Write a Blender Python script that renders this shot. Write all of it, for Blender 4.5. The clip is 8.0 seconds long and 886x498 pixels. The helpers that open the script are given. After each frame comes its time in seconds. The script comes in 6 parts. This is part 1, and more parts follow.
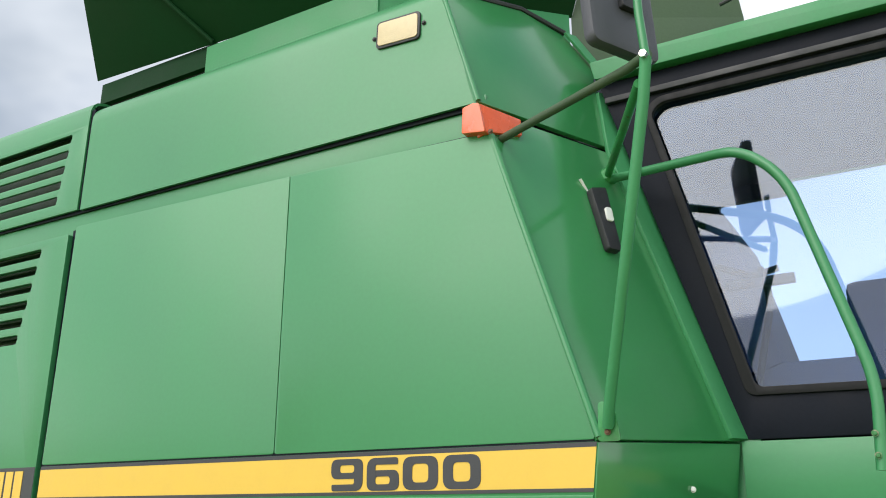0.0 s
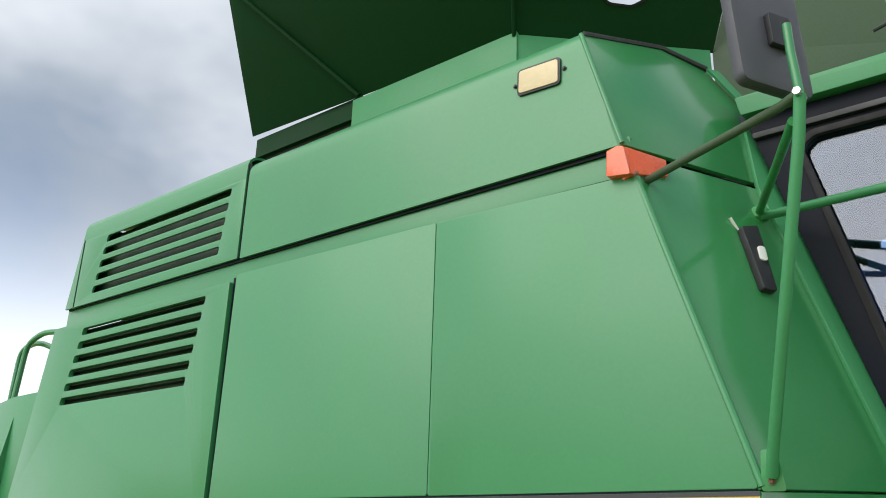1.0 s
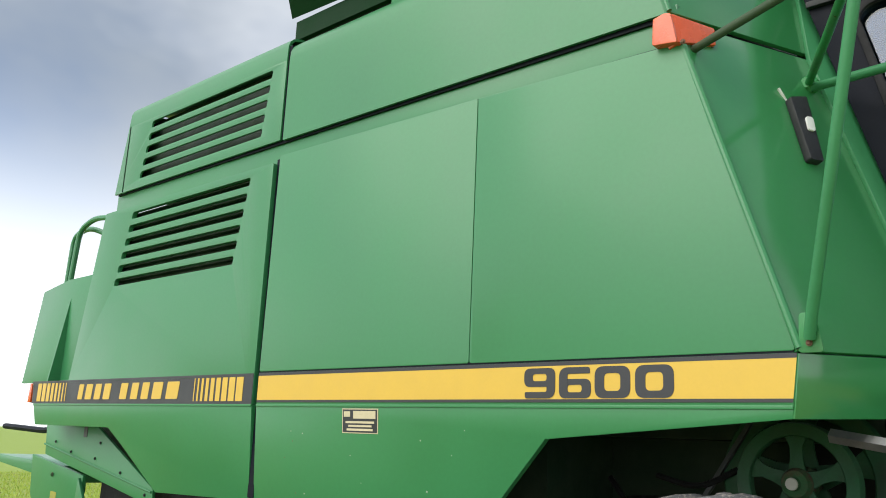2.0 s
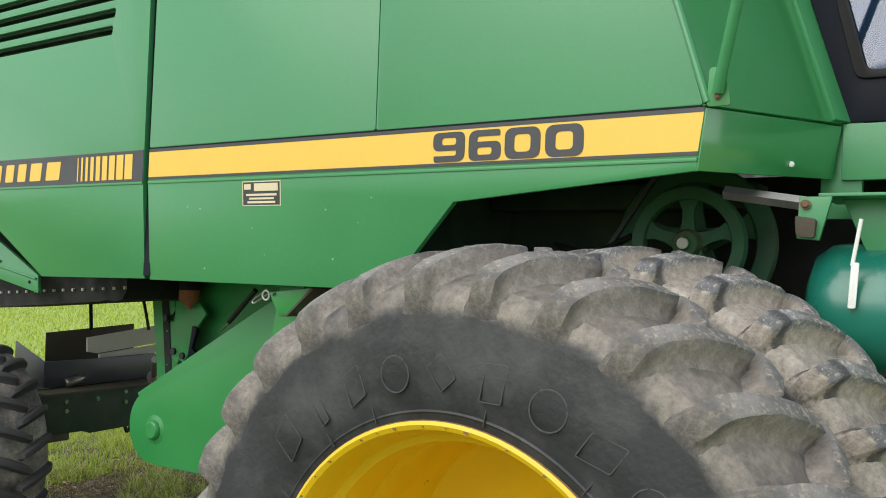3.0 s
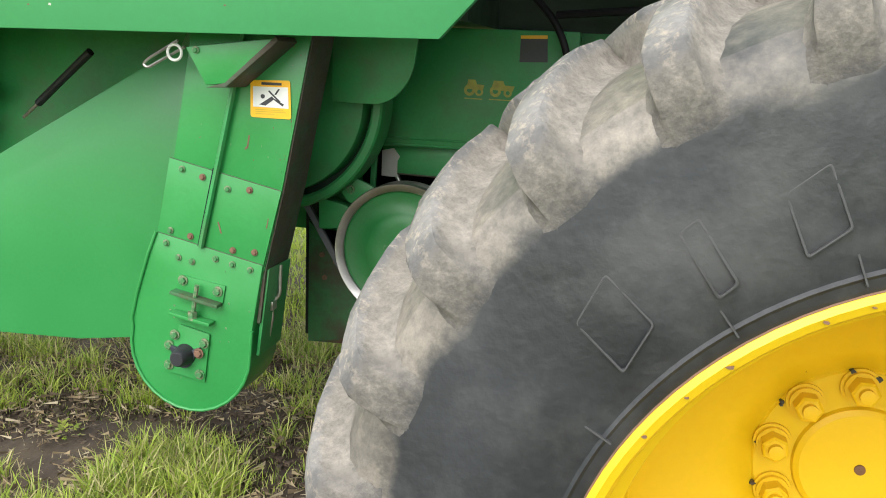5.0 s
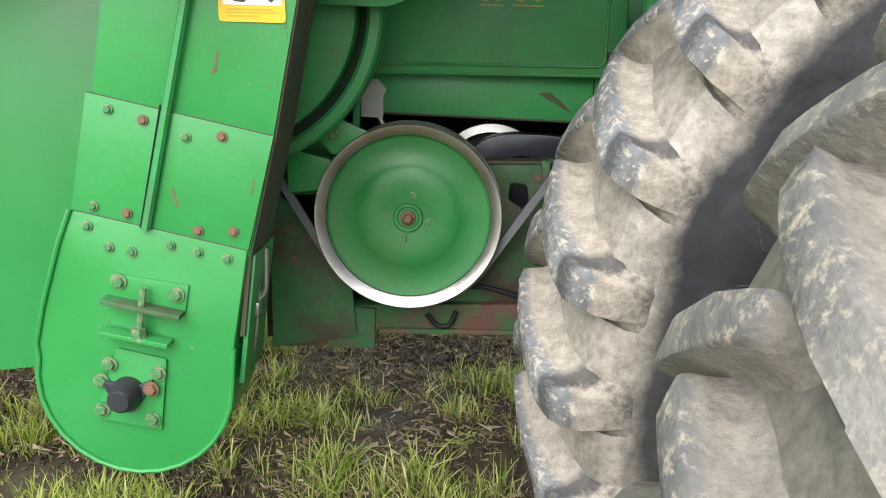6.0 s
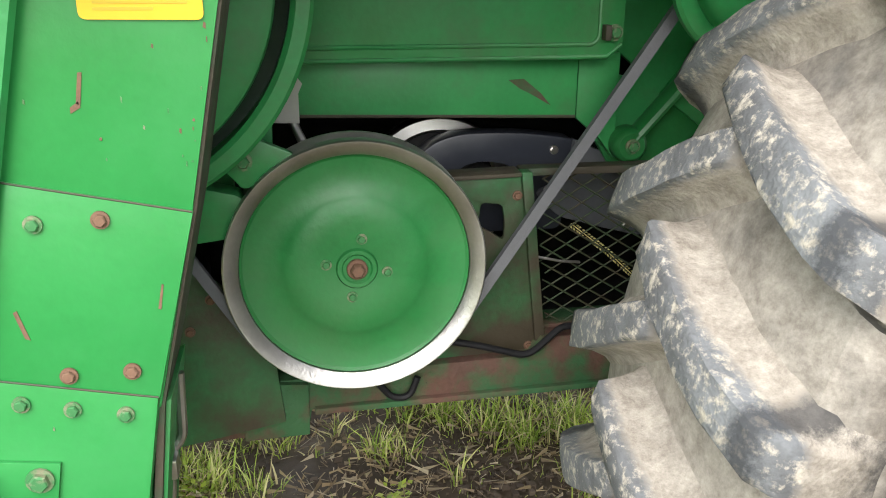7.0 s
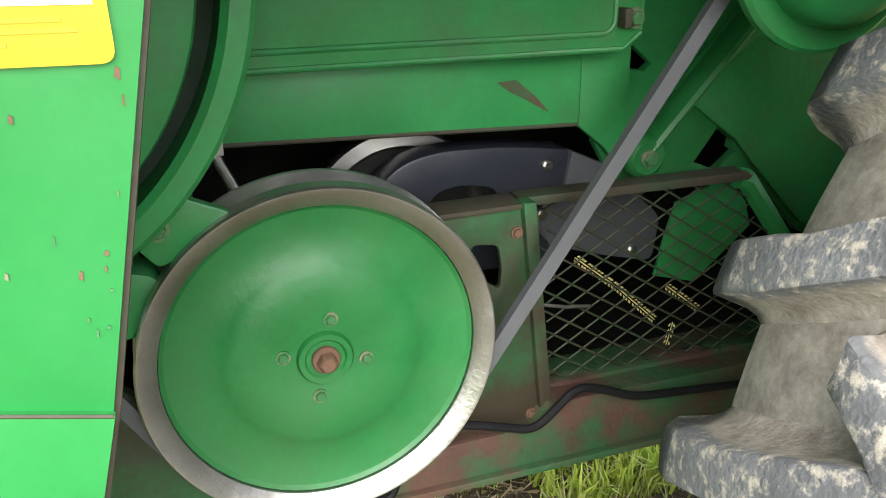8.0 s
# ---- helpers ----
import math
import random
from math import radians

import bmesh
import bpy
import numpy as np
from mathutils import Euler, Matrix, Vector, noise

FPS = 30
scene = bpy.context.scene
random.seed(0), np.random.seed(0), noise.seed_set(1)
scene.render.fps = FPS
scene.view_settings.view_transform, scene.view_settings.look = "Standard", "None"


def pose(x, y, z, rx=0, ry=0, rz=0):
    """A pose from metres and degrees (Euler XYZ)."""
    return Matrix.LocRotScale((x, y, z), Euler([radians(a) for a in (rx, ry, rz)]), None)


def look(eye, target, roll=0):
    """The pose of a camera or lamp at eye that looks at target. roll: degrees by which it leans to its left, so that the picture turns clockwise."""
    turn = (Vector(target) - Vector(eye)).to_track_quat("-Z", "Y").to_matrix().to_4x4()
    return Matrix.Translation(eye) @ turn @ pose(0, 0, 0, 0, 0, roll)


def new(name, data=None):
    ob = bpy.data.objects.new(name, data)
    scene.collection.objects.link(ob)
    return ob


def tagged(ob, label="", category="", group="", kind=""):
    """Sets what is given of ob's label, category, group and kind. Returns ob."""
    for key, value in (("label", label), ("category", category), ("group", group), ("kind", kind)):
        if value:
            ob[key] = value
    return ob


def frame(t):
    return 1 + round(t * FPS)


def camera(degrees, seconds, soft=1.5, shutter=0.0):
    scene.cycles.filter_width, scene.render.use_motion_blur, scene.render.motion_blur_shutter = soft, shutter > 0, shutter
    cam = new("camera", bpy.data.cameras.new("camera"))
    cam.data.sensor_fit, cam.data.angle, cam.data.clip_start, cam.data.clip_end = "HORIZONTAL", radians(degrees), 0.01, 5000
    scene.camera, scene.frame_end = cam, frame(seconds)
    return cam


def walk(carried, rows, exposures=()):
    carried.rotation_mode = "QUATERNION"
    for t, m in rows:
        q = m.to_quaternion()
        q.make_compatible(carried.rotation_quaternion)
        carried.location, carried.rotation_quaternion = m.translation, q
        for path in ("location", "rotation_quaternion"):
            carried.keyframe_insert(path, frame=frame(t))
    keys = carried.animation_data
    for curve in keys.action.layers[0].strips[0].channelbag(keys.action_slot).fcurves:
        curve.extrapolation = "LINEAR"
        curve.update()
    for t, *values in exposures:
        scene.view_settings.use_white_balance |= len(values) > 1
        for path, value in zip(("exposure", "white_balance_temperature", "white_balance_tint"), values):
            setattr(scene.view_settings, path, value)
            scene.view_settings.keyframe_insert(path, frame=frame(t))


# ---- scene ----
cam = camera(55.4, 8.0, soft=1.0)
PATH = [
    (0, (3.494, -2.395, 1.979), (2.522, -0.755, 2.583), -0.0),
    (0.5, (3.473, -2.494, 1.965), (2.417, -0.962, 2.698), 1.0),
    (1, (3.478, -2.472, 1.998), (2.267, -1.031, 2.675), 1.8),
    (1.2, (3.475, -2.472, 1.988), (2.218, -1.054, 2.628), 2.1),
    (2.3, (3.471, -2.481, 1.853), (2.166, -1.005, 2.196), 2.2),
    (2.5, (3.459, -2.478, 1.828), (2.181, -0.961, 2.085), 2.0),
    (3, (3.354, -2.477, 1.691), (2.236, -0.819, 1.732), 2.0),
    (3.5, (3.03, -2.335, 1.595), (2.065, -0.589, 1.451), 2.2),
    (4, (2.632, -2.237, 1.587), (1.814, -0.433, 1.314), 2.4),
    (4.5, (2.205, -2.13, 1.576), (1.602, -0.259, 1.208), 2.8),
    (4.7, (2.061, -2.051, 1.577), (1.538, -0.164, 1.172), 2.8),
    (5.8, (1.42, -1.413, 1.373), (1.265, 0.528, 0.914), 1.1),
    (6, (1.295, -1.284, 1.375), (1.242, 0.651, 0.87), 1.2),
    (6.5, (1.153, -0.96, 1.417), (1.289, 0.947, 0.829), 0.9),
    (7, (1.051, -0.675, 1.434), (1.399, 1.186, 0.79), 0.4),
    (7.5, (0.944, -0.432, 1.432), (1.471, 1.374, 0.753), 0.0),
    (8, (0.99, -0.24, 1.443), (1.601, 1.52, 0.717), -0.3),
]
walk(cam, [(t, look(eye, target, roll)) for t, eye, target, roll in PATH],
     exposures=[(0.0, 0.54), (1.0, 0.40), (2.5, 0.38), (3.5, 0.82), (4.5, 1.17), (6.0, 1.47), (7.0, 1.66), (8.0, 2.08)])

# ---- light ----
SUN_UP, SUN_TURN = radians(40), radians(195)
world = bpy.data.worlds.new("sky")
scene.world = world
world.use_nodes = True
wn, wl = world.node_tree.nodes, world.node_tree.links
wn.clear()
w_out = wn.new("ShaderNodeOutputWorld")
w_bg = wn.new("ShaderNodeBackground")
w_sky = wn.new("ShaderNodeTexSky")
w_sky.sky_type, w_sky.sun_disc = "NISHITA", False
w_sky.sun_elevation, w_sky.sun_rotation = SUN_UP, SUN_TURN
w_sky.dust_density, w_sky.air_density = 1.5, 1.0
w_co = wn.new("ShaderNodeTexCoord")
w_map = wn.new("ShaderNodeMapping")
w_map.inputs["Scale"].default_value = (1.0, 1.0, 1.7)
w_map.inputs["Location"].default_value = (0.35, 0.1, 0.2)
w_n1 = wn.new("ShaderNodeTexNoise")
w_n1.inputs["Scale"].default_value, w_n1.inputs["Detail"].default_value = 1.5, 5
w_n1.inputs["Roughness"].default_value, w_n1.inputs["Distortion"].default_value = 0.5, 0.15
w_r1 = wn.new("ShaderNodeValToRGB")
w_r1.color_ramp.elements[0].position, w_r1.color_ramp.elements[0].color = 0.31, (0, 0, 0, 1)
w_r1.color_ramp.elements[1].position, w_r1.color_ramp.elements[1].color = 0.48, (1, 1, 1, 1)
w_n2 = wn.new("ShaderNodeTexNoise")
w_n2.inputs["Scale"].default_value, w_n2.inputs["Detail"].default_value = 1.4, 5
w_r2 = wn.new("ShaderNodeValToRGB")
w_r2.color_ramp.elements[0].position, w_r2.color_ramp.elements[0].color = 0.36, (0.30, 0.35, 0.42, 1)
w_r2.color_ramp.elements[1].position, w_r2.color_ramp.elements[1].color = 0.66, (1.02, 1.04, 1.07, 1)
w_gain = wn.new("ShaderNodeMix")
w_gain.data_type, w_gain.blend_type = "RGBA", "MULTIPLY"
w_gain.inputs["Factor"].default_value = 1.0
w_gain.inputs["B"].default_value = (0.10, 0.10, 0.105, 1)
w_mix = wn.new("ShaderNodeMix")
w_mix.data_type = "RGBA"
wl.new(w_co.outputs["Generated"], w_map.inputs["Vector"])
wl.new(w_map.outputs["Vector"], w_n1.inputs["Vector"])
wl.new(w_map.outputs["Vector"], w_n2.inputs["Vector"])
wl.new(w_n1.outputs["Fac"], w_r1.inputs["Fac"])
wl.new(w_n2.outputs["Fac"], w_r2.inputs["Fac"])
wl.new(w_sky.outputs["Color"], w_gain.inputs["A"])
wl.new(w_r1.outputs["Color"], w_mix.inputs["Factor"])
wl.new(w_gain.outputs["Result"], w_mix.inputs["A"])
wl.new(w_r2.outputs["Color"], w_mix.inputs["B"])
w_sep = wn.new("ShaderNodeSeparateXYZ")
wl.new(w_co.outputs["Generated"], w_sep.inputs["Vector"])
w_low = wn.new("ShaderNodeMapRange")
w_low.interpolation_type = "SMOOTHSTEP"
w_low.inputs["From Min"].default_value, w_low.inputs["From Max"].default_value = 0.0, 0.40
w_low.inputs["To Min"].default_value, w_low.inputs["To Max"].default_value = 1.0, 0.0
wl.new(w_sep.outputs["Z"], w_low.inputs["Value"])
w_hor = wn.new("ShaderNodeMix")
w_hor.data_type = "RGBA"
wl.new(w_low.outputs["Result"], w_hor.inputs["Factor"])
wl.new(w_mix.outputs["Result"], w_hor.inputs["A"])
w_hor.inputs["B"].default_value = (1.30, 1.33, 1.37, 1)
wl.new(w_hor.outputs["Result"], w_bg.inputs["Color"])
wl.new(w_bg.outputs["Background"], w_out.inputs["Surface"])
w_bg.inputs["Strength"].default_value = 1.0

sun_data = bpy.data.lights.new("sun", "SUN")
sun_data.energy, sun_data.angle, sun_data.color = 1.95, radians(56), (1.0, 0.95, 0.88)
sun = new("sun", sun_data)
sun.matrix_world = look((0.0, 0.0, 12.0), (0.0 - math.sin(SUN_TURN) * 12, -math.cos(SUN_TURN) * 12, 12.0 - math.tan(SUN_UP) * 12))


# ---- materials ----
def shader(name, color, rough=0.5, metal=0.0, coat=0.0, vary=0.12, scale=6.0, fine=90.0, bump=0.05, bump_scale=60.0,
           spots=None, spot_at=0.66, spot_scale=9.0, spot_rough=0.9, spot_soft=0.025, second=None, second_at=(0.4, 0.65), spec=0.5, coat_rough=0.12):
    """Base colour varied at two scales, optional second tone in patches, optional spots (chips, rust, dirt), fine relief."""
    m = bpy.data.materials.new(name)
    m.use_nodes = True
    n, l = m.node_tree.nodes, m.node_tree.links
    p = n["Principled BSDF"]
    p.inputs["Metallic"].default_value = metal
    p.inputs["Coat Weight"].default_value = coat
    p.inputs["Coat Roughness"].default_value = coat_rough
    p.inputs["Specular IOR Level"].default_value = spec
    co = n.new("ShaderNodeTexCoord")
    where = co.outputs["Object"]
    big = n.new("ShaderNodeTexNoise")
    big.inputs["Scale"].default_value, big.inputs["Detail"].default_value = scale, 6
    small = n.new("ShaderNodeTexNoise")
    small.inputs["Scale"].default_value, small.inputs["Detail"].default_value = fine, 4
    for q in (big, small):
        l.new(where, q.inputs["Vector"])
    both = n.new("ShaderNodeMath")
    both.operation = "ADD"
    half = n.new("ShaderNodeMath")
    half.operation, half.inputs[1].default_value = "MULTIPLY", 0.45
    l.new(small.outputs["Fac"], half.inputs[0])
    l.new(big.outputs["Fac"], both.inputs[0])
    l.new(half.outputs[0], both.inputs[1])
    gain = n.new("ShaderNodeMapRange")
    gain.inputs["From Min"].default_value, gain.inputs["From Max"].default_value = 0.35, 1.1
    gain.inputs["To Min"].default_value, gain.inputs["To Max"].default_value = 1 - vary, 1 + vary
    l.new(both.outputs[0], gain.inputs["Value"])
    tint = n.new("ShaderNodeVectorMath")
    tint.operation = "SCALE"
    tint.inputs[0].default_value = color
    l.new(gain.outputs["Result"], tint.inputs["Scale"])
    col = tint.outputs["Vector"]
    if second:
        patch = n.new("ShaderNodeTexNoise")
        patch.inputs["Scale"].default_value, patch.inputs["Detail"].default_value = scale * 0.7, 8
        patch.inputs["Roughness"].default_value = 0.65
        l.new(where, patch.inputs["Vector"])
        pr = n.new("ShaderNodeMapRange")
        pr.inputs["From Min"].default_value, pr.inputs["From Max"].default_value = second_at
        l.new(patch.outputs["Fac"], pr.inputs["Value"])
        mx = n.new("ShaderNodeMix")
        mx.data_type = "RGBA"
        l.new(pr.outputs["Result"], mx.inputs["Factor"])
        l.new(col, mx.inputs["A"])
        mx.inputs["B"].default_value = (*second, 1)
        col = mx.outputs["Result"]
    rmap = n.new("ShaderNodeMapRange")
    rmap.inputs["From Min"].default_value, rmap.inputs["From Max"].default_value = 0.3, 0.7
    rmap.inputs["To Min"].default_value, rmap.inputs["To Max"].default_value = rough * 0.8, min(1, rough * 1.25)
    l.new(big.outputs["Fac"], rmap.inputs["Value"])
    rsock = rmap.outputs["Result"]
    if spots:
        sp = n.new("ShaderNodeTexNoise")
        sp.inputs["Scale"].default_value, sp.inputs["Detail"].default_value = spot_scale, 9
        sp.inputs["Roughness"].default_value = 0.7
        l.new(where, sp.inputs["Vector"])
        sr = n.new("ShaderNodeMapRange")
        sr.inputs["From Min"].default_value, sr.inputs["From Max"].default_value = spot_at, spot_at + spot_soft
        l.new(sp.outputs["Fac"], sr.inputs["Value"])
        mx = n.new("ShaderNodeMix")
        mx.data_type = "RGBA"
        l.new(sr.outputs["Result"], mx.inputs["Factor"])
        l.new(col, mx.inputs["A"])
        mx.inputs["B"].default_value = (*spots, 1)
        col = mx.outputs["Result"]
        mr = n.new("ShaderNodeMix")
        l.new(sr.outputs["Result"], mr.inputs["Factor"])
        l.new(rsock, mr.inputs["A"])
        mr.inputs["B"].default_value = spot_rough
        rsock = mr.outputs["Result"]
    l.new(col, p.inputs["Base Color"])
    l.new(rsock, p.inputs["Roughness"])
    if bump:
        bn = n.new("ShaderNodeTexNoise")
        bn.inputs["Scale"].default_value, bn.inputs["Detail"].default_value = bump_scale, 6
        l.new(where, bn.inputs["Vector"])
        bp = n.new("ShaderNodeBump")
        bp.inputs["Strength"].default_value, bp.inputs["Distance"].default_value = bump, 0.01
        l.new(bn.outputs["Fac"], bp.inputs["Height"])
        l.new(bp.outputs["Normal"], p.inputs["Normal"])
    return m


GREEN = (0.037, 0.225, 0.086)
paint = shader("green_paint", GREEN, 0.48, coat=0.42, vary=0.12, scale=1.3, fine=60, bump=0.03, bump_scale=2.2, coat_rough=0.24)
# less faded green; its weaker sky reflection is put into the colour too
paint_skirt = shader("green_skirt_paint", (0.026, 0.212, 0.066), 0.46, coat=0.34, vary=0.12, scale=1.6, fine=60, bump=0.03, bump_scale=2.4, coat_rough=0.24, spots=(0.14, 0.20, 0.11), spot_at=0.76, spot_scale=16)
paint_gloss = shader("glossy_green_paint", (0.030, 0.215, 0.066), 0.35, coat=1.0, vary=0.08, scale=2.5, fine=50, bump=0.22, bump_scale=2.2)
paint_chip = shader("green_paint_chipped", (0.022, 0.225, 0.052), 0.36, coat=0.12, vary=0.14, scale=5, bump=0.05, second=(0.045, 0.260, 0.080), second_at=(0.50, 0.85), spots=(0.20, 0.085, 0.045), spot_at=0.70, spot_scale=24)
paint_grimy = shader("green_paint_grimy", (0.026, 0.240, 0.065), 0.45, vary=0.22, scale=7, bump=0.10, second=(0.070, 0.125, 0.060), second_at=(0.48, 0.80), spots=(0.13, 0.055, 0.035), spot_at=0.70, spot_scale=8)
# tank paint with the shade of the overhanging sheets put into the green
tank_shade_green = shader("shaded_tank_green", (0.003, 0.034, 0.009), 0.6, vary=0.25, scale=2.5, bump=0.05, second=(0.010, 0.034, 0.014), second_at=(0.55, 0.8), spec=0.12)
# machine green darkened: shade of inner and lower parts is in the colour
paint_inner = shader("inner_green_shaded", (0.007, 0.028, 0.013), 0.6, vary=0.3, scale=5, bump=0.1, second=(0.03, 0.05, 0.03), second_at=(0.45, 0.7))
paint_flat = shader("green_paint_weathered", GREEN, 0.5, vary=0.14, scale=4, bump=0.04)
paint_dull = shader("dull_olive_paint", (0.050, 0.088, 0.046), 0.65, vary=0.2, scale=3, bump=0.08, second=(0.075, 0.095, 0.060), second_at=(0.5, 0.8))
paint_dirty = shader("green_paint_rust_and_dirt", (0.026, 0.150, 0.052), 0.6, vary=0.35, scale=5, bump=0.3, bump_scale=40, second=(0.055, 0.044, 0.028), second_at=(0.42, 0.62), spots=(0.115, 0.040, 0.027), spot_at=0.61, spot_scale=5, spot_soft=0.10)
paint_pulley = shader("green_pulley_paint", (0.020, 0.178, 0.045), 0.45, vary=0.25, scale=9, bump=0.10, second=(0.040, 0.165, 0.052), second_at=(0.46, 0.75), spots=(0.13, 0.055, 0.035), spot_at=0.72, spot_scale=10)
shield_grey = shader("grey_plastic_shield", (0.085, 0.090, 0.102), 0.45, vary=0.2, scale=9, bump=0.08)
straw_bright = shader("dry_straw", (0.62, 0.56, 0.24), 0.8, vary=0.3, scale=60, bump=0.2)
paint_lower = shader("green_guard_paint", (0.024, 0.225, 0.056), 0.42, coat=0.1, vary=0.12, scale=3, bump=0.03, bump_scale=8, spots=(0.10, 0.16, 0.07), spot_at=0.74, spot_scale=18)
paint_tank = shader("teal_paint", (0.010, 0.150, 0.105), 0.3, coat=0.2, vary=0.1, scale=4, bump=0.02)
rusty = shader("rusted_steel", (0.105, 0.054, 0.040), 0.8, vary=0.4, scale=9, bump=0.45, second=(0.034, 0.110, 0.042), second_at=(0.41, 0.56), spots=(0.025, 0.022, 0.02), spot_at=0.66)
mesh_green = shader("dirty_mesh_paint", (0.038, 0.062, 0.030), 0.7, vary=0.3, scale=30, bump=0.1, second=(0.060, 0.050, 0.030), second_at=(0.45, 0.6))
rust_bowl = shader("rust_brown", (0.27, 0.105, 0.045), 0.75, vary=0.3, scale=14, bump=0.2)
grime = shader("oily_brown_grime", (0.060, 0.050, 0.034), 0.7, vary=0.3, scale=12, bump=0.25, second=(0.030, 0.075, 0.035), second_at=(0.5, 0.7))
rim_yellow = shader("rim_yellow_paint", (0.68, 0.465, 0.008), 0.42, coat=0.05, vary=0.06, scale=4, bump=0.03, bump_scale=20, spots=(0.10, 0.045, 0.02), spot_at=0.675, spot_scale=15)
decal_yellow = shader("decal_yellow", (0.70, 0.455, 0.060), 0.4, vary=0.05, scale=9, bump=0.02, spots=(0.25, 0.18, 0.09), spot_at=0.76, spot_scale=22)
decal_black = shader("decal_black", (0.032, 0.033, 0.040), 0.42, vary=0.2, scale=9, bump=0.02)
black_paint = shader("black_cab_paint", (0.008, 0.010, 0.017), 0.45, vary=0.25, scale=6, bump=0.04, spec=0.10)
black_plastic = shader("black_plastic", (0.018, 0.019, 0.023), 0.5, vary=0.2, scale=12, bump=0.08, bump_scale=240)
mirror_shell = shader("grey_plastic", (0.060, 0.062, 0.078), 0.5, vary=0.12, scale=9, bump=0.10, bump_scale=300)
# near black: the shade of cavities and gaps is put into the colour
dark_void = shader("near_black_fill", (0.006, 0.0065, 0.0065), 0.75, vary=0.4, scale=6, bump=0.2)
dark_shield = shader("dark_blue_plastic", (0.030, 0.034, 0.046), 0.35, vary=0.2, scale=10, bump=0.05)
steel = shader("worn_steel", (0.62, 0.60, 0.57), 0.3, metal=1.0, vary=0.15, scale=8, bump=0.05, bump_scale=180)
steel_brown = shader("brown_worn_steel", (0.47, 0.455, 0.435), 0.36, metal=0.95, vary=0.2, scale=14, bump=0.08, bump_scale=150)
bolt_steel = shader("weathered_bolt", (0.26, 0.25, 0.17), 0.55, metal=0.3, vary=0.3, scale=60, fine=300, bump=0.15, second=(0.05, 0.20, 0.07), second_at=(0.42, 0.56))
bolt_rust = shader("rusted_bolt", (0.155, 0.085, 0.055), 0.75, vary=0.3, scale=60, fine=300, bump=0.2)
belt_rubber = shader("belt_rubber", (0.095, 0.098, 0.108), 0.55, vary=0.15, scale=20, bump=0.1, bump_scale=200)
hose_rubber = shader("hose_rubber", (0.014, 0.014, 0.016), 0.55, vary=0.2, scale=30, bump=0.05, spec=0.2)
amber = shader("amber_lens", (0.78, 0.105, 0.02), 0.25, coat=0.4, vary=0.08, scale=20, bump=0.15, bump_scale=120)
cream = shader("cream_lens", (0.62, 0.50, 0.30), 0.4, coat=0.2, vary=0.08, scale=30, bump=0.2, bump_scale=260)
white_label = shader("white_label", (0.75, 0.76, 0.74), 0.5, vary=0.06, scale=30, bump=0.02)
label_yellow = shader("label_yellow", (0.85, 0.45, 0.01), 0.45, vary=0.05, scale=30, bump=0.02)
label_text = shader("label_print", (0.55, 0.38, 0.02), 0.5, vary=0.05, scale=40, bump=0.0)
label_cream = shader("label_cream", (0.62, 0.55, 0.36), 0.5, vary=0.08, scale=40, bump=0.0)
gold_print = shader("gold_print", (0.34, 0.33, 0.05), 0.5, vary=0.3, scale=60, bump=0.0)
white_board = shader("grey_white_sheet", (0.46, 0.45, 0.40), 0.6, vary=0.12, scale=6, bump=0.06)
seat_cloth = shader("grey_blue_cloth", (0.09, 0.13, 0.21), 0.9, vary=0.2, scale=14, bump=0.2, bump_scale=400)
cab_trim = shader("cab_interior_trim", (0.020, 0.030, 0.055), 0.7, vary=0.15, scale=8, bump=0.1)


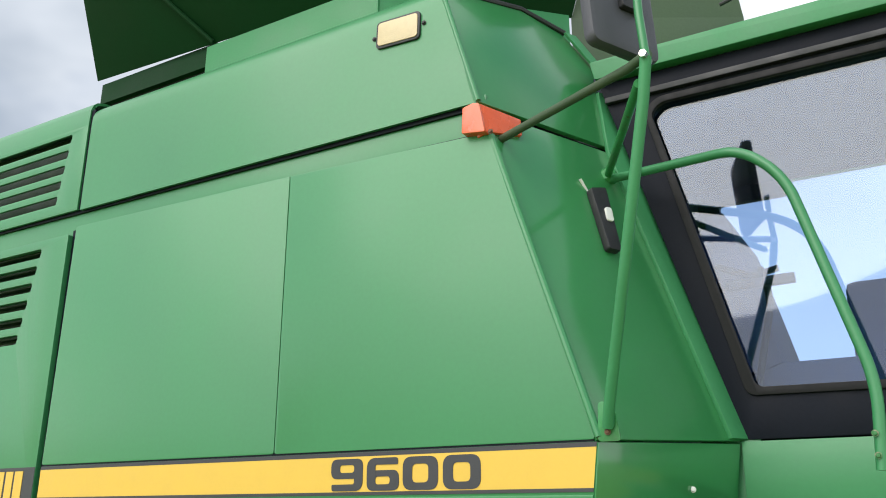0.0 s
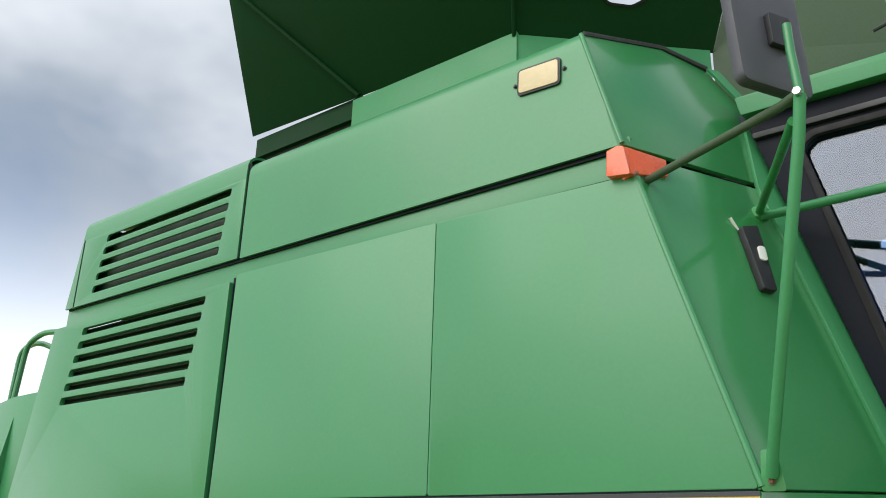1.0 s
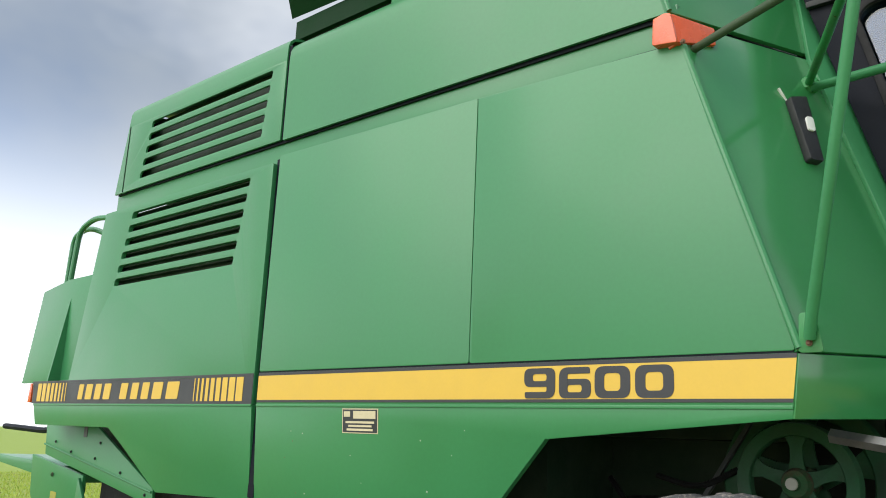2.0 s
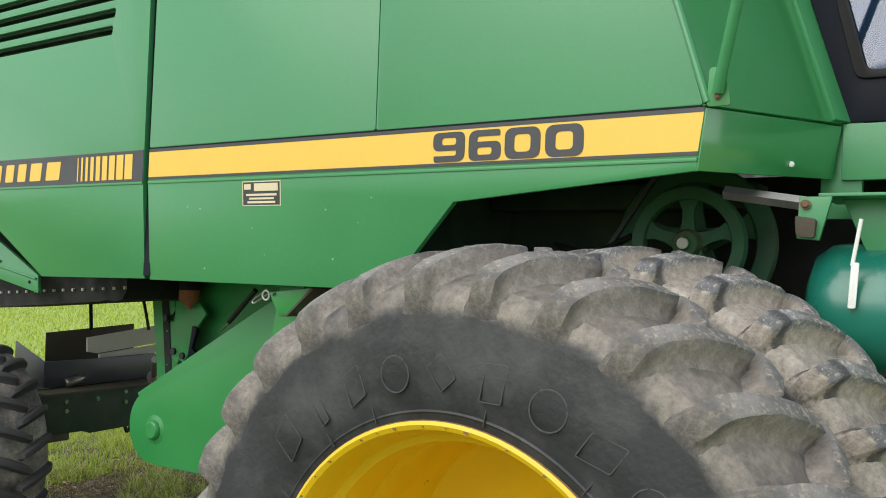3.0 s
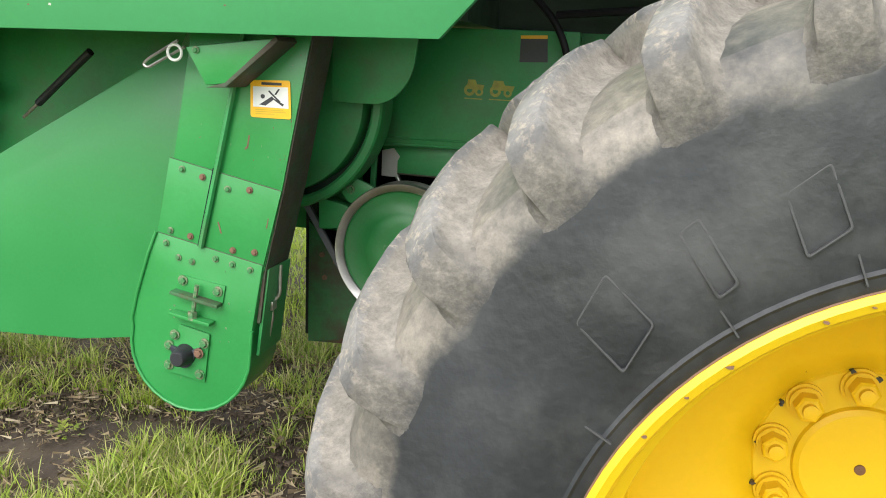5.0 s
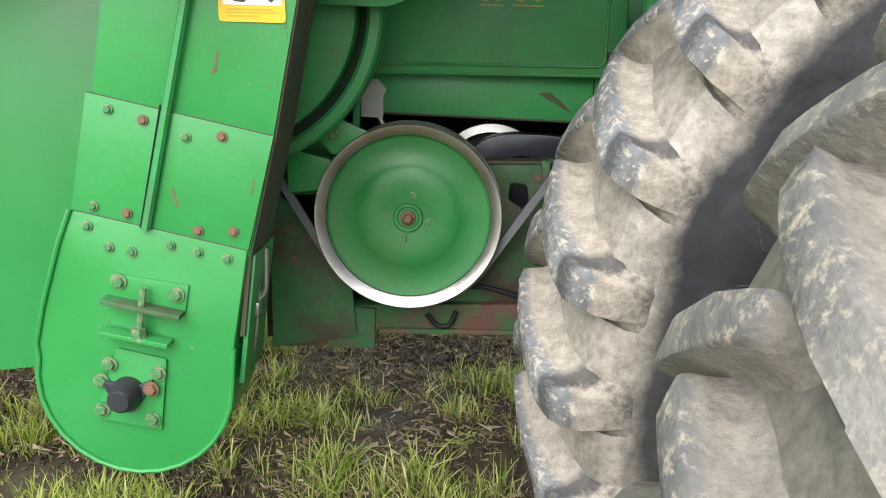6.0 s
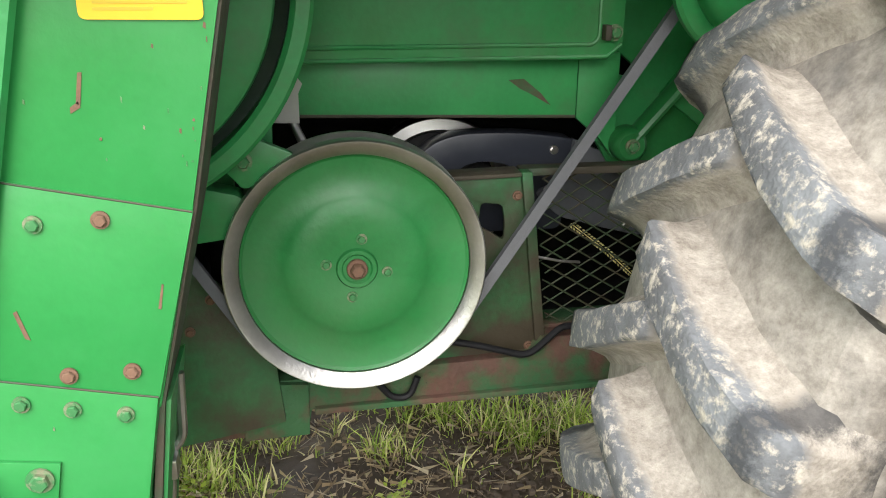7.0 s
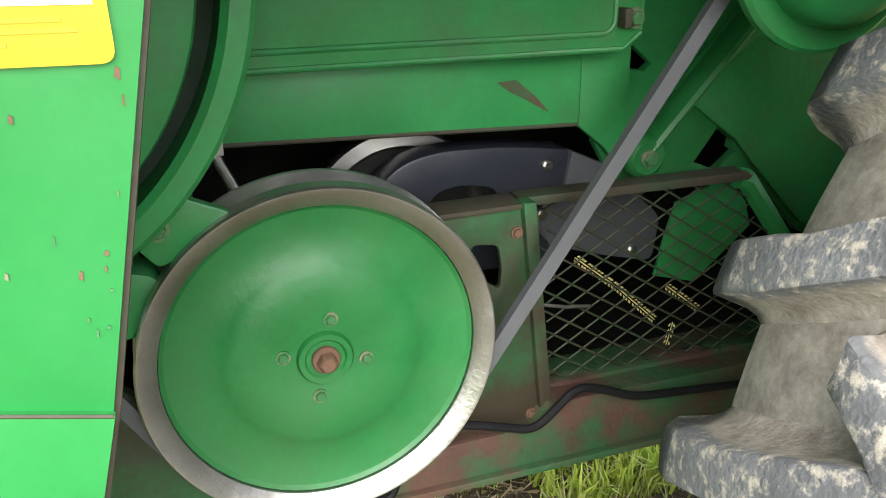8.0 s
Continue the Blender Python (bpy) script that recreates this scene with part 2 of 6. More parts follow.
def rubber_material(name, dusty_from, dusty_to, cake=0.34, low=(0.165, 0.150, 0.132), high=(0.40, 0.355, 0.30)):
    """Weathered tyre rubber; dried field dust gathers on the tread, thickest between the bars."""
    m = shader(name, (0.020, 0.022, 0.026), 0.55, vary=0.4, scale=7, fine=70, bump=0.16, bump_scale=60, second=(0.080, 0.081, 0.083), second_at=(0.45, 0.80))
    n, l = m.node_tree.nodes, m.node_tree.links
    p = n["Principled BSDF"]
    under = p.inputs["Base Color"].links[0].from_socket
    co = n.new("ShaderNodeTexCoord")
    sep = n.new("ShaderNodeSeparateXYZ")
    l.new(co.outputs["Object"], sep.inputs["Vector"])
    flat = n.new("ShaderNodeCombineXYZ")
    l.new(sep.outputs["X"], flat.inputs["X"])
    l.new(sep.outputs["Z"], flat.inputs["Z"])
    rad = n.new("ShaderNodeVectorMath")
    rad.operation = "LENGTH"
    l.new(flat.outputs["Vector"], rad.inputs[0])
    reach = n.new("ShaderNodeMapRange")
    reach.inputs["From Min"].default_value, reach.inputs["From Max"].default_value = dusty_from, dusty_to
    haze = n.new("ShaderNodeTexNoise")
    haze.inputs["Scale"].default_value, haze.inputs["Detail"].default_value, haze.inputs["Roughness"].default_value = 5.5, 9, 0.62
    l.new(co.outputs["Object"], haze.inputs["Vector"])
    sway = n.new("ShaderNodeMath")
    sway.operation, sway.inputs[1].default_value = "MULTIPLY_ADD", 0.09
    l.new(haze.outputs["Fac"], sway.inputs[0])
    l.new(rad.outputs["Value"], sway.inputs[2])
    even = n.new("ShaderNodeMath")
    even.operation, even.inputs[1].default_value = "SUBTRACT", 0.045
    l.new(sway.outputs[0], even.inputs[0])
    l.new(even.outputs[0], reach.inputs["Value"])
    mott = n.new("ShaderNodeTexNoise")
    mott.inputs["Scale"].default_value, mott.inputs["Detail"].default_value, mott.inputs["Roughness"].default_value = 6, 10, 0.68
    l.new(co.outputs["Object"], mott.inputs["Vector"])
    mm = n.new("ShaderNodeMapRange")
    mm.inputs["From Min"].default_value, mm.inputs["From Max"].default_value = cake, cake + 0.30
    l.new(mott.outputs["Fac"], mm.inputs["Value"])
    add = n.new("ShaderNodeMath")
    add.operation = "MULTIPLY"
    l.new(reach.outputs["Result"], add.inputs[0])
    l.new(mm.outputs["Result"], add.inputs[1])
    thin = n.new("ShaderNodeMath")
    thin.operation, thin.inputs[1].default_value = "MULTIPLY", 0.9
    l.new(add.outputs[0], thin.inputs[0])
    dust = n.new("ShaderNodeMix")
    dust.data_type = "RGBA"
    l.new(thin.outputs[0], dust.inputs["Factor"])
    l.new(under, dust.inputs["A"])
    crust = n.new("ShaderNodeTexNoise")
    crust.inputs["Scale"].default_value, crust.inputs["Detail"].default_value, crust.inputs["Roughness"].default_value = 44, 9, 0.78
    l.new(co.outputs["Object"], crust.inputs["Vector"])
    tones = n.new("ShaderNodeValToRGB")
    tones.color_ramp.elements[0].position, tones.color_ramp.elements[0].color = 0.36, (*low, 1)
    tones.color_ramp.elements[1].position, tones.color_ramp.elements[1].color = 0.66, (*high, 1)
    l.new(crust.outputs["Fac"], tones.inputs["Fac"])
    l.new(tones.outputs["Color"], dust.inputs["B"])
    l.new(dust.outputs["Result"], p.inputs["Base Color"])
    return m


rubber = rubber_material("tyre_rubber", 0.762, 0.788, 0.26, (0.135, 0.121, 0.105), (0.285, 0.252, 0.214))
rubber_caked = rubber_material("dust_caked_rubber", 0.745, 0.785, 0.20, (0.205, 0.180, 0.153), (0.445, 0.405, 0.355))


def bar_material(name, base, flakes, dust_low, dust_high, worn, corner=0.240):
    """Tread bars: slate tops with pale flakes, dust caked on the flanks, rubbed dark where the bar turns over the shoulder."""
    m = shader(name, base, 0.85, vary=0.45, scale=13, fine=120, bump=0.28, bump_scale=150, spec=0.25, second=(0.095, 0.096, 0.100), second_at=(0.44, 0.72), spots=flakes, spot_at=0.51, spot_scale=58, spot_soft=0.12)
    n, l = m.node_tree.nodes, m.node_tree.links
    p = n["Principled BSDF"]
    under = p.inputs["Base Color"].links[0].from_socket
    co = n.new("ShaderNodeTexCoord")
    sep = n.new("ShaderNodeSeparateXYZ")
    l.new(co.outputs["Object"], sep.inputs["Vector"])
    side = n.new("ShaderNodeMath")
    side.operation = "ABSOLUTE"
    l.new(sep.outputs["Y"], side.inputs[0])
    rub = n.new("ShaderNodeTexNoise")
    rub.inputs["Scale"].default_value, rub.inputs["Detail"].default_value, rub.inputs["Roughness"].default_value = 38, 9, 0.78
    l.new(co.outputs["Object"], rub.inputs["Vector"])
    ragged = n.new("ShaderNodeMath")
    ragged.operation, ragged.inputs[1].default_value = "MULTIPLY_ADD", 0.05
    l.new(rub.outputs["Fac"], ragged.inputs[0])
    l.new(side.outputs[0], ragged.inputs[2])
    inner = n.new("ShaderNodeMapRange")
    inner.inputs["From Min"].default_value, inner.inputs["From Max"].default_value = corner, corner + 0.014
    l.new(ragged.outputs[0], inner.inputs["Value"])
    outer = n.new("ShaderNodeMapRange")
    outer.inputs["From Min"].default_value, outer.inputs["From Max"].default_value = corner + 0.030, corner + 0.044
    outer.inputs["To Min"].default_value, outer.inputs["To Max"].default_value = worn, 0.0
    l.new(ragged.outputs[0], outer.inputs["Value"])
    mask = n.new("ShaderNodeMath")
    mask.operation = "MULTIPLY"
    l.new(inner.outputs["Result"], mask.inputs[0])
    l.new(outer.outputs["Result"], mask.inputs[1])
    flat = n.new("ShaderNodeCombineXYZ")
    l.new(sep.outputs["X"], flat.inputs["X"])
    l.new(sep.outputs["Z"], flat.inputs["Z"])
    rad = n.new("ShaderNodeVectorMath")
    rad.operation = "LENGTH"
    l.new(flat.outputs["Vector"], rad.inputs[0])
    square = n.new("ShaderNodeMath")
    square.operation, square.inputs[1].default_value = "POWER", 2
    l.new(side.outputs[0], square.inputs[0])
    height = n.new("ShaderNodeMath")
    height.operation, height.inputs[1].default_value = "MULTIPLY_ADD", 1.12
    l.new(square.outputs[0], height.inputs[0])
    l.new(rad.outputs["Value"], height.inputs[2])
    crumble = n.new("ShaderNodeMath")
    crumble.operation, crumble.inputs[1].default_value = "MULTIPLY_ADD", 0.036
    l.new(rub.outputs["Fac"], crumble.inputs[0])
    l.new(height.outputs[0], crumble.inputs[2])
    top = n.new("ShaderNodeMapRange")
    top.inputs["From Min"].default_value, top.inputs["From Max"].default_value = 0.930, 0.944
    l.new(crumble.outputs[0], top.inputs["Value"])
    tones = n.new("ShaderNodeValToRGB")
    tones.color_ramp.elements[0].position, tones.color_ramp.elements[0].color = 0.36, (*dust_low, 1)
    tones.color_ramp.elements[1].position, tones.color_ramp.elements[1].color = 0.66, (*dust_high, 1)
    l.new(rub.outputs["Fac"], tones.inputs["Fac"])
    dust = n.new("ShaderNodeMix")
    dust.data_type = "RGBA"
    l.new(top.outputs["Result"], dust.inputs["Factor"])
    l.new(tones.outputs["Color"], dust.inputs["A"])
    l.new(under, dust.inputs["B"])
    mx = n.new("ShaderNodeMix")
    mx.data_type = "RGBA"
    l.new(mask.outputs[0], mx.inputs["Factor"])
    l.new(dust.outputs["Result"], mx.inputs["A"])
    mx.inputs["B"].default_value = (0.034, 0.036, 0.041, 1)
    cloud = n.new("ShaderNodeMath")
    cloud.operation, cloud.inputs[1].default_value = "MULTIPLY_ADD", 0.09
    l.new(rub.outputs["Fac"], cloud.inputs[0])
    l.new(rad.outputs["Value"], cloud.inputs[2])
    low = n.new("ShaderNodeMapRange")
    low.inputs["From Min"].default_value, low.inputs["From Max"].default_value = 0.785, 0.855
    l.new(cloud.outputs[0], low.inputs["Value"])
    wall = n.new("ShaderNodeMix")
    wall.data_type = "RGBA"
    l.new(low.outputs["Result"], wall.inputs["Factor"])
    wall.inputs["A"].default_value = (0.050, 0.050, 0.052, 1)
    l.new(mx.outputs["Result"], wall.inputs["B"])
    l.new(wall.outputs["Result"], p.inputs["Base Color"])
    return m


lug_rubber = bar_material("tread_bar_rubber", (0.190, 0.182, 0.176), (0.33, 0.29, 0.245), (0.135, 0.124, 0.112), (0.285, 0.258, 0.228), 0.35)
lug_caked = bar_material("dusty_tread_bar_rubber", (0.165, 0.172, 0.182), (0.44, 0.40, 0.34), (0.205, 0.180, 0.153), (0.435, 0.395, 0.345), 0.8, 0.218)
emboss = shader("embossed_rubber", (0.050, 0.051, 0.054), 0.6, vary=0.25, scale=9, bump=0.15)

glass = bpy.data.materials.new("tinted_glass")
glass.use_nodes = True
gn, gl = glass.node_tree.nodes, glass.node_tree.links
gn.clear()
g_out = gn.new("ShaderNodeOutputMaterial")
g_mix = gn.new("ShaderNodeMixShader")
g_tr = gn.new("ShaderNodeBsdfTransparent")
g_tr.inputs["Color"].default_value = (0.50, 0.62, 0.80, 1)
g_gl = gn.new("ShaderNodeBsdfGlossy")
g_gl.inputs["Roughness"].default_value = 0.03
g_fr = gn.new("ShaderNodeFresnel")
g_fr.inputs["IOR"].default_value = 1.75
gl.new(g_fr.outputs["Fac"], g_mix.inputs["Fac"])
gl.new(g_tr.outputs["BSDF"], g_mix.inputs[1])
gl.new(g_gl.outputs["BSDF"], g_mix.inputs[2])
gl.new(g_mix.outputs["Shader"], g_out.inputs["Surface"])


def island_shader(name, tones, rough=0.7, through_light=0.0):
    """Leaves and blades: a tone for each island, by its random number."""
    m = bpy.data.materials.new(name)
    m.use_nodes = True
    n, l = m.node_tree.nodes, m.node_tree.links
    p = n["Principled BSDF"]
    geo = n.new("ShaderNodeNewGeometry")
    ramp = n.new("ShaderNodeValToRGB")
    e = ramp.color_ramp.elements
    while len(e) < len(tones):
        e.new(0.5)
    for i, c in enumerate(tones):
        e[i].position, e[i].color = i / (len(tones) - 1), (*c, 1)
    l.new(geo.outputs["Random Per Island"], ramp.inputs["Fac"])
    l.new(ramp.outputs["Color"], p.inputs["Base Color"])
    p.inputs["Roughness"].default_value = rough
    if through_light:
        tl = n.new("ShaderNodeBsdfTranslucent")
        l.new(ramp.outputs["Color"], tl.inputs["Color"])
        mx = n.new("ShaderNodeMixShader")
        mx.inputs["Fac"].default_value = through_light
        l.new(p.outputs["BSDF"], mx.inputs[1])
        l.new(tl.outputs["BSDF"], mx.inputs[2])
        l.new(mx.outputs["Shader"], n["Material Output"].inputs["Surface"])
    return m


grass_mat = island_shader("grass_blades", [(0.11, 0.17, 0.03), (0.26, 0.38, 0.05), (0.48, 0.58, 0.11), (0.20, 0.31, 0.04), (0.58, 0.62, 0.21), (0.58, 0.52, 0.28), (0.34, 0.28, 0.15)], 0.6, 0.35)
field_grass = island_shader("field_grass_blades", [(0.28, 0.40, 0.045), (0.42, 0.53, 0.07), (0.52, 0.58, 0.13), (0.24, 0.37, 0.04), (0.50, 0.48, 0.18)], 0.6, 0.4)
straw_mat = island_shader("straw_bits", [(0.40, 0.32, 0.19), (0.24, 0.18, 0.10), (0.14, 0.105, 0.07), (0.50, 0.43, 0.29)], 0.8)
soil_mat = island_shader("soil_crumbs", [(0.060, 0.044, 0.032), (0.095, 0.070, 0.050), (0.14, 0.105, 0.075)], 0.95)
field_mat = shader("field_ground", (0.072, 0.053, 0.038), 0.95, vary=0.45, scale=2.4, fine=30, bump=0.9, bump_scale=22, second=(0.150, 0.118, 0.070), second_at=(0.46, 0.72))


def green_beyond(m, color, near, far):
    """Bare soil round the machine gives way to the green of the field with distance."""
    n, l = m.node_tree.nodes, m.node_tree.links
    p = n["Principled BSDF"]
    under = p.inputs["Base Color"].links[0].from_socket
    co = n.new("ShaderNodeTexCoord")
    dist = n.new("ShaderNodeVectorMath")
    dist.operation = "LENGTH"
    l.new(co.outputs["Object"], dist.inputs[0])
    how = n.new("ShaderNodeMapRange")
    how.inputs["From Min"].default_value, how.inputs["From Max"].default_value = near, far
    l.new(dist.outputs["Value"], how.inputs["Value"])
    mx = n.new("ShaderNodeMix")
    mx.data_type = "RGBA"
    l.new(how.outputs["Result"], mx.inputs["Factor"])
    l.new(under, mx.inputs["A"])
    mx.inputs["B"].default_value = (*color, 1)
    l.new(mx.outputs["Result"], p.inputs["Base Color"])


green_beyond(field_mat, (0.26, 0.36, 0.055), 3.6, 7.5)


# ---- mesh helpers ----
def finish(bm, sharp=35):
    bmesh.ops.recalc_face_normals(bm, faces=bm.faces[:])
    me = bpy.data.meshes.new("part")
    bm.to_mesh(me)
    bm.free()
    me.polygons.foreach_set("use_smooth", [True] * len(me.polygons))
    me.set_sharp_from_angle(angle=radians(sharp))
    return me


def part(name, bm, material, parent, label="", m=None, sharp=35):
    me = finish(bm, sharp) if isinstance(bm, bmesh.types.BMesh) else bm
    me.name = name
    if not me.materials:
        me.materials.append(material)
    ob = new(name, me)
    ob.parent = parent
    if m is not None:
        ob.matrix_basis = m
    if label:
        ob["label"] = label
    return ob


XZ = Matrix(((1, 0, 0, 0), (0, 0, 1, 0), (0, 1, 0, 0), (0, 0, 0, 1)))


def plane_to(a, b, c):
    """Local (u, v, depth) to the plane through a, u towards b, v in the plane towards c."""
    a, b, c = Vector(a), Vector(b), Vector(c)
    u = (b - a).normalized()
    n = u.cross(c - a).normalized()
    v = n.cross(u)
    return Matrix(((u.x, v.x, -n.x, a.x), (u.y, v.y, -n.y, a.y), (u.z, v.z, -n.z, a.z), (0, 0, 0, 1)))


def plate(outer, thick, holes=(), m=XZ, at=0.0, bevel=0.003, into=None):
    """A sheet cut to an outline with holes, in (u, v), with depth from at to at + thick."""
    bm = bmesh.new()
    edges = []
    for loop in (outer, *holes):
        vs = [bm.verts.new((u, v, at)) for u, v in loop]
        edges += [bm.edges.new((vs[i], vs[(i + 1) % len(vs)])) for i in range(len(vs))]
    bmesh.ops.triangle_fill(bm, use_beauty=True, use_dissolve=False, edges=edges)
    bmesh.ops.dissolve_limit(bm, angle_limit=radians(1), verts=bm.verts[:], edges=[e for e in bm.edges if len(e.link_faces) == 2])
    faces = bm.faces[:]
    made = bmesh.ops.extrude_face_region(bm, geom=faces)
    bmesh.ops.translate(bm, verts=[g for g in made["geom"] if isinstance(g, bmesh.types.BMVert)], vec=(0, 0, thick))
    bmesh.ops.recalc_face_normals(bm, faces=bm.faces[:])
    if bevel:
        rims = [e for e in bm.edges if len(e.link_faces) == 2 and e.calc_face_angle(0) > radians(60)]
        bmesh.ops.bevel(bm, geom=rims, offset=bevel, segments=2, profile=0.6, affect="EDGES", clamp_overlap=True)
    bmesh.ops.transform(bm, matrix=m, verts=bm.verts[:])
    if into is not None:
        me = bpy.data.meshes.new("tmp")
        bm.to_mesh(me)
        bm.free()
        into.from_mesh(me)
        bpy.data.meshes.remove(me)
        return into
    return bm


def rounded(pts, r, n=5):
    """An outline with its corners rounded; r is one radius or one for each corner."""
    out = []
    k = len(pts)
    for i in range(k):
        ri = r[i] if isinstance(r, (list, tuple)) else r
        p, a, b = Vector(pts[i]), Vector(pts[i - 1]), Vector(pts[(i + 1) % k])
        da, db = (a - p), (b - p)
        ri = min(ri, da.length * 0.49, db.length * 0.49)
        if ri < 1e-4:
            out.append(tuple(p))
            continue
        s, e = p + da.normalized() * ri, p + db.normalized() * ri
        for j in range(n + 1):
            t = j / n
            q = s * (1 - t) ** 2 + p * 2 * t * (1 - t) + e * t * t
            out.append(tuple(q))
    return out


def circle(cx, cy, r, n=32, start=0.0):
    return [(cx + r * math.cos(start + i * math.tau / n), cy + r * math.sin(start + i * math.tau / n)) for i in range(n)]


def block(x0, x1, y0, y1, z0, z1, bevel=0.004, into=None, m=None):
    bm = bmesh.new()
    bmesh.ops.create_cube(bm, size=1)
    bmesh.ops.scale(bm, vec=(x1 - x0, y1 - y0, z1 - z0), verts=bm.verts[:])
    bmesh.ops.translate(bm, vec=((x0 + x1) / 2, (y0 + y1) / 2, (z0 + z1) / 2), verts=bm.verts[:])
    if bevel:
        bmesh.ops.bevel(bm, geom=bm.edges[:], offset=bevel, segments=2, profile=0.6, affect="EDGES", clamp_overlap=True)
    if m is not None:
        bmesh.ops.transform(bm, matrix=m, verts=bm.verts[:])
    if into is not None:
        me = bpy.data.meshes.new("tmp")
        bm.to_mesh(me)
        bm.free()
        into.from_mesh(me)
        bpy.data.meshes.remove(me)
        return into
    return bm


def bend(pts, r, n=6):
    """A path with its inner corners rounded."""
    pts = [Vector(p) for p in pts]
    out = [pts[0]]
    for i in range(1, len(pts) - 1):
        p, da, db = pts[i], pts[i - 1] - pts[i], pts[i + 1] - pts[i]
        ri = min(r, da.length * 0.49, db.length * 0.49)
        s, e = p + da.normalized() * ri, p + db.normalized() * ri
        out += [s * (1 - j / n) ** 2 + p * 2 * (j / n) * (1 - j / n) + e * (j / n) ** 2 for j in range(n + 1)]
    return out + [pts[-1]]


def tube(pts, r, sides=14, into=None, flat=1.0):
    """A bar of round (or flattened) section along a path, closed at both ends."""
    bm = into if into is not None else bmesh.new()
    pts = [Vector(p) for p in pts]
    rings = []
    up = None
    for i, p in enumerate(pts):
        d = (pts[min(i + 1, len(pts) - 1)] - pts[max(i - 1, 0)]).normalized()
        if up is None:
            up = Vector((0, 0, 1)) if abs(d.z) < 0.9 else Vector((0, 1, 0))
        s = d.cross(up).normalized()
        up = s.cross(d).normalized()
        rings.append([bm.verts.new(p + s * (r * math.cos(a)) + up * (r * flat * math.sin(a))) for a in (k * math.tau / sides for k in range(sides))])
    for a, b in zip(rings, rings[1:]):
        for k in range(sides):
            bm.faces.new((a[k], a[(k + 1) % sides], b[(k + 1) % sides], b[k]))
    bm.faces.new(rings[0][::-1])
    bm.faces.new(rings[-1])
    return bm


def lathe(profile, n=64, into=None, m=None, closed=False):
    """Turns (radius, y) about the y axis."""
    bm = bmesh.new()
    rings = []
    for r, y in profile:
        if r < 1e-5:
            rings.append([bm.verts.new((0, y, 0))])
        else:
            rings.append([bm.verts.new((r * math.cos(k * math.tau / n), y, r * math.sin(k * math.tau / n))) for k in range(n)])
    pairs = list(zip(rings, rings[1:])) + ([(rings[-1], rings[0])] if closed else [])
    for a, b in pairs:
        for k in range(n):
            j = (k + 1) % n
            if len(a) == 1 and len(b) > 1:
                bm.faces.new((a[0], b[j], b[k]))
            elif len(b) == 1 and len(a) > 1:
                bm.faces.new((a[k], a[j], b[0]))
            elif len(a) > 1:
                bm.faces.new((a[k], a[j], b[j], b[k]))
    if m is not None:
        bmesh.ops.transform(bm, matrix=m, verts=bm.verts[:])
    if into is not None:
        me = bpy.data.meshes.new("tmp")
        bm.to_mesh(me)
        bm.free()
        into.from_mesh(me)
        bpy.data.meshes.remove(me)
        return into
    return bm


def at(x, y, z):
    return Matrix.Translation((x, y, z))


def bolt_mesh(r=0.011, h=0.009, washer=True):
    """Hexagon head on a washer, standing out towards -y."""
    bm = bmesh.new()
    if washer:
        lathe([(0, 0.001), (r * 1.45, 0.001), (r * 1.45, -0.002), (0, -0.002)], 16, into=bm)
    lathe([(0, 0), (r * 1.04, 0), (r * 1.04, -h * 0.8), (r * 0.85, -h), (0, -h)], 6, into=bm)
    return finish(bm)


def thing(name, label, category, kind="", group=""):
    return tagged(new(name), label, category, group, kind)


# ---- ground ----
def ground_sheet():
    n = 90
    xs = np.concatenate([-np.geomspace(900, 6, 22), np.linspace(-5.5, 5.5, n), np.geomspace(6, 900, 22)])
    ys = np.concatenate([-np.geomspace(900, 6, 22), np.linspace(-5.5, 5.5, n), np.geomspace(6, 900, 22)])
    verts, faces = [], []
    for y in ys:
        for x in xs:
            near = 1 / (1 + (math.hypot(x, y) / 12) ** 2)
            verts.append((x, y, -0.03 + near * 0.035 * noise.noise((x * 1.7, y * 1.7, 0.3)) + near * 0.02 * noise.noise((x * 6, y * 6, 2.0))))
    w = len(xs)
    for j in range(len(ys) - 1):
        for i in range(w - 1):
            faces.append((j * w + i, j * w + i + 1, (j + 1) * w + i + 1, (j + 1) * w + i))
    me = bpy.data.meshes.new("ground")
    me.from_pydata(verts, [], faces)
    me.polygons.foreach_set("use_smooth", [True] * len(faces))
    me.materials.append(field_mat)
    return tagged(new("ground", me), "flat field of dark soil under patchy grass", "ground", kind="structure")


ground_sheet()

# ---- the combine ----
combine = thing("combine_harvester", "large green combine harvester with yellow wheels and stripe, parked on grass", "combine harvester")
BOLT = bolt_mesh(0.0066, 0.007)
BOLT_BIG = bolt_mesh(0.0105, 0.010)


def bolts(places, y, parent, material, mesh=BOLT, name="bolt"):
    me = mesh.copy()
    me.materials.clear()
    me.materials.append(material)
    for i, (x, z) in enumerate(places):
        ob = new(name, me)
        ob.parent = parent
        ob.matrix_basis = at(x, y, z) @ Matrix.Rotation(i * 1.3, 4, "Y")


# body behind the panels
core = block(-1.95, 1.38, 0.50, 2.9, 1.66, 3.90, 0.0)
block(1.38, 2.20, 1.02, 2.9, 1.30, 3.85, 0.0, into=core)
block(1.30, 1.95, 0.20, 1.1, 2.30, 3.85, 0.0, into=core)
part("inner_body", core, paint_inner, combine, "inner body, green darkened for the shade behind the panels")

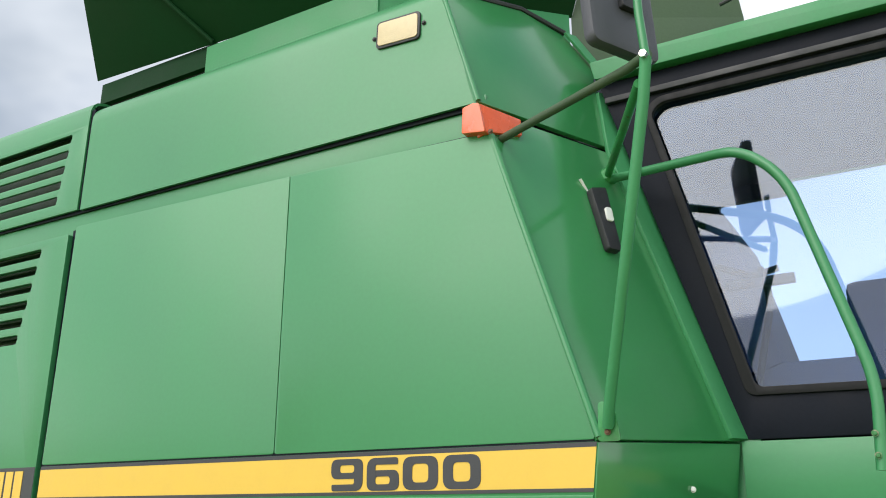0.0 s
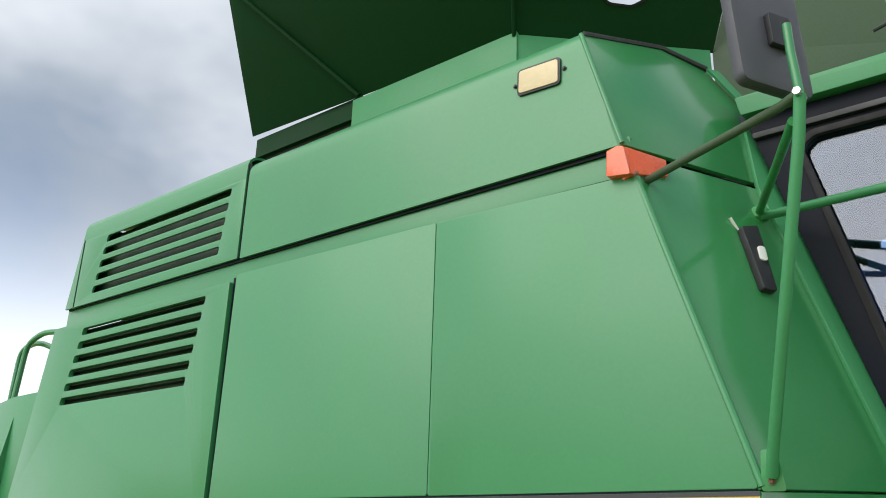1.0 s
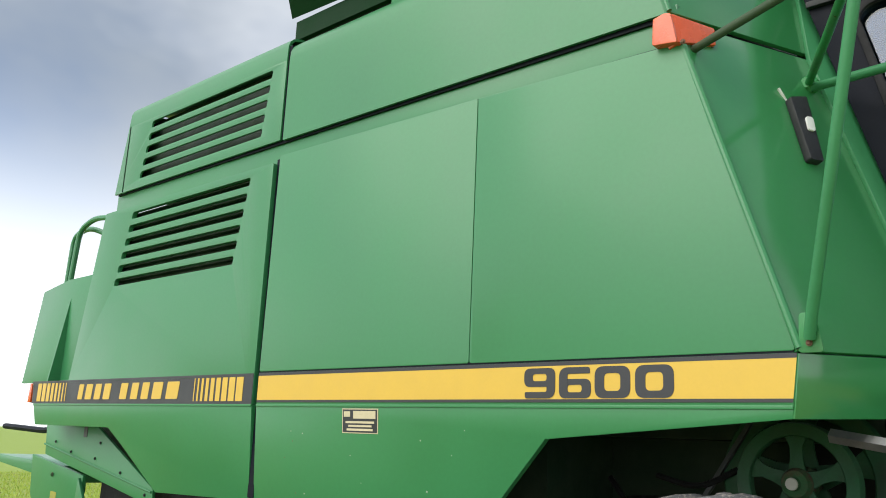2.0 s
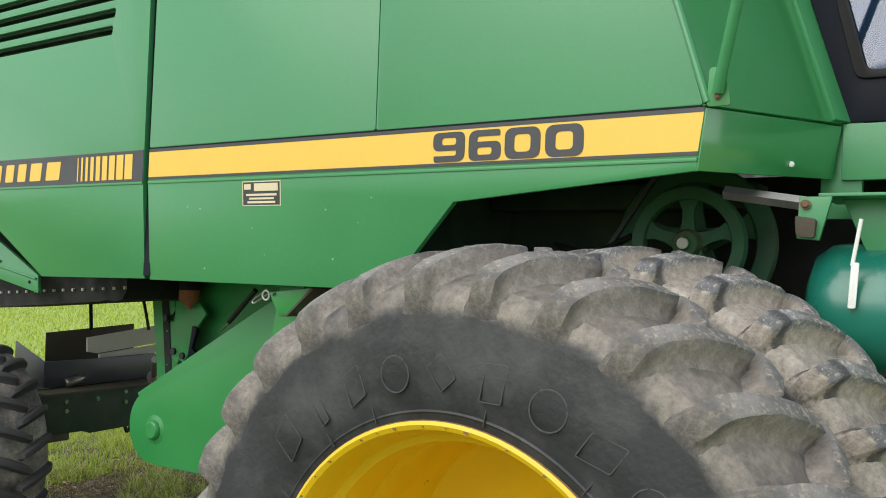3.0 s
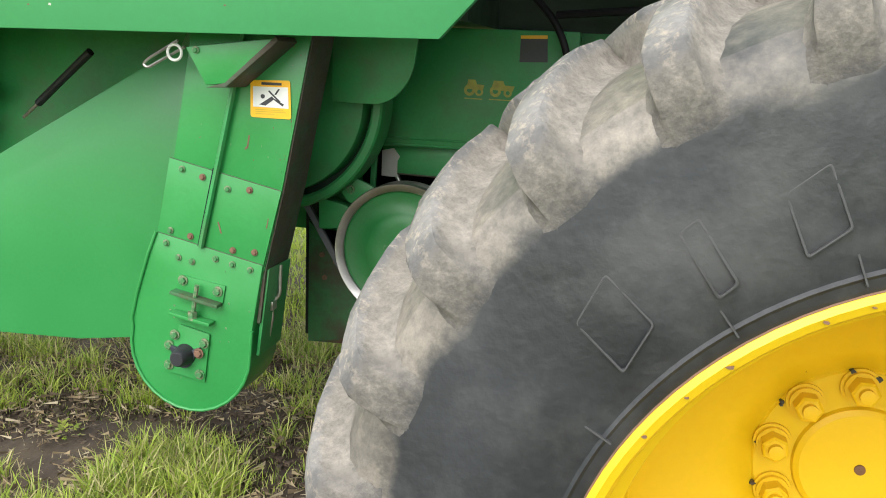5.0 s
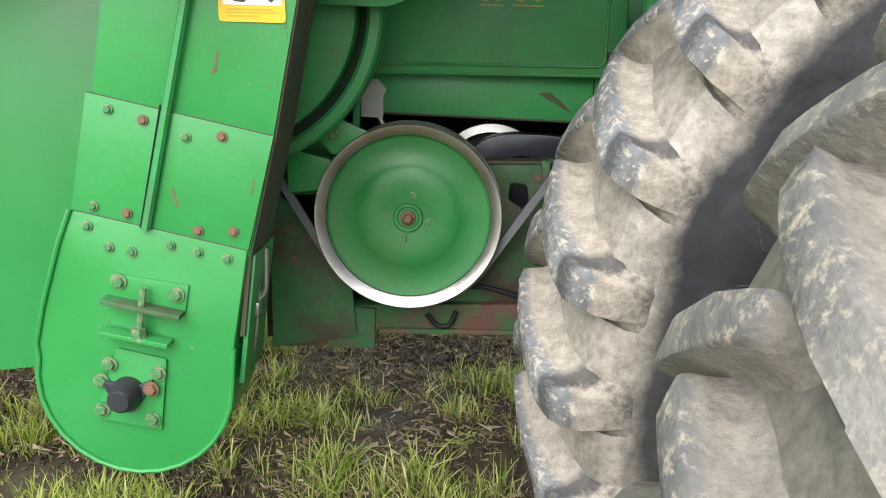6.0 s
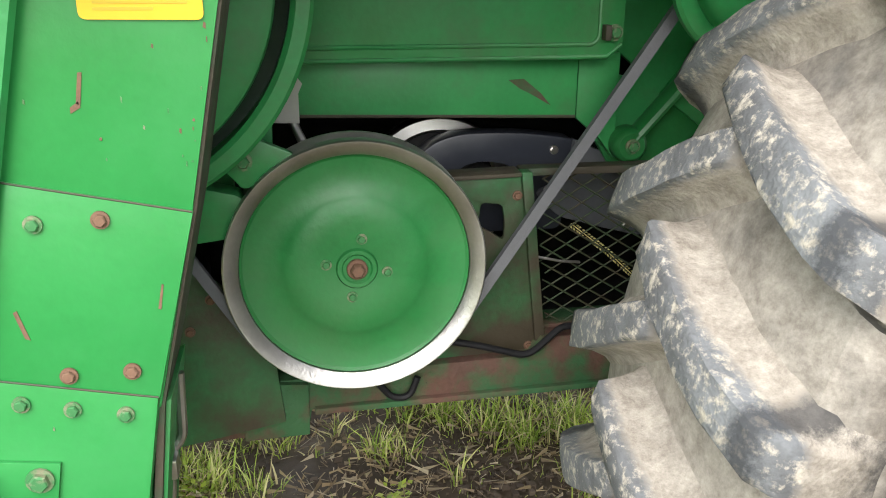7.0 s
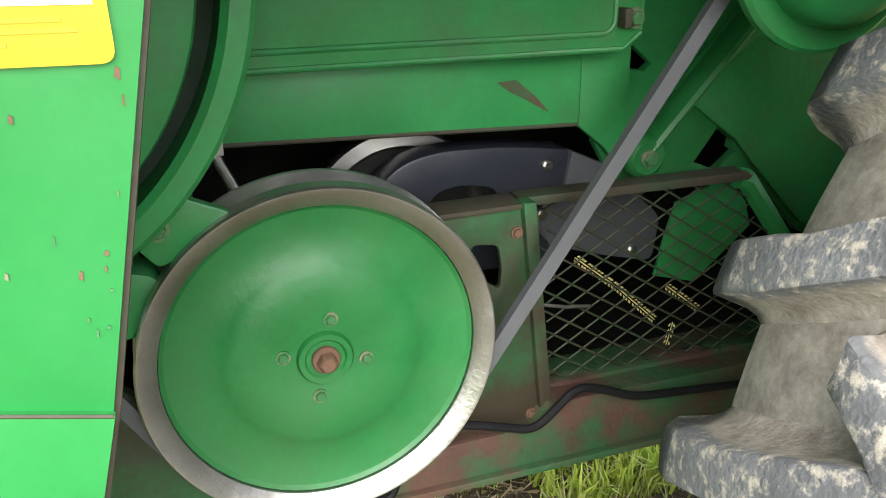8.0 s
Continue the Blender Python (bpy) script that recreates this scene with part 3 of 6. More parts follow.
# side doors over the stripe
part("side_door", plate(rounded([(0.018, 2.194), (1.3575, 2.194), (1.3575, 3.284), (0.030, 3.304)], 0.012), 0.025), paint, combine, "faded green side door")
part("side_door", plate(rounded([(1.3610, 2.194), (2.592, 2.194), (2.262, 3.260), (1.3610, 3.284)], 0.012), 0.025), paint, combine, "faded green side door with slanted front edge")
TUCK = at(0, 0, 2.030) @ Matrix.Rotation(radians(4.0), 4, "X") @ at(0, 0, -2.030)
part("side_band", plate([(0.016, 2.030), (2.579, 2.030), (2.598, 2.188), (0.016, 2.188)], 0.03), paint_skirt, combine, "green band under the doors that carries the stripe")
skirt = part("side_skirt", plate([(0.016, 1.580), (1.412, 1.593), (1.715, 1.919), (2.575, 1.999), (2.579, 2.032), (0.016, 2.032)], 0.03, m=TUCK @ XZ), paint_skirt, combine, "green lower side panel cut out over the wheel")
part("fold", block(0.018, 2.578, -0.004, 0.004, 2.026, 2.038, 0.002), paint_skirt, skirt)
part("flange", plate([(0.02, 1.583), (1.408, 1.596), (1.408, 1.601), (0.02, 1.589)], 0.05, at=0.028, bevel=0, m=TUCK @ XZ), paint_inner, skirt)
part("seam_gap", block(-0.026, 0.022, 0.026, 0.05, 1.60, 3.30, 0.0), black_paint, combine, "black door seal")
part("seam_gap", block(1.350, 1.368, 0.022, 0.04, 2.20, 3.27, 0.0), paint_inner, combine, "dark door seal")
part("seam_gap", block(-0.016, 0.012, 0.030, 0.07, 3.41, 3.945, 0.0), black_paint, combine, "black fill of hood gap and hood shadow")
part("seam_gap", block(0.02, 2.585, 0.003, 0.028, 2.186, 2.197, 0.0), black_paint, combine, "black door seal")

# added backing; closes the view through and paints the shade near black
part("front_backing", block(2.25, 4.40, 1.10, 2.4, 1.15, 2.10, 0.0), dark_void, combine, "added near-black backing that stands for shade under the cab")

rng = random.Random(21)
for i in range(14):
    x, z = rng.uniform(0.08, 1.45), rng.uniform(1.63, 1.98)
    w, h = rng.uniform(0.0015, 0.0045), rng.uniform(0.0015, 0.004)
    part("paint_chip", plate([(x - w, z - h * 0.4), (x + w * 0.7, z - h), (x + w, z + h * 0.6), (x - w * 0.3, z + h)], 0.0008, at=-0.0007, bevel=0, m=TUCK @ XZ), bolt_rust if i % 3 == 0 else white_board, skirt)

# yellow stripe with the number
stripe = part("stripe", plate([(0.020, 2.057), (2.580, 2.057), (2.595, 2.173), (0.020, 2.173)], 0.002, at=-0.002, bevel=0), decal_yellow, combine, "yellow side stripe edged in black")
part("stripe_edge", plate([(0.020, 2.173), (2.595, 2.173), (2.597, 2.187), (0.020, 2.187)], 0.002, at=-0.0025, bevel=0), decal_black, stripe)
part("stripe_edge", plate([(0.020, 2.046), (2.579, 2.046), (2.580, 2.057), (0.020, 2.057)], 0.002, at=-0.0025, bevel=0), decal_black, stripe)


def digit(kind, x0, x1):
    """A wide, heavy digit of rounded strokes."""
    z0, z1 = 2.060, 2.166
    w, h = x1 - x0, z1 - z0

    def at2(pts):
        return [(x0 + u * w, z0 + v * h) for u, v in pts]
    bm = bmesh.new()
    if kind == "0":
        plate(rounded(at2([(0, 0), (1, 0), (1, 1), (0, 1)]), 0.034, 6), 0.0016, [rounded(at2([(0.27, 0.22), (0.73, 0.22), (0.73, 0.78), (0.27, 0.78)]), 0.017, 5)], at=-0.0038, bevel=0, into=bm)
    else:
        def turn(pts):
            return at2(pts if kind == "6" else [(1 - u, 1 - v) for u, v in pts])
        plate(rounded(turn([(0, 0), (1, 0), (1, 0.62), (0, 0.62)]), 0.026, 6), 0.0016, [rounded(turn([(0.27, 0.19), (0.72, 0.19), (0.72, 0.43), (0.27, 0.43)]), 0.011, 5)], at=-0.0038, bevel=0, into=bm)
        plate(rounded(turn([(0, 0.33), (0.265, 0.33), (0.265, 0.79), (0.97, 0.79), (0.97, 1.0), (0.0, 1.0)]), [0, 0, 0.008, 0.004, 0.018, 0.034], 6), 0.0016, at=-0.0042, bevel=0, into=bm)
    part("digit", bm, decal_black, stripe)


for kind, a, b in (("9", 1.628, 1.762), ("6", 1.779, 1.908), ("0", 1.923, 2.058), ("0", 2.076, 2.213)):
    digit(kind, a, b)

# dealer plate under the stripe
dealer = part("dealer_plate", plate([(0.648, 1.916), (0.872, 1.916), (0.872, 2.020), (0.648, 2.020)], 0.0015, at=-0.0015, bevel=0, m=TUCK @ XZ), label_cream, combine, "small black and cream dealer plate")
part("face", plate([(0.653, 1.920), (0.867, 1.920), (0.867, 2.016), (0.653, 2.016)], 0.001, at=-0.0025, bevel=0, m=TUCK @ XZ), decal_black, dealer)
for k, (a, b, c, d) in enumerate([(0.66, 0.70, 1.985, 2.008), (0.72, 0.858, 1.978, 2.010), (0.672, 0.85, 1.958, 1.967), (0.69, 0.835, 1.943, 1.951), (0.68, 0.842, 1.927, 1.936)]):
    part("print_bar", plate([(a, c), (b, c), (b, d), (a, d)], 0.001, at=-0.0035, bevel=0, m=TUCK @ XZ), label_cream, dealer)

# rear shield with louvre slots
def slots(rows, x_left, x_right, z_top, z_low, high):
    """Slanted slots with rounded ends, as outlines; ends run from the top row's x to the low row's."""
    out = []
    for i in range(rows):
        t = i / (rows - 1)
        zt = z_top + (z_low - z_top) * t
        xa = x_left[0] + (x_left[1] - x_left[0]) * t
        xb = x_right[0] + (x_right[1] - x_right[0]) * t
        out.append(rounded([(xa - 0.012, zt - high), (xb - 0.012, zt - high), (xb, zt), (xa, zt)], [0.020, 0.006, 0.026, 0.018], 4))
    return out


rear_slots = slots(6, (-1.470, -1.592), (-0.212, -0.300), 3.232, 2.812, 0.046)
rear = part("rear_shield", plate(rounded([(-0.022, 2.030), (-2.535, 2.030), (-2.588, 2.180), (-2.050, 2.190), (-1.835, 3.275), (-0.022, 3.275)], 0.01), 0.03, rear_slots), paint, combine, "green rear side shield with louvre slots")
part("lower_sheet", plate([(-0.022, 1.583), (-0.880, 1.563), (-1.30, 1.810), (-1.46, 1.898), (-2.490, 1.898), (-2.535, 2.032), (-0.022, 2.032)], 0.03, m=TUCK @ XZ), paint_skirt, rear, "green lower sheet of the rear shield")
part("fold", block(-2.53, -0.024, -0.004, 0.004, 2.026, 2.038, 0.002), paint_skirt, rear)
# backing plate whose dark green paints the shade inside the slots
part("louvre_backing", block(-1.75, -0.08, 0.075, 0.09, 2.68, 3.24, 0.0), paint_inner, rear, "backing behind the slots, green darkened for their shade")
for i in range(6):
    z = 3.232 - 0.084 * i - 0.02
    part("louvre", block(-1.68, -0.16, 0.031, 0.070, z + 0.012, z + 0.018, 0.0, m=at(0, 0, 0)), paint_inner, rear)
logo = part("name_strip", plate([(-2.010, 2.046), (-0.560, 2.046), (-0.560, 2.172), (-2.020, 2.172)], 0.002, at=-0.002, bevel=0), decal_black, combine, "black strip with plain yellow blocks")
part("stripe_edge", plate([(-2.585, 2.173), (-0.024, 2.173), (-0.024, 2.187), (-2.585, 2.187)], 0.002, at=-0.0025, bevel=0), decal_black, logo)
part("stripe_edge", plate([(-2.56, 2.038), (-0.024, 2.038), (-0.024, 2.050), (-2.56, 2.050)], 0.002, at=-0.0025, bevel=0), decal_black, logo)
for a, b in ((-1.885, -1.810), (-1.785, -1.690), (-1.665, -1.575), (-1.550, -1.455), (-1.345, -1.250), (-1.215, -1.125), (-1.095, -1.005), (-0.975, -0.860), (-0.825, -0.690)):
    part("block", plate(rounded([(a, 2.064), (b - 0.012, 2.064), (b, 2.158), (a + 0.012, 2.158)], 0.008, 3), 0.0015, at=-0.0036, bevel=0), decal_yellow, logo)
part("stripe_ground", plate([(-0.560, 2.050), (-0.024, 2.050), (-0.024, 2.173), (-0.560, 2.173)], 0.002, at=-0.0018, bevel=0), decal_black, logo)
part("stripe_ground", plate([(-2.56, 2.050), (-2.010, 2.050), (-2.020, 2.173), (-2.575, 2.173)], 0.002, at=-0.0018, bevel=0), decal_black, logo)
xa = -0.545
for i in range(9):
    w = 0.008 + 0.0062 * i
    part("stripe_bar", plate([(xa, 2.052), (xa + w, 2.052), (xa + w, 2.171), (xa, 2.171)], 0.0015, at=-0.0034, bevel=0), decal_yellow, logo)
    xa += w + 0.024 - 0.0016 * i
xa = -2.06
for i in range(8):
    w = 0.010 + 0.0068 * i
    part("stripe_bar", plate([(xa - w, 2.052), (xa, 2.052), (xa, 2.171), (xa - w, 2.171)], 0.0015, at=-0.0034, bevel=0), decal_yellow, logo)
    xa -= w + 0.028 - 0.0018 * i
part("tail_lamp", plate(rounded([(-2.645, 2.045), (-2.600, 2.045), (-2.600, 2.175), (-2.635, 2.175)], 0.01), 0.06, at=0.0, bevel=0.004), amber, combine, "small amber rear lamp")

# channel and hood
part("rain_channel", block(-1.80, 2.225, 0.050, 0.075, 3.262, 3.44, 0.002), paint, combine)
part("seam_gap", plate([(0.03, 3.304), (2.255, 3.262), (2.25, 3.274), (0.03, 3.314)], 0.02, at=0.022, bevel=0), black_paint, combine, "black door seal")
# black strip in place of the shadow line under the hood
part("seam_gap", plate([(-1.78, 3.396), (2.21, 3.384), (2.21, 3.402), (-1.78, 3.420)], 0.012, at=0.038, bevel=0), black_paint, combine, "black fill of hood gap and hood shadow")
part("door_lip", plate([(0.03, 3.292), (2.24, 3.255), (2.24, 3.262), (0.03, 3.299)], 0.05, at=0.004, bevel=0.001), paint, combine)


def hood_shell(x_rear, x_front, z_from, lift=0.0, thick=0.014):
    """The hood's cross-section carried along the machine; its ends follow x_rear(z) and x_front(z)."""
    prof = [(0.020, z) for z in np.linspace(z_from, 3.86, 6)] + [(y, z + lift) for y, z in ((0.023, 3.900), (0.034, 3.930), (0.055, 3.952), (0.10, 3.968), (0.30, 3.985), (1.0, 4.0), (2.9, 4.0))]
    bm = bmesh.new()
    rows = []
    for y, z in prof:
        a, b = x_rear(z), x_front(z)
        rows.append([bm.verts.new((a + (b - a) * k / 10, y, z)) for k in range(11)])
    for r, s in zip(rows, rows[1:]):
        for k in range(10):
            bm.faces.new((r[k], r[k + 1], s[k + 1], s[k]))
    bmesh.ops.recalc_face_normals(bm, faces=bm.faces[:])
    bm.normal_update()
    out = sum((f.normal.y for f in bm.faces[:10]), 0.0)
    if out > 0:
        bmesh.ops.reverse_faces(bm, faces=bm.faces[:])
    bmesh.ops.solidify(bm, geom=bm.faces[:], thickness=thick)
    return bm


part("hood", hood_shell(lambda z: 0.011, lambda z: 2.207 - (z - 3.392) * 0.29 if z < 3.94 else 2.05, 3.400), paint, combine, "green upper hood with rounded top edge")
rear_hood = part("rear_hood", hood_shell(lambda z: -1.705 if z > 3.9 else -1.705 - (3.9 - z) * 0.18, lambda z: -0.014, 3.86, 0.045), paint, combine, "green rear hood with louvre slots")
hood_slots = slots(5, (-1.402, -1.478), (-0.128, -0.178), 3.836, 3.508, 0.046)
part("louvre_panel", plate([(-0.014, 3.405), (-1.794, 3.402), (-1.712, 3.861), (-0.014, 3.861)], 0.014, hood_slots, at=0.020, bevel=0.002), paint, rear_hood)
part("louvre_backing", block(-1.62, -0.06, 0.085, 0.10, 3.42, 3.86, 0.0), paint_inner, rear_hood, "backing behind the slots, green darkened for their shade")
part("hood_end", plate([(0.02, 3.40), (2.9, 3.40), (2.9, 4.02), (0.1, 3.99), (0.035, 3.95), (0.02, 3.86)], 0.015, m=Matrix(((0, 0, 1, -1.70), (1, 0, 0, 0), (0, 1, 0, 0), (0, 0, 0, 1))), bevel=0), paint, rear_hood)

# cream marker lamp in the hood
marker = part("marker_lamp", plate(rounded([(1.757, 3.745), (1.962, 3.735), (1.965, 3.858), (1.760, 3.866)], 0.022), 0.012, at=0.010, bevel=0.003), black_plastic, combine, "cream marker lamp in a black rim")
part("lens", plate(rounded([(1.767, 3.755), (1.953, 3.745), (1.955, 3.848), (1.770, 3.856)], 0.016), 0.006, at=0.006, bevel=0.002), cream, marker, "cream ribbed lens")
bolts([(1.745, 3.80), (1.978, 3.80)], 0.018, marker, black_plastic, name="screw")

# slanted front corner
FA, FB, FC = (2.604, 0.0, 2.190), (2.262, 0.020, 3.262), (2.870, 0.650, 2.220)
FP = plane_to(FA, FC, FB)
FI = FP.inverted()


def on(m_inv, *pts):
    return [tuple((m_inv @ Vector(p)).xy) for p in pts]


part("corner_panel", plate(on(FI, (2.604, 0.0, 2.194), (2.872, 0.650, 2.224), (2.494, 0.645, 3.368), (2.300, 0.21, 3.362), (2.262, 0.020, 3.264)), 0.02, m=FP, bevel=0.004), paint_gloss, combine, "glossy green slanted corner panel")
part("corner_flange", plate(on(FI, (2.845, 0.59, 2.226), (2.893, 0.705, 2.226), (2.430, 0.745, 3.69), (2.418, 0.70, 3.69), (2.475, 0.60, 3.36)), 0.02, m=FP, at=-0.016, bevel=0.004), paint, combine)
part("corner_rib", tube([(2.606, -0.004, 2.20), (2.264, 0.012, 3.25)], 0.013, 10), paint, combine)
part("corner_hood", plate(on(FI, (2.210, 0.010, 3.396), (2.489, 0.655, 3.396), (2.418, 0.785, 3.81), (2.300, 0.655, 3.985), (2.195, 0.445, 4.025), (2.052, 0.030, 3.936)), 0.02, m=FP, bevel=0.004), paint_gloss, combine, "glossy green slanted hood corner")
part("hood_crease", tube([(2.214, 0.012, 3.40), (2.052, 0.026, 3.93)], 0.010, 10), paint, combine)
part("hood_lid_edge", tube([(2.05, 0.05, 3.945), (2.19, 0.45, 4.036), (2.30, 0.66, 3.995)], 0.012, 8), black_plastic, combine)
part("corner_strap", plate(on(FI, (2.31, 0.64, 3.985), (2.345, 0.70, 3.995), (2.445, 0.83, 3.80), (2.42, 0.785, 3.77)), 0.012, m=FP, at=-0.022, bevel=0.002), paint, combine, "green bolted strap")
part("seam_gap", plate(on(FI, (2.28, 0.12, 3.36), (2.52, 0.66, 3.355), (2.50, 0.66, 3.41), (2.24, 0.06, 3.41)), 0.01, m=FP, at=0.03, bevel=0), black_paint, combine, "black seal")
BP = plane_to((2.602, 0.0, 2.186), (2.868, 0.645, 2.214), (2.581, 0.0, 1.998))
BX = plane_to((2.581, 0.0, 1.998), (2.844, 0.634, 2.032), (2.602, 0.0, 2.186))
part("corner_box", plate(on(BX.inverted(), (2.602, 0.0, 2.186), (2.868, 0.645, 2.214), (2.844, 0.634, 2.032), (2.581, 0.0, 1.998)), 0.02, m=BX, bevel=0.005), paint_gloss, combine, "green box panel under the corner")
part("corner_return", block(2.80, 2.93, 0.672, 0.72, 1.90, 2.24, 0.003), paint, combine)
# white rivet head on the box panel
bolts([(2.758, 2.06)], 0.405, combine, white_label, name="white_dot")

# amber lamp on the corner
lamp = part("turn_lamp", plate(rounded([(2.170, 3.262), (2.262, 3.249), (2.240, 3.364), (2.215, 3.370), (2.174, 3.360)], 0.006), 0.075, at=-0.034, bevel=0.007), amber, combine, "orange corner turn lamp")
LP = plane_to((2.262, -0.020, 3.253), (2.322, 0.147, 3.285), (2.240, -0.024, 3.364))
part("lens_side", plate(rounded(on(LP.inverted(), (2.262, -0.020, 3.253), (2.322, 0.147, 3.291), (2.312, 0.158, 3.362), (2.240, -0.024, 3.366)), 0.006), 0.05, m=LP, at=0.0, bevel=0.007), amber, lamp)
bolts([(2.166, 3.31)], -0.005, lamp, black_plastic, name="screw")

# latch box
latch = part("door_latch", plate(rounded(on(FI, (2.462, 0.385, 3.128), (2.489, 0.470, 3.150), (2.552, 0.412, 2.872), (2.532, 0.352, 2.872)), 0.012), 0.03, m=FP, at=-0.03, bevel=0.006), black_plastic, combine, "black latch box with a chrome button")
part("button", plate(rounded(on(FI, (2.503, 0.405, 3.050), (2.514, 0.440, 3.052), (2.524, 0.425, 2.990), (2.513, 0.392, 2.990)), 0.014, 6), 0.008, m=FP, at=-0.037, bevel=0.002), white_label, latch, "white oval button")
part("wire", tube([(2.462, 0.40, 3.13), (2.447, 0.372, 3.175)], 0.006, 8), white_label, latch)

# mirror on its arms
J = Vector((2.909, -0.281, 3.220))
arm = part("mirror_arm", tube([(2.640, -0.020, 2.225), (2.660, -0.050, 2.29), (2.890, -0.270, 3.10), tuple(J)], 0.017, 14), paint_flat, combine, "green tubular mirror arm")
part("brace", tube([(2.282, 0.055, 3.250), (2.840, -0.235, 3.225), tuple(J + Vector((0.01, -0.004, 0.008)))], 0.0145, 14), paint_dull, arm, "grimy green brace tube")
part("brace", tube([(2.495, 0.545, 3.240), (2.870, -0.235, 3.170)], 0.0145, 14), paint_grimy, arm, "grimy green brace tube")
part("post", tube([tuple(J), (2.900, -0.285, 3.36), (2.898, -0.285, 3.45)], 0.013, 12), paint, arm)
part("joint_bolt", lathe([(0, -0.03), (0.012, -0.03), (0.012, 0.03), (0, 0.03)], 6, m=at(*J)), steel, arm, "steel pivot bolt")
part("foot_plate", plate(rounded([(2.605, 2.185), (2.675, 2.185), (2.655, 2.30), (2.610, 2.30)], 0.012), 0.006, at=-0.012, bevel=0.001), paint_grimy, arm)
bolts([(2.637, 2.212), (2.276, 3.252)], -0.016, arm, bolt_rust)
part("foot", lathe([(0, 0.03), (0.035, 0.03), (0.035, 0.0), (0.02, -0.02), (0, -0.02)], 16, m=at(2.495, 0.54, 3.24)), paint_grimy, arm)
MP = plane_to((2.790, -0.360, 3.279), (2.910, -0.120, 3.277), (2.768, -0.360, 3.631))
MI = MP.inverted()
part("mirror", plate(rounded(on(MI, (2.790, -0.360, 3.279), (2.910, -0.120, 3.277), (2.900, -0.120, 3.696), (2.768, -0.360, 3.631)), 0.035), 0.045, m=MP, at=0.0, bevel=0.014), mirror_shell, arm, "dark grey mirror shell seen from behind")
part("bracket", plate(rounded(on(MI, (2.842, -0.26, 3.42), (2.88, -0.185, 3.42), (2.875, -0.185, 3.53), (2.838, -0.26, 3.53)), 0.008), 0.022, m=MP, at=-0.022, bevel=0.004), black_plastic, arm)

# grab rail
part("grab_rail", tube(bend([(2.500, 0.550, 3.225), (3.035, 0.300, 3.135), (3.160, 0.300, 3.010), (3.330, 0.300, 2.345), (3.312, 0.300, 2.100)], 0.09, 8), 0.017, 14), paint, combine, "bent green grab rail")
bolts([(3.308, 2.14), (3.308, 2.20)], 0.28, combine, bolt_steel)

# cab
cab = part("cab_frame", plate(rounded([(2.888, 2.228), (4.45, 2.228), (4.45, 3.702), (2.440, 3.702)], 0.01), 0.05, [rounded([(2.930, 2.395), (4.20, 2.380), (4.20, 3.562), (2.690, 3.562), (2.644, 3.520)], 0.03, 6)], at=0.665, bevel=0.006), black_paint, combine, "black cab frame with a large tinted window")
part("gasket", plate(rounded([(2.905, 2.375), (4.22, 2.360), (4.22, 3.582), (2.680, 3.582), (2.622, 3.530)], 0.035, 6), 0.02, [rounded([(2.938, 2.403), (4.19, 2.388), (4.19, 3.554), (2.694, 3.554), (2.652, 3.516)], 0.03, 6)], at=0.652, bevel=0.004), hose_rubber, cab, "black rubber window seal")
window = part("window", plate(rounded([(2.925, 2.390), (4.205, 2.375), (4.205, 3.566), (2.622, 3.566)], 0.07, 8), 0.006, at=0.690, bevel=0), glass, cab, "tinted cab window reflecting clouds")
window.visible_shadow = False
part("sill", plate([(2.868, 2.030), (4.45, 2.030), (4.45, 2.222), (2.870, 2.222)], 0.03, at=0.648, bevel=0.005), paint, cab, "green cab sill")
part("roof_rail", plate(rounded([(2.44, 3.706), (4.5, 3.700), (4.5, 3.788), (2.42, 3.792)], 0.01), 0.06, at=0.615, bevel=0.008), paint_flat, cab, "green roof edge")
part("roof_trim", block(2.47, 4.47, 0.640, 0.664, 3.600, 3.625, 0.004), black_plastic, cab)
part("roof", block(2.42, 4.50, 0.640, 2.40, 3.770, 3.80, 0.006), paint_flat, cab)
part("floor", block(2.72, 4.45, 0.72, 2.28, 2.20, 2.23, 0.0), cab_trim, cab)
part("rear_wall", block(2.40, 2.44, 0.72, 2.28, 2.22, 3.77, 0.0), cab_trim, cab)
part("far_wall", plate([(2.42, 2.22), (4.45, 2.22), (4.45, 3.77), (2.42, 3.77)], 0.04, [rounded([(2.575, 2.70), (4.15, 2.70), (4.15, 3.745), (2.935, 3.745), (2.915, 3.648), (2.555, 3.648)], 0.02)], at=2.24, bevel=0), cab_trim, cab)
part("headliner", block(2.44, 4.45, 0.72, 2.24, 3.74, 3.768, 0.0), cab_trim, cab)
seat = part("seat", block(2.84, 3.30, 1.10, 1.60, 2.36, 2.56, 0.05), seat_cloth, cab, "grey-blue operator seat")
part("backrest", block(-0.09, 0.09, 1.08, 1.62, 0.0, 0.66, 0.06, m=at(2.90, 0, 2.52) @ Matrix.Rotation(radians(-14), 4, "Y")), seat_cloth, seat)
part("headrest", block(-0.05, 0.05, 1.22, 1.48, 0.0, 0.14, 0.04, m=at(2.76, 0, 3.12) @ Matrix.Rotation(radians(-14), 4, "Y")), seat_cloth, seat)
part("armrest", tube([(2.74, 1.02, 2.86), (3.06, 1.02, 2.865)], 0.022, 10), black_plastic, seat)
part("console", block(3.18, 3.62, 1.64, 1.98, 2.24, 2.98, 0.04), seat_cloth, cab, "grey side console")
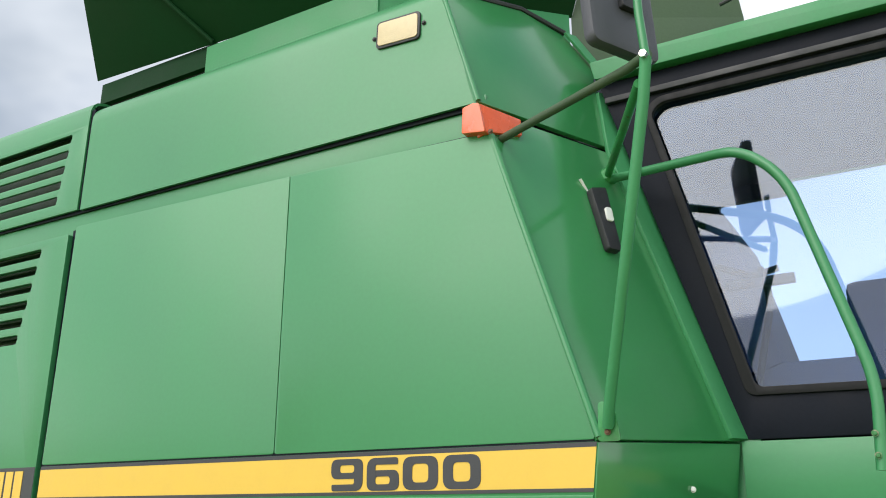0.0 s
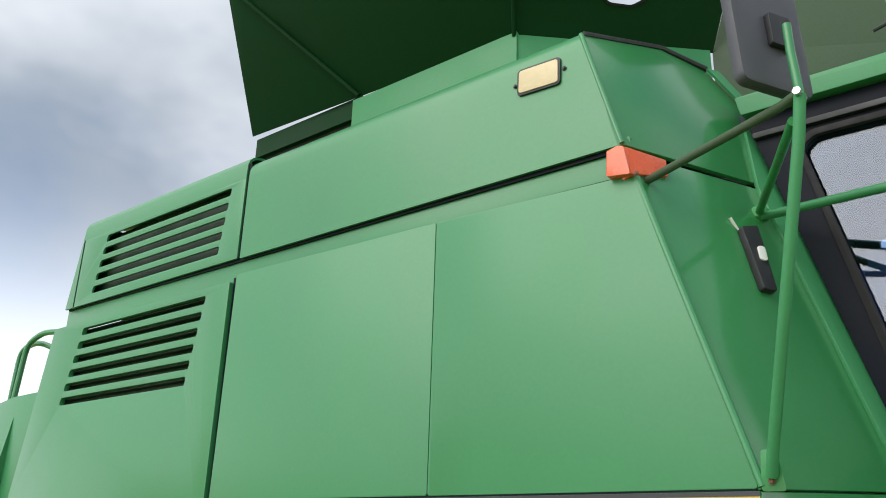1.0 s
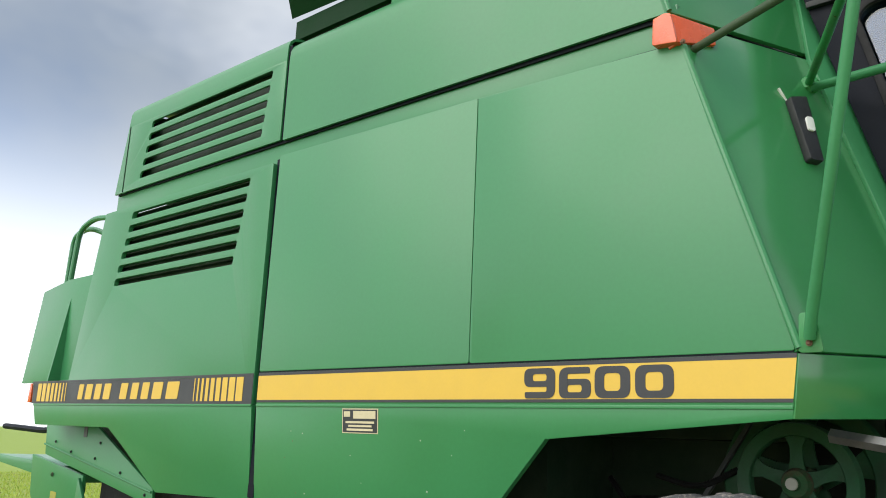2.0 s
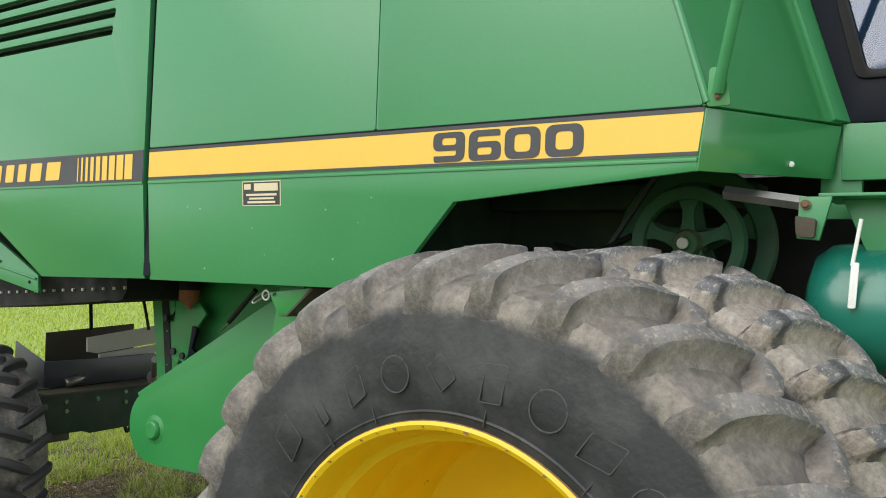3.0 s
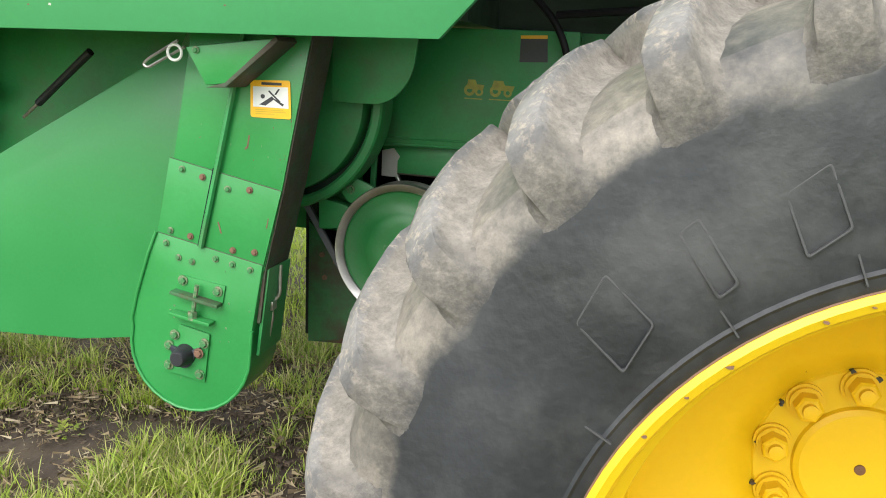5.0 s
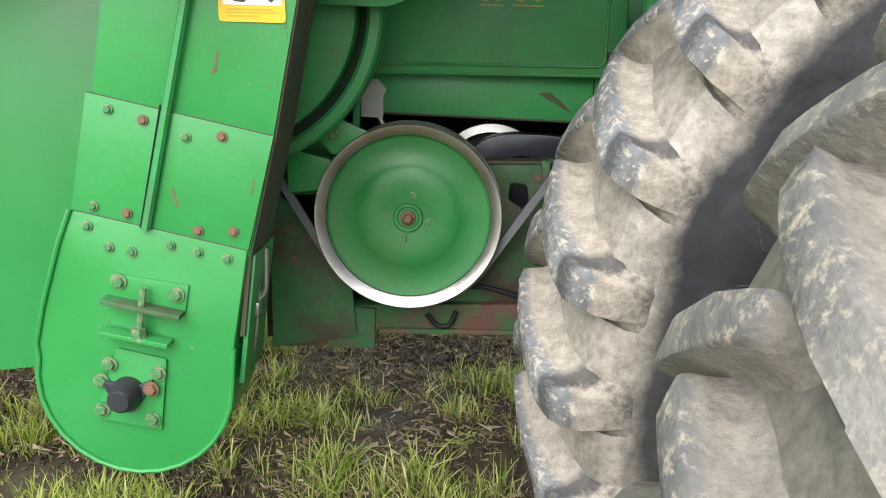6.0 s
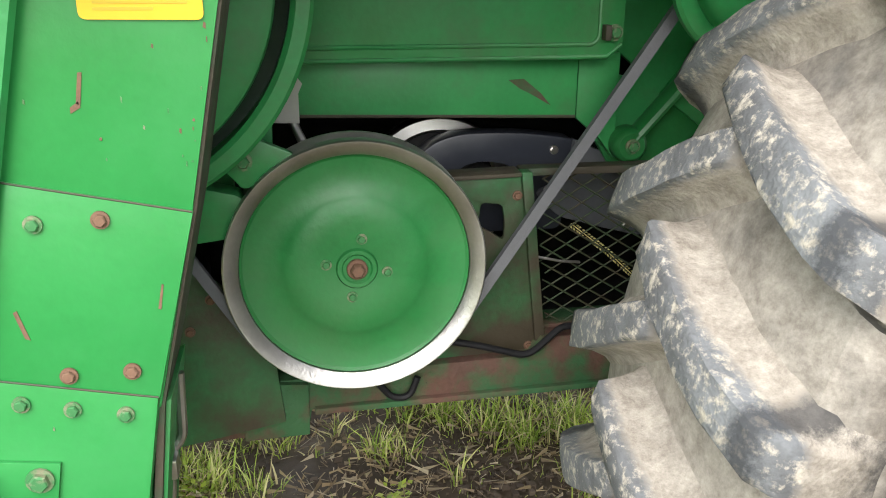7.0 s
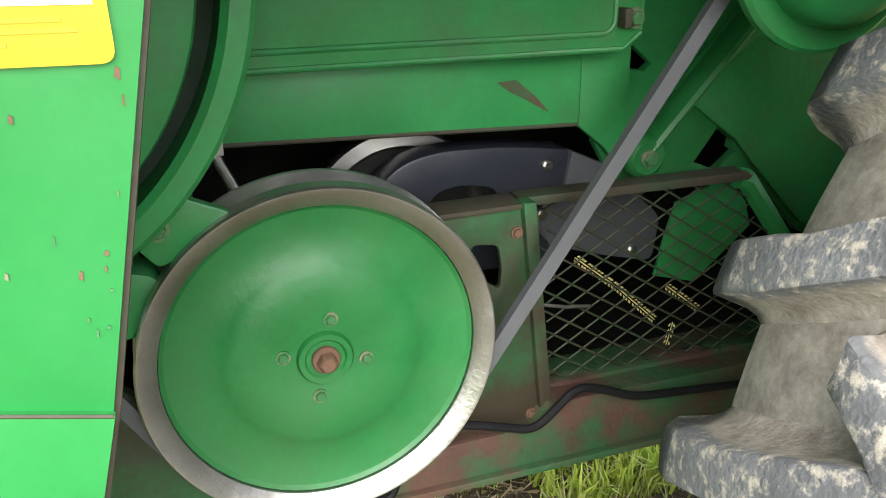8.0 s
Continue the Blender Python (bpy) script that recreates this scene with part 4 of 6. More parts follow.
part("lever", tube(bend([(2.86, 1.05, 2.40), (2.96, 1.05, 2.80), (2.93, 1.05, 2.93)], 0.08), 0.015, 8), black_plastic, cab, "black control lever")
part("lever", tube(bend([(2.76, 1.05, 2.96), (2.90, 1.05, 2.90), (3.0, 1.05, 2.92)], 0.03), 0.014, 8), black_plastic, cab, "black control lever")
column = part("steering_column", tube([(3.75, 1.38, 2.24), (3.62, 1.38, 2.95)], 0.05, 12), cab_trim, cab)
part("steering_wheel", lathe([(0.19 + 0.016 * math.cos(a), 0.016 * math.sin(a)) for a in (k * math.tau / 10 for k in range(10))], 40, closed=True, m=at(3.60, 1.38, 2.98) @ Matrix.Rotation(radians(65), 4, "X") @ Matrix.Rotation(radians(20), 4, "Z")), black_plastic, column)

# grain tank above
tank = part("grain_tank", block(0.55, 1.56, 0.26, 2.8, 3.97, 4.24, 0.004), paint_flat, combine, "flared green grain tank on the roof")


def slab(pts, thick, material, name, parent, label=""):
    """A sheet through three or more points of one plane (the first three set it)."""
    m = plane_to(pts[0], pts[1], pts[2])
    return part(name, plate(on(m.inverted(), *pts), thick, m=m, bevel=0.003), material, parent, label)


slab([(-0.322, 0.25, 4.300), (0.590, 0.25, 4.262), (0.020, -0.20, 4.905), (-0.060, -0.20, 4.945)], 0.012, tank_shade_green, "gusset", tank, "green gusset sheet, darkened for its shaded underside")
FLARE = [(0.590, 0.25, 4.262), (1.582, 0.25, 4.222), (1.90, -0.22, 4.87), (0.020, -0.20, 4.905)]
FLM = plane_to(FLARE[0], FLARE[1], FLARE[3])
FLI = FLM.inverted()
part("flare", plate(on(FLI, *FLARE), 0.012, m=FLM, bevel=0.003), tank_shade_green, tank, "flared side sheet, green darkened for its shaded underside")
# dull olive sheets, darkened also for the shade of their outward lean
slab([(2.25, 0.89, 3.80), (2.95, 1.30, 3.80), (2.95, 1.30, 4.22), (2.25, 0.89, 4.22)], 0.012, paint_dull, "front_sheet", tank)
slab([(2.250, 0.89, 4.215), (2.95, 1.30, 4.215), (2.88, 1.30, 4.80), (2.62, 0.60, 4.87)], 0.012, paint_dull, "flare", tank, "dull olive front sheet of the tank")
part("strip", block(0.545, 1.60, 0.235, 0.262, 3.96, 4.245, 0.003), paint_flat, tank)
slab([(1.59, 0.240, 3.96), (2.245, 0.875, 3.96), (2.245, 0.875, 4.225), (1.59, 0.240, 4.235)], 0.02, paint_flat, "strip", tank)
part("rib", tube([(0.585, 0.235, 4.262), (0.010, -0.215, 4.905)], 0.012, 8), tank_shade_green, tank)
part("rib", tube([(1.585, 0.238, 4.225), (1.745, -0.02, 4.56), (1.90, -0.235, 4.87)], 0.010, 8), tank_shade_green, tank)
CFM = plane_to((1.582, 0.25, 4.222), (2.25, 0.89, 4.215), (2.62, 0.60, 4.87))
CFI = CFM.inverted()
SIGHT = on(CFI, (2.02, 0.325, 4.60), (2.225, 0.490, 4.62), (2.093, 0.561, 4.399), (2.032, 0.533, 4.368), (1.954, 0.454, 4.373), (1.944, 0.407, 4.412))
corner_flare = part("flare", plate(on(CFI, (1.582, 0.25, 4.222), (2.250, 0.89, 4.215), (2.62, 0.60, 4.87), (1.90, -0.22, 4.87)), 0.012, [rounded(SIGHT, 0.02)], m=CFM, bevel=0.0), tank_shade_green, tank, "flared corner sheet with a sight window, green darkened for shade")
mid = (sum(p[0] for p in SIGHT) / 6, sum(p[1] for p in SIGHT) / 6)
grow = [(mid[0] + (u - mid[0]) * 1.10, mid[1] + (v - mid[1]) * 1.10) for u, v in SIGHT]
part("gasket", plate(rounded(grow, 0.025), 0.024, [rounded(SIGHT, 0.02)], m=CFM, at=-0.006, bevel=0.0), hose_rubber, corner_flare, "black rubber edge of the sight window")
# near-black plate that paints the shade below the gusset
part("gusset_shade_fill", plate([(-0.335, 4.305), (-0.300, 3.985), (0.545, 3.970), (0.545, 4.264)], 0.02, at=0.300, bevel=0.002), dark_void, tank)
part("tank_floor", block(-0.30, 0.58, 0.27, 2.8, 4.16, 4.28, 0.0), tank_shade_green, tank)
work_lamp = part("work_lamp", lathe([(0, -0.05), (0.035, -0.045), (0.05, -0.02), (0.05, 0.03), (0, 0.03)], 20, m=at(3.05, 1.0, 4.175) @ Matrix.Rotation(radians(90), 4, "X")), white_label, tank, "small white work lamp")
part("lamp_bracket", tube(bend([(2.90, 1.0, 4.13), (2.98, 1.0, 4.15), (3.04, 1.0, 4.14)], 0.02), 0.009, 8), black_plastic, work_lamp)
# white heads painted for light that shows through holes in the gap
bolts([(0.75, 4.05), (0.95, 4.06), (1.35, 4.05)], 0.232, tank, white_label, name="white_dot")


# ---- drive wheels ----
LUGS = 29
SLIM = 0.86  # tread width against the outlines below


def lug_mesh(side, k=1.0, material=None, seed=0, square=0.0):
    """One worn tread bar from the crown over the shoulder; its flanks run out into the carcass. side picks the half of the tread."""
    rows = [  # base y, base r, top y, top r, turn, half width at the top, run-out
        (0.066, 0.867, 0.058, 0.880, 4.55, 0.85, 0.7), (0.058, 0.867, 0.050, 0.916, 4.66, 1.05, 0.7), (0.046, 0.867, 0.040, 0.929, 4.90, 1.35, 0.9), (0.01, 0.867, 0.008, 0.931, 5.66, 1.50, 1.1),
        (-0.04, 0.866, -0.04, 0.931, 7.03, 1.55, 1.4), (-0.09, 0.863, -0.09, 0.926, 8.39, 1.58, 1.5), (-0.135, 0.857, -0.135, 0.918, 9.60, 1.60, 1.6), (-0.18, 0.847, -0.184, 0.906, 10.70, 1.64, 1.6), (-0.215, 0.836, -0.224, 0.892, 11.54, 1.70, 1.6),
        (-0.24, 0.824, -0.258, 0.876, 12.17, 1.78, 1.5), (-0.254, 0.812, -0.280, 0.856, 12.54, 1.82, 1.4), (-0.263, 0.799, -0.286, 0.832, 12.75, 1.90, 1.3), (-0.27, 0.784, -0.283, 0.804, 12.91, 1.92, 1.3), (-0.273, 0.771, -0.2765, 0.781, 13.01, 1.85, 1.2), (-0.2735, 0.758, -0.2735, 0.760, 13.06, 1.6, 1.0)]
    gentle = [(0.0, 1.55, 0.36), (0.07, 1.00, 0.30), (0.22, 0.48, 0.24), (0.50, 0.12, 0.16), (0.955, 0.0, 0.0), (1.0, 0.0, -0.22)]
    steep = [(0.0, 1.15, 0.32), (0.07, 0.70, 0.24), (0.22, 0.30, 0.16), (0.50, 0.06, 0.08), (0.960, 0.0, -0.02), (1.0, 0.0, -0.22)]
    bm = bmesh.new()
    rings = []
    for q, (yb, rb, yt, rt, turn, ht, run) in enumerate(rows):
        ring = []
        rt += square * 0.36 * yt * yt * min(1, max(0, (rt - 0.78) / 0.1))
        rb += square * 0.13 * yb * yb * min(1, max(0, (rb - 0.76) / 0.1))
        line = [(f, -ht - run * o - w) for f, o, w in gentle] + [(1.012, 0.0)] + [(f, ht + run * o + w) for f, o, w in reversed(steep)]
        for w, (f, a) in enumerate(line):
            r, y = rb + (rt - rb) * f - (0.003 if f == 0.0 else 0.0), yb + (yt - yb) * f
            wear = 0.0 if w in (0, 12) else 1.0
            r += wear * 0.0045 * noise.noise((q * 0.9, w * 1.1, seed * 7.7)) * min(1, f * 2)
            a += wear * 0.22 * noise.noise((q * 0.7, w * 0.6, seed * 3.1 + 50))
            t = radians(a + turn)
            ring.append(bm.verts.new((k * r * math.cos(t), -side * k * SLIM * y, k * r * math.sin(t))))
        rings.append(ring)
    for a, b in zip(rings, rings[1:]):
        for i in range(12):
            bm.faces.new((a[i], a[i + 1], b[i + 1], b[i]))
    bm.faces.new(rings[0])
    bm.faces.new(rings[-1][::-1])
    me = finish(bm, 48)
    me.materials.append(material or lug_rubber)
    me.name = "tread_bar"
    return me


def carcass(k=1.0, square=0.0):
    half = [(0.495, -0.215), (0.512, -0.250), (0.540, -0.258), (0.5445, -0.2625), (0.549, -0.2585), (0.575, -0.266), (0.62, -0.274), (0.66, -0.278), (0.72, -0.2760), (0.752, -0.2745), (0.764, -0.2742), (0.785, -0.2715), (0.808, -0.264), (0.830, -0.243), (0.846, -0.205), (0.860, -0.150), (0.869, -0.08), (0.871, 0.0)]
    half = [(r + square * 0.13 * y * y * min(1, max(0, (r - 0.76) / 0.1)), y) for r, y in half]
    prof = half + [(r, -y) for r, y in reversed(half[:-1])]
    return lathe([(r * k, y * k * SLIM) for r, y in prof], 128)


def drive_wheel(x, y, z, tip, shift_y, turn_marks, size, label, outer):
    rim = [(0.500, -0.228), (0.511, -0.262), (0.511, -0.270), (0.503, -0.275), (0.492, -0.268), (0.484, -0.250), (0.479, -0.215), (0.470, -0.180), (0.452, -0.165), (0.448, -0.150), (0.446, -0.060), (0.455, -0.045), (0.455, -0.020), (0.444, -0.005), (0.436, 0.10), (0.430, 0.205), (0.418, 0.245), (0.390, 0.275), (0.330, 0.298), (0.255, 0.322), (0.215, 0.345), (0.196, 0.366), (0.188, 0.369), (0, 0.369), (0, 0.40), (0.20, 0.40), (0.27, 0.350), (0.41, 0.300), (0.452, 0.24), (0.475, -0.05), (0.500, -0.228)]
    rim = [(r * 1.026 if r > 0.40 else r, q) for r, q in rim]
    wheel = part("drive_wheel", lathe(rim, 96), rim_yellow, combine, label, at(x, y, z) @ Matrix.Diagonal((size, 1, size, 1)), sharp=28)
    part("tyre", carcass(1.0, 0.0 if outer else 0.8), rubber if outer else rubber_caked, wheel, "weathered black tractor tyre", at(0, shift_y, 0), sharp=24)
    for side, shift in ((-1, 0.05 if outer else -0.42), (1, 0.55 if outer else 0.22)):
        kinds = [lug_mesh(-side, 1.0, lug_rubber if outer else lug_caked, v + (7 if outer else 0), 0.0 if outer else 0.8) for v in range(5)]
        for i in range(LUGS):
            me = kinds[(i * 3 + i // 4) % 5]
            t = radians(tip - 9.4) + (i + shift) * math.tau / LUGS
            ob = new("tread_bar", me)
            ob.parent = wheel
            ob.matrix_basis = at(0, shift_y, 0) @ Matrix.Rotation(-t, 4, "Y")
    part("hub_cap", lathe([(0, -0.016), (0.108, -0.016), (0.118, -0.010), (0.121, 0.0), (0.127, 0.0), (0.127, 0.004)], 48), rim_yellow, wheel, m=at(0, 0.366, 0), sharp=25)
    part("hub_seat", lathe([(0.127, 0.0), (0.190, -0.004), (0.197, 0.004)], 48), rim_yellow, wheel, m=at(0, 0.366, 0))
    nut = bmesh.new()
    lathe([(0, 0.0), (0.036, 0.0), (0.036, -0.007), (0, -0.007)], 24, into=nut)
    lathe([(0, 0.0), (0.031, -0.004), (0.031, -0.017), (0.0, -0.017)], 20, into=nut)
    lathe([(0, 0.0), (0.026, -0.010), (0.026, -0.046), (0.021, -0.050), (0, -0.050)], 6, into=nut)
    lathe([(0, 0.0), (0.014, -0.02), (0.014, -0.062), (0, -0.064)], 12, into=nut)
    nut = finish(nut, 30)
    nut.materials.append(rim_yellow)
    for i in range(10):
        a = radians(96.4 - 36 * i)
        ob = new("wheel_nut", nut)
        ob.parent = wheel
        ob.matrix_basis = at(0.163 * math.cos(a), 0.362, 0.163 * math.sin(a)) @ Matrix.Rotation(i * 0.7, 4, "Y")
    rng = random.Random(5)
    for i in range(10):
        for _ in range(2):
            a, r0, w = radians(96.4 - 36 * i + rng.uniform(-16, 16)), rng.uniform(0.176, 0.196), rng.uniform(0.003, 0.008)
            blot = [(r0 * math.cos(a) + w * rng.uniform(0.5, 1.4) * math.cos(k), r0 * math.sin(a) + w * rng.uniform(0.4, 1.2) * math.sin(k)) for k in (0, 0.9, 1.8, 2.7, 3.6, 4.5, 5.4)]
            part("grease_mark", plate(blot, 0.012, at=0.3535, bevel=0), decal_black, wheel)
    for a, w in ((84, 0.006), (90, 0.003), (97, 0.004), (106, 0.007), (112, 0.003), (118, 0.005), (131, 0.006), (138, 0.003), (61, 0.005), (72, 0.004), (146, 0.004)):
        a = radians(a)
        blot = [(0.5115 * math.cos(a) + w * rng.uniform(0.5, 1.3) * math.cos(k), 0.5115 * math.sin(a) + 0.5 * w * rng.uniform(0.4, 1.2) * math.sin(k)) for k in (0, 1.0, 2.0, 3.1, 4.2, 5.3)]
        part("rust_chip", plate(blot, 0.003, at=-0.2752, bevel=0), bolt_rust, wheel)
    part("rim_edge", lathe([(0.5248 + 0.0018 * math.cos(k * 0.785), -0.2665 + 0.0018 * math.sin(k * 0.785)) for k in range(8)], 96, closed=True), bolt_rust, wheel, "rusted edge of the rim")
    part("hub_plug", lathe([(0, -0.024), (0.010, -0.020), (0.012, 0.0)], 12), bolt_rust, wheel, m=at(0, 0.366, 0))
    # raised plain blocks where the maker's name is moulded, and the small marks
    for a, w, h, kind in ((138, 0.070, 0.105, 3), (126, 0.030, 0.095, 1), (114.5, 0.056, 0.095, 3), (103, 0.082, 0.088, 2), (91.3, 0.082, 0.090, 4), (79, 0.056, 0.098, 1), (66.5, 0.090, 0.092, 2), (54, 0.080, 0.092, 3), (41.5, 0.084, 0.088, 2), (170, 0.052, 0.052, 2)):
        e = 0.0030
        if kind == 2:
            out, inn = [(w / 2 * math.cos(k * 0.2618), h / 2 * math.sin(k * 0.2618)) for k in range(24)], [((w / 2 - e) * math.cos(k * 0.2618), (h / 2 - e) * math.sin(k * 0.2618)) for k in range(24)]
        else:
            sk = {1: 0.16, 3: 0.30, 4: 0.0}[kind]
            box = [(-w / 2, -h / 2), (w / 2, -h / 2 + sk * w), (w / 2, h / 2), (-w / 2, h / 2 - sk * w)] if kind != 4 else [(0, -h / 2), (w / 2, -0.01), (0.0, h / 2), (-w / 2, 0.01)]
            out = rounded(box, 0.006, 3)
            inn = rounded([(u * (1 - 2 * e / w), v * (1 - 2 * e / h)) for u, v in box], 0.005, 3)
        t = radians(a + turn_marks - 90)
        r0 = 0.635 if a < 160 else 0.60
        m = at(-r0 * math.sin(t), shift_y - 0.2390 if a < 160 else shift_y - 0.2355, r0 * math.cos(t)) @ Matrix.Rotation(-t, 4, "Y")
        part("raised_mark", plate(out, 0.006, [inn], m=m @ XZ, bevel=0.001), emboss, wheel)
    for a in (22, 52, 80, 112, 128, 150, 171):
        t = radians(a + turn_marks - 90)
        m = at(-0.555 * math.sin(t), shift_y - 0.2265, 0.555 * math.cos(t)) @ Matrix.Rotation(-t, 4, "Y")
        part("raised_line", block(-0.0012, 0.0012, -0.002, 0.004, -0.02, 0.05, 0.0, m=m), emboss, wheel)
    return wheel


HUB = (2.333, 0.832)
drive_wheel(HUB[0], -0.655, HUB[1], 111.1, -0.040, 0.0, 0.985, "outer yellow drive wheel with a worn dusty tractor tyre", True)
drive_wheel(HUB[0], 0.102, HUB[1], 113.1, 0.043, 63.6, 1.015, "inner yellow drive wheel with a dust-caked tractor tyre", False)
part("axle", lathe([(0, -0.30), (0.11, -0.30), (0.11, 0.55), (0.20, 0.60), (0.24, 0.9), (0, 0.9)], 40, m=at(HUB[0], 0.0, HUB[1])), paint_grimy, combine, "grimy green axle housing")

# rear steering wheel
steer = part("rear_wheel", lathe([(r * 0.72, y * 0.62) for r, y in ((0.500, -0.228), (0.513, -0.250), (0.484, -0.240), (0.452, -0.165), (0.446, 0.0), (0.40, 0.08), (0.2, 0.10), (0, 0.10), (0, 0.12), (0.47, 0.05), (0.5, -0.228))], 48), rim_yellow, combine, "yellow rear steering wheel with a muddy tyre", at(-1.75, 0.14, 0.515))
rear_carcass = carcass(0.70)
part("tyre", rear_carcass, rubber_material("rear_tyre_rubber", 0.56, 0.62), steer, sharp=60)
for side, shift in ((-1, 0.0), (1, 0.5)):
    me = lug_mesh(-side, 0.70)
    for i in range(22):
        ob = new("tread_bar", me)
        ob.parent = steer
        ob.matrix_basis = Matrix.Rotation(-(i + shift) * math.tau / 22, 4, "Y")

# ---- clean grain elevator ----
EP = 0.205
elev = part("grain_elevator", plate([(0.578, 1.02), (0.895, 0.955), (0.948, 1.180), (1.030, 1.60), (0.690, 1.62), (0.628, 1.25)], 0.155, at=EP + 0.006, bevel=0.004), paint_chip, combine, "slanted green sheet-metal grain elevator")
part("upper_sheet", plate([(0.626, 1.246), (0.948, 1.181), (1.032, 1.60), (0.694, 1.62)], 0.005, at=EP + 0.003, bevel=0.001), paint_chip, elev)
part("lower_sheet", plate([(0.573, 1.040), (0.896, 0.972), (0.950, 1.186), (0.618, 1.256)], 0.006, at=EP - 0.002, bevel=0.001), paint_chip, elev, "chipped green overlapping sheet")
boot = [(0.896, 0.976), (0.572, 1.044)]
boot += [(0.545, 0.98), (0.505, 0.86), (0.484, 0.780)]
cx, cz, rr = 0.668, 0.705, 0.188
boot += [(cx + rr * math.cos(radians(a)), cz + rr * math.sin(radians(a))) for a in range(165, 361, 13)]
boot += [(0.862, 0.78)]
boot_part = part("boot", plate(boot, 0.19, at=EP - 0.004, bevel=0.006), paint_chip, elev, "rounded green elevator boot")
part("boot_rim", tube([(x * 1.0, EP - 0.006, z) for x, z in boot[1:]], 0.005, 8), paint_chip, boot_part)
part("side_sheet", plate([(0.880, 0.80), (0.899, 0.958), (0.953, 1.185), (1.037, 1.61), (1.028, 1.61), (0.944, 1.185), (0.890, 0.958), (0.870, 0.80)], 0.155, at=EP + 0.010, bevel=0.002), grime, elev, "grimy brown side of the elevator")
part("rail", tube([(0.712, EP - 0.012, 1.010), (0.818, EP - 0.012, 1.46), (0.85, EP - 0.012, 1.60)], 0.0085, 6, flat=1.0), paint_grimy, elev, "grimy rail down the elevator")
part("rail_edge", tube([(0.703, EP - 0.006, 1.012), (0.754, EP - 0.006, 1.235)], 0.004, 6), black_paint, elev)
bolts([(0.656, 1.226), (0.615, 1.050), (0.650, 0.912)], EP - 0.004, elev, bolt_steel)
bolts([(0.718, 1.208), (0.858, 1.182), (0.677, 1.038), (0.806, 1.009), (0.871, 1.009)], EP - 0.004, elev, bolt_rust)
bolts([(0.793, 1.180)], EP - 0.004, elev, bolt_steel)
bolts([(0.602, 1.013), (0.639, 0.974), (0.681, 0.966), (0.754, 0.980), (0.805, 0.969), (0.859, 0.958)], EP - 0.006, elev, bolt_steel)
rb = (0.45, -0.10)
bracket = part("tightener", plate([(0.640, 0.925), (0.785, 0.905), (0.776, 0.855), (0.632, 0.878)], 0.005, at=EP - 0.010, bevel=0.001), paint_chip, boot_part, "small green chain tightener")
part("shelf", plate([(0.630, 0.884), (0.775, 0.856), (0.773, 0.846), (0.628, 0.874)], 0.035, at=EP - 0.042, bevel=0.002), paint_dirty, bracket)
part("shelf", plate([(0.625, 0.822), (0.750, 0.800), (0.748, 0.790), (0.623, 0.812)], 0.035, at=EP - 0.042, bevel=0.002), paint_chip, bracket)
part("stud", tube([(0.708, EP - 0.03, 0.905), (0.690, EP - 0.03, 0.800)], 0.007, 8), bolt_steel, bracket)
part("stud_nut", lathe([(0, -0.012), (0.014, -0.012), (0.014, 0.012), (0, 0.012)], 6, m=at(0.692, EP - 0.03, 0.815) @ Matrix.Rotation(radians(90), 4, "X")), bolt_steel, bracket)
bolts([(0.655, 0.910), (0.762, 0.888)], EP - 0.012, bracket, bolt_steel, BOLT_BIG)
bearing = part("bearing_plate", plate(rounded([(0.640, 0.778), (0.735, 0.758), (0.716, 0.610), (0.588, 0.632)], 0.006), 0.006, at=EP - 0.012, bevel=0.001), paint_chip, boot_part, "square green bearing plate with a black shaft cap")
part("flange", plate(rounded([(0.606, 0.718), (0.662, 0.700), (0.712, 0.720), (0.668, 0.650), (0.640, 0.650)], 0.012), 0.010, at=EP - 0.022, bevel=0.002), dark_shield, bearing)
part("shaft_cap", lathe([(0, -0.050), (0.019, -0.050), (0.024, -0.044), (0.027, -0.02), (0.032, 0.0), (0, 0.0)], 28, m=at(0.658, EP - 0.014, 0.690)), black_plastic, bearing, "black rubber shaft cap")
bolts([(0.626, 0.746), (0.718, 0.730), (0.604, 0.652), (0.702, 0.634), (0.607, 0.712)], EP - 0.014, bearing, bolt_steel, BOLT_BIG)
bolts([(0.706, 0.702)], EP - 0.024, bearing, bolt_rust, BOLT_BIG)
latch_hook = part("over_centre_latch", tube(bend([(0.905, 0.30, 0.955), (0.902, 0.30, 0.865), (0.880, 0.29, 0.842), (0.884, 0.29, 0.80), (0.872, 0.29, 0.74)], 0.012), 0.006, 8), steel_brown, elev, "steel over-centre latch")
part("latch_block", block(0.878, 0.896, 0.265, 0.295, 0.825, 0.852, 0.003), steel_brown, latch_hook)
part("lid_edge", plate([(0.862, 0.70), (0.872, 0.70), (0.905, 0.96), (0.895, 0.955)], 0.15, at=EP + 0.02, bevel=0.002), paint_grimy, elev)
hopper_box = part("drive_cover", plate([(0.735, 1.555), (0.790, 1.462), (0.846, 1.468), (0.985, 1.585)], 0.16, at=0.095, bevel=0.004), paint_chip, elev, "angled green cover at the elevator head")
part("cover_lip", plate([(0.792, 1.456), (0.848, 1.458), (0.992, 1.578), (0.985, 1.590), (0.846, 1.470)], 0.17, at=0.088, bevel=0.002), grime, hopper_box)
bolts([(0.765, 1.548)], 0.093, hopper_box, bolt_steel)
part("ring_pin", tube([(0.690 + 0.02 * math.cos(a), 0.12, 1.54 + 0.02 * math.sin(a)) for a in (k * math.tau / 16 for k in range(17))], 0.004, 6), white_label, combine, "pale wire ring pin")
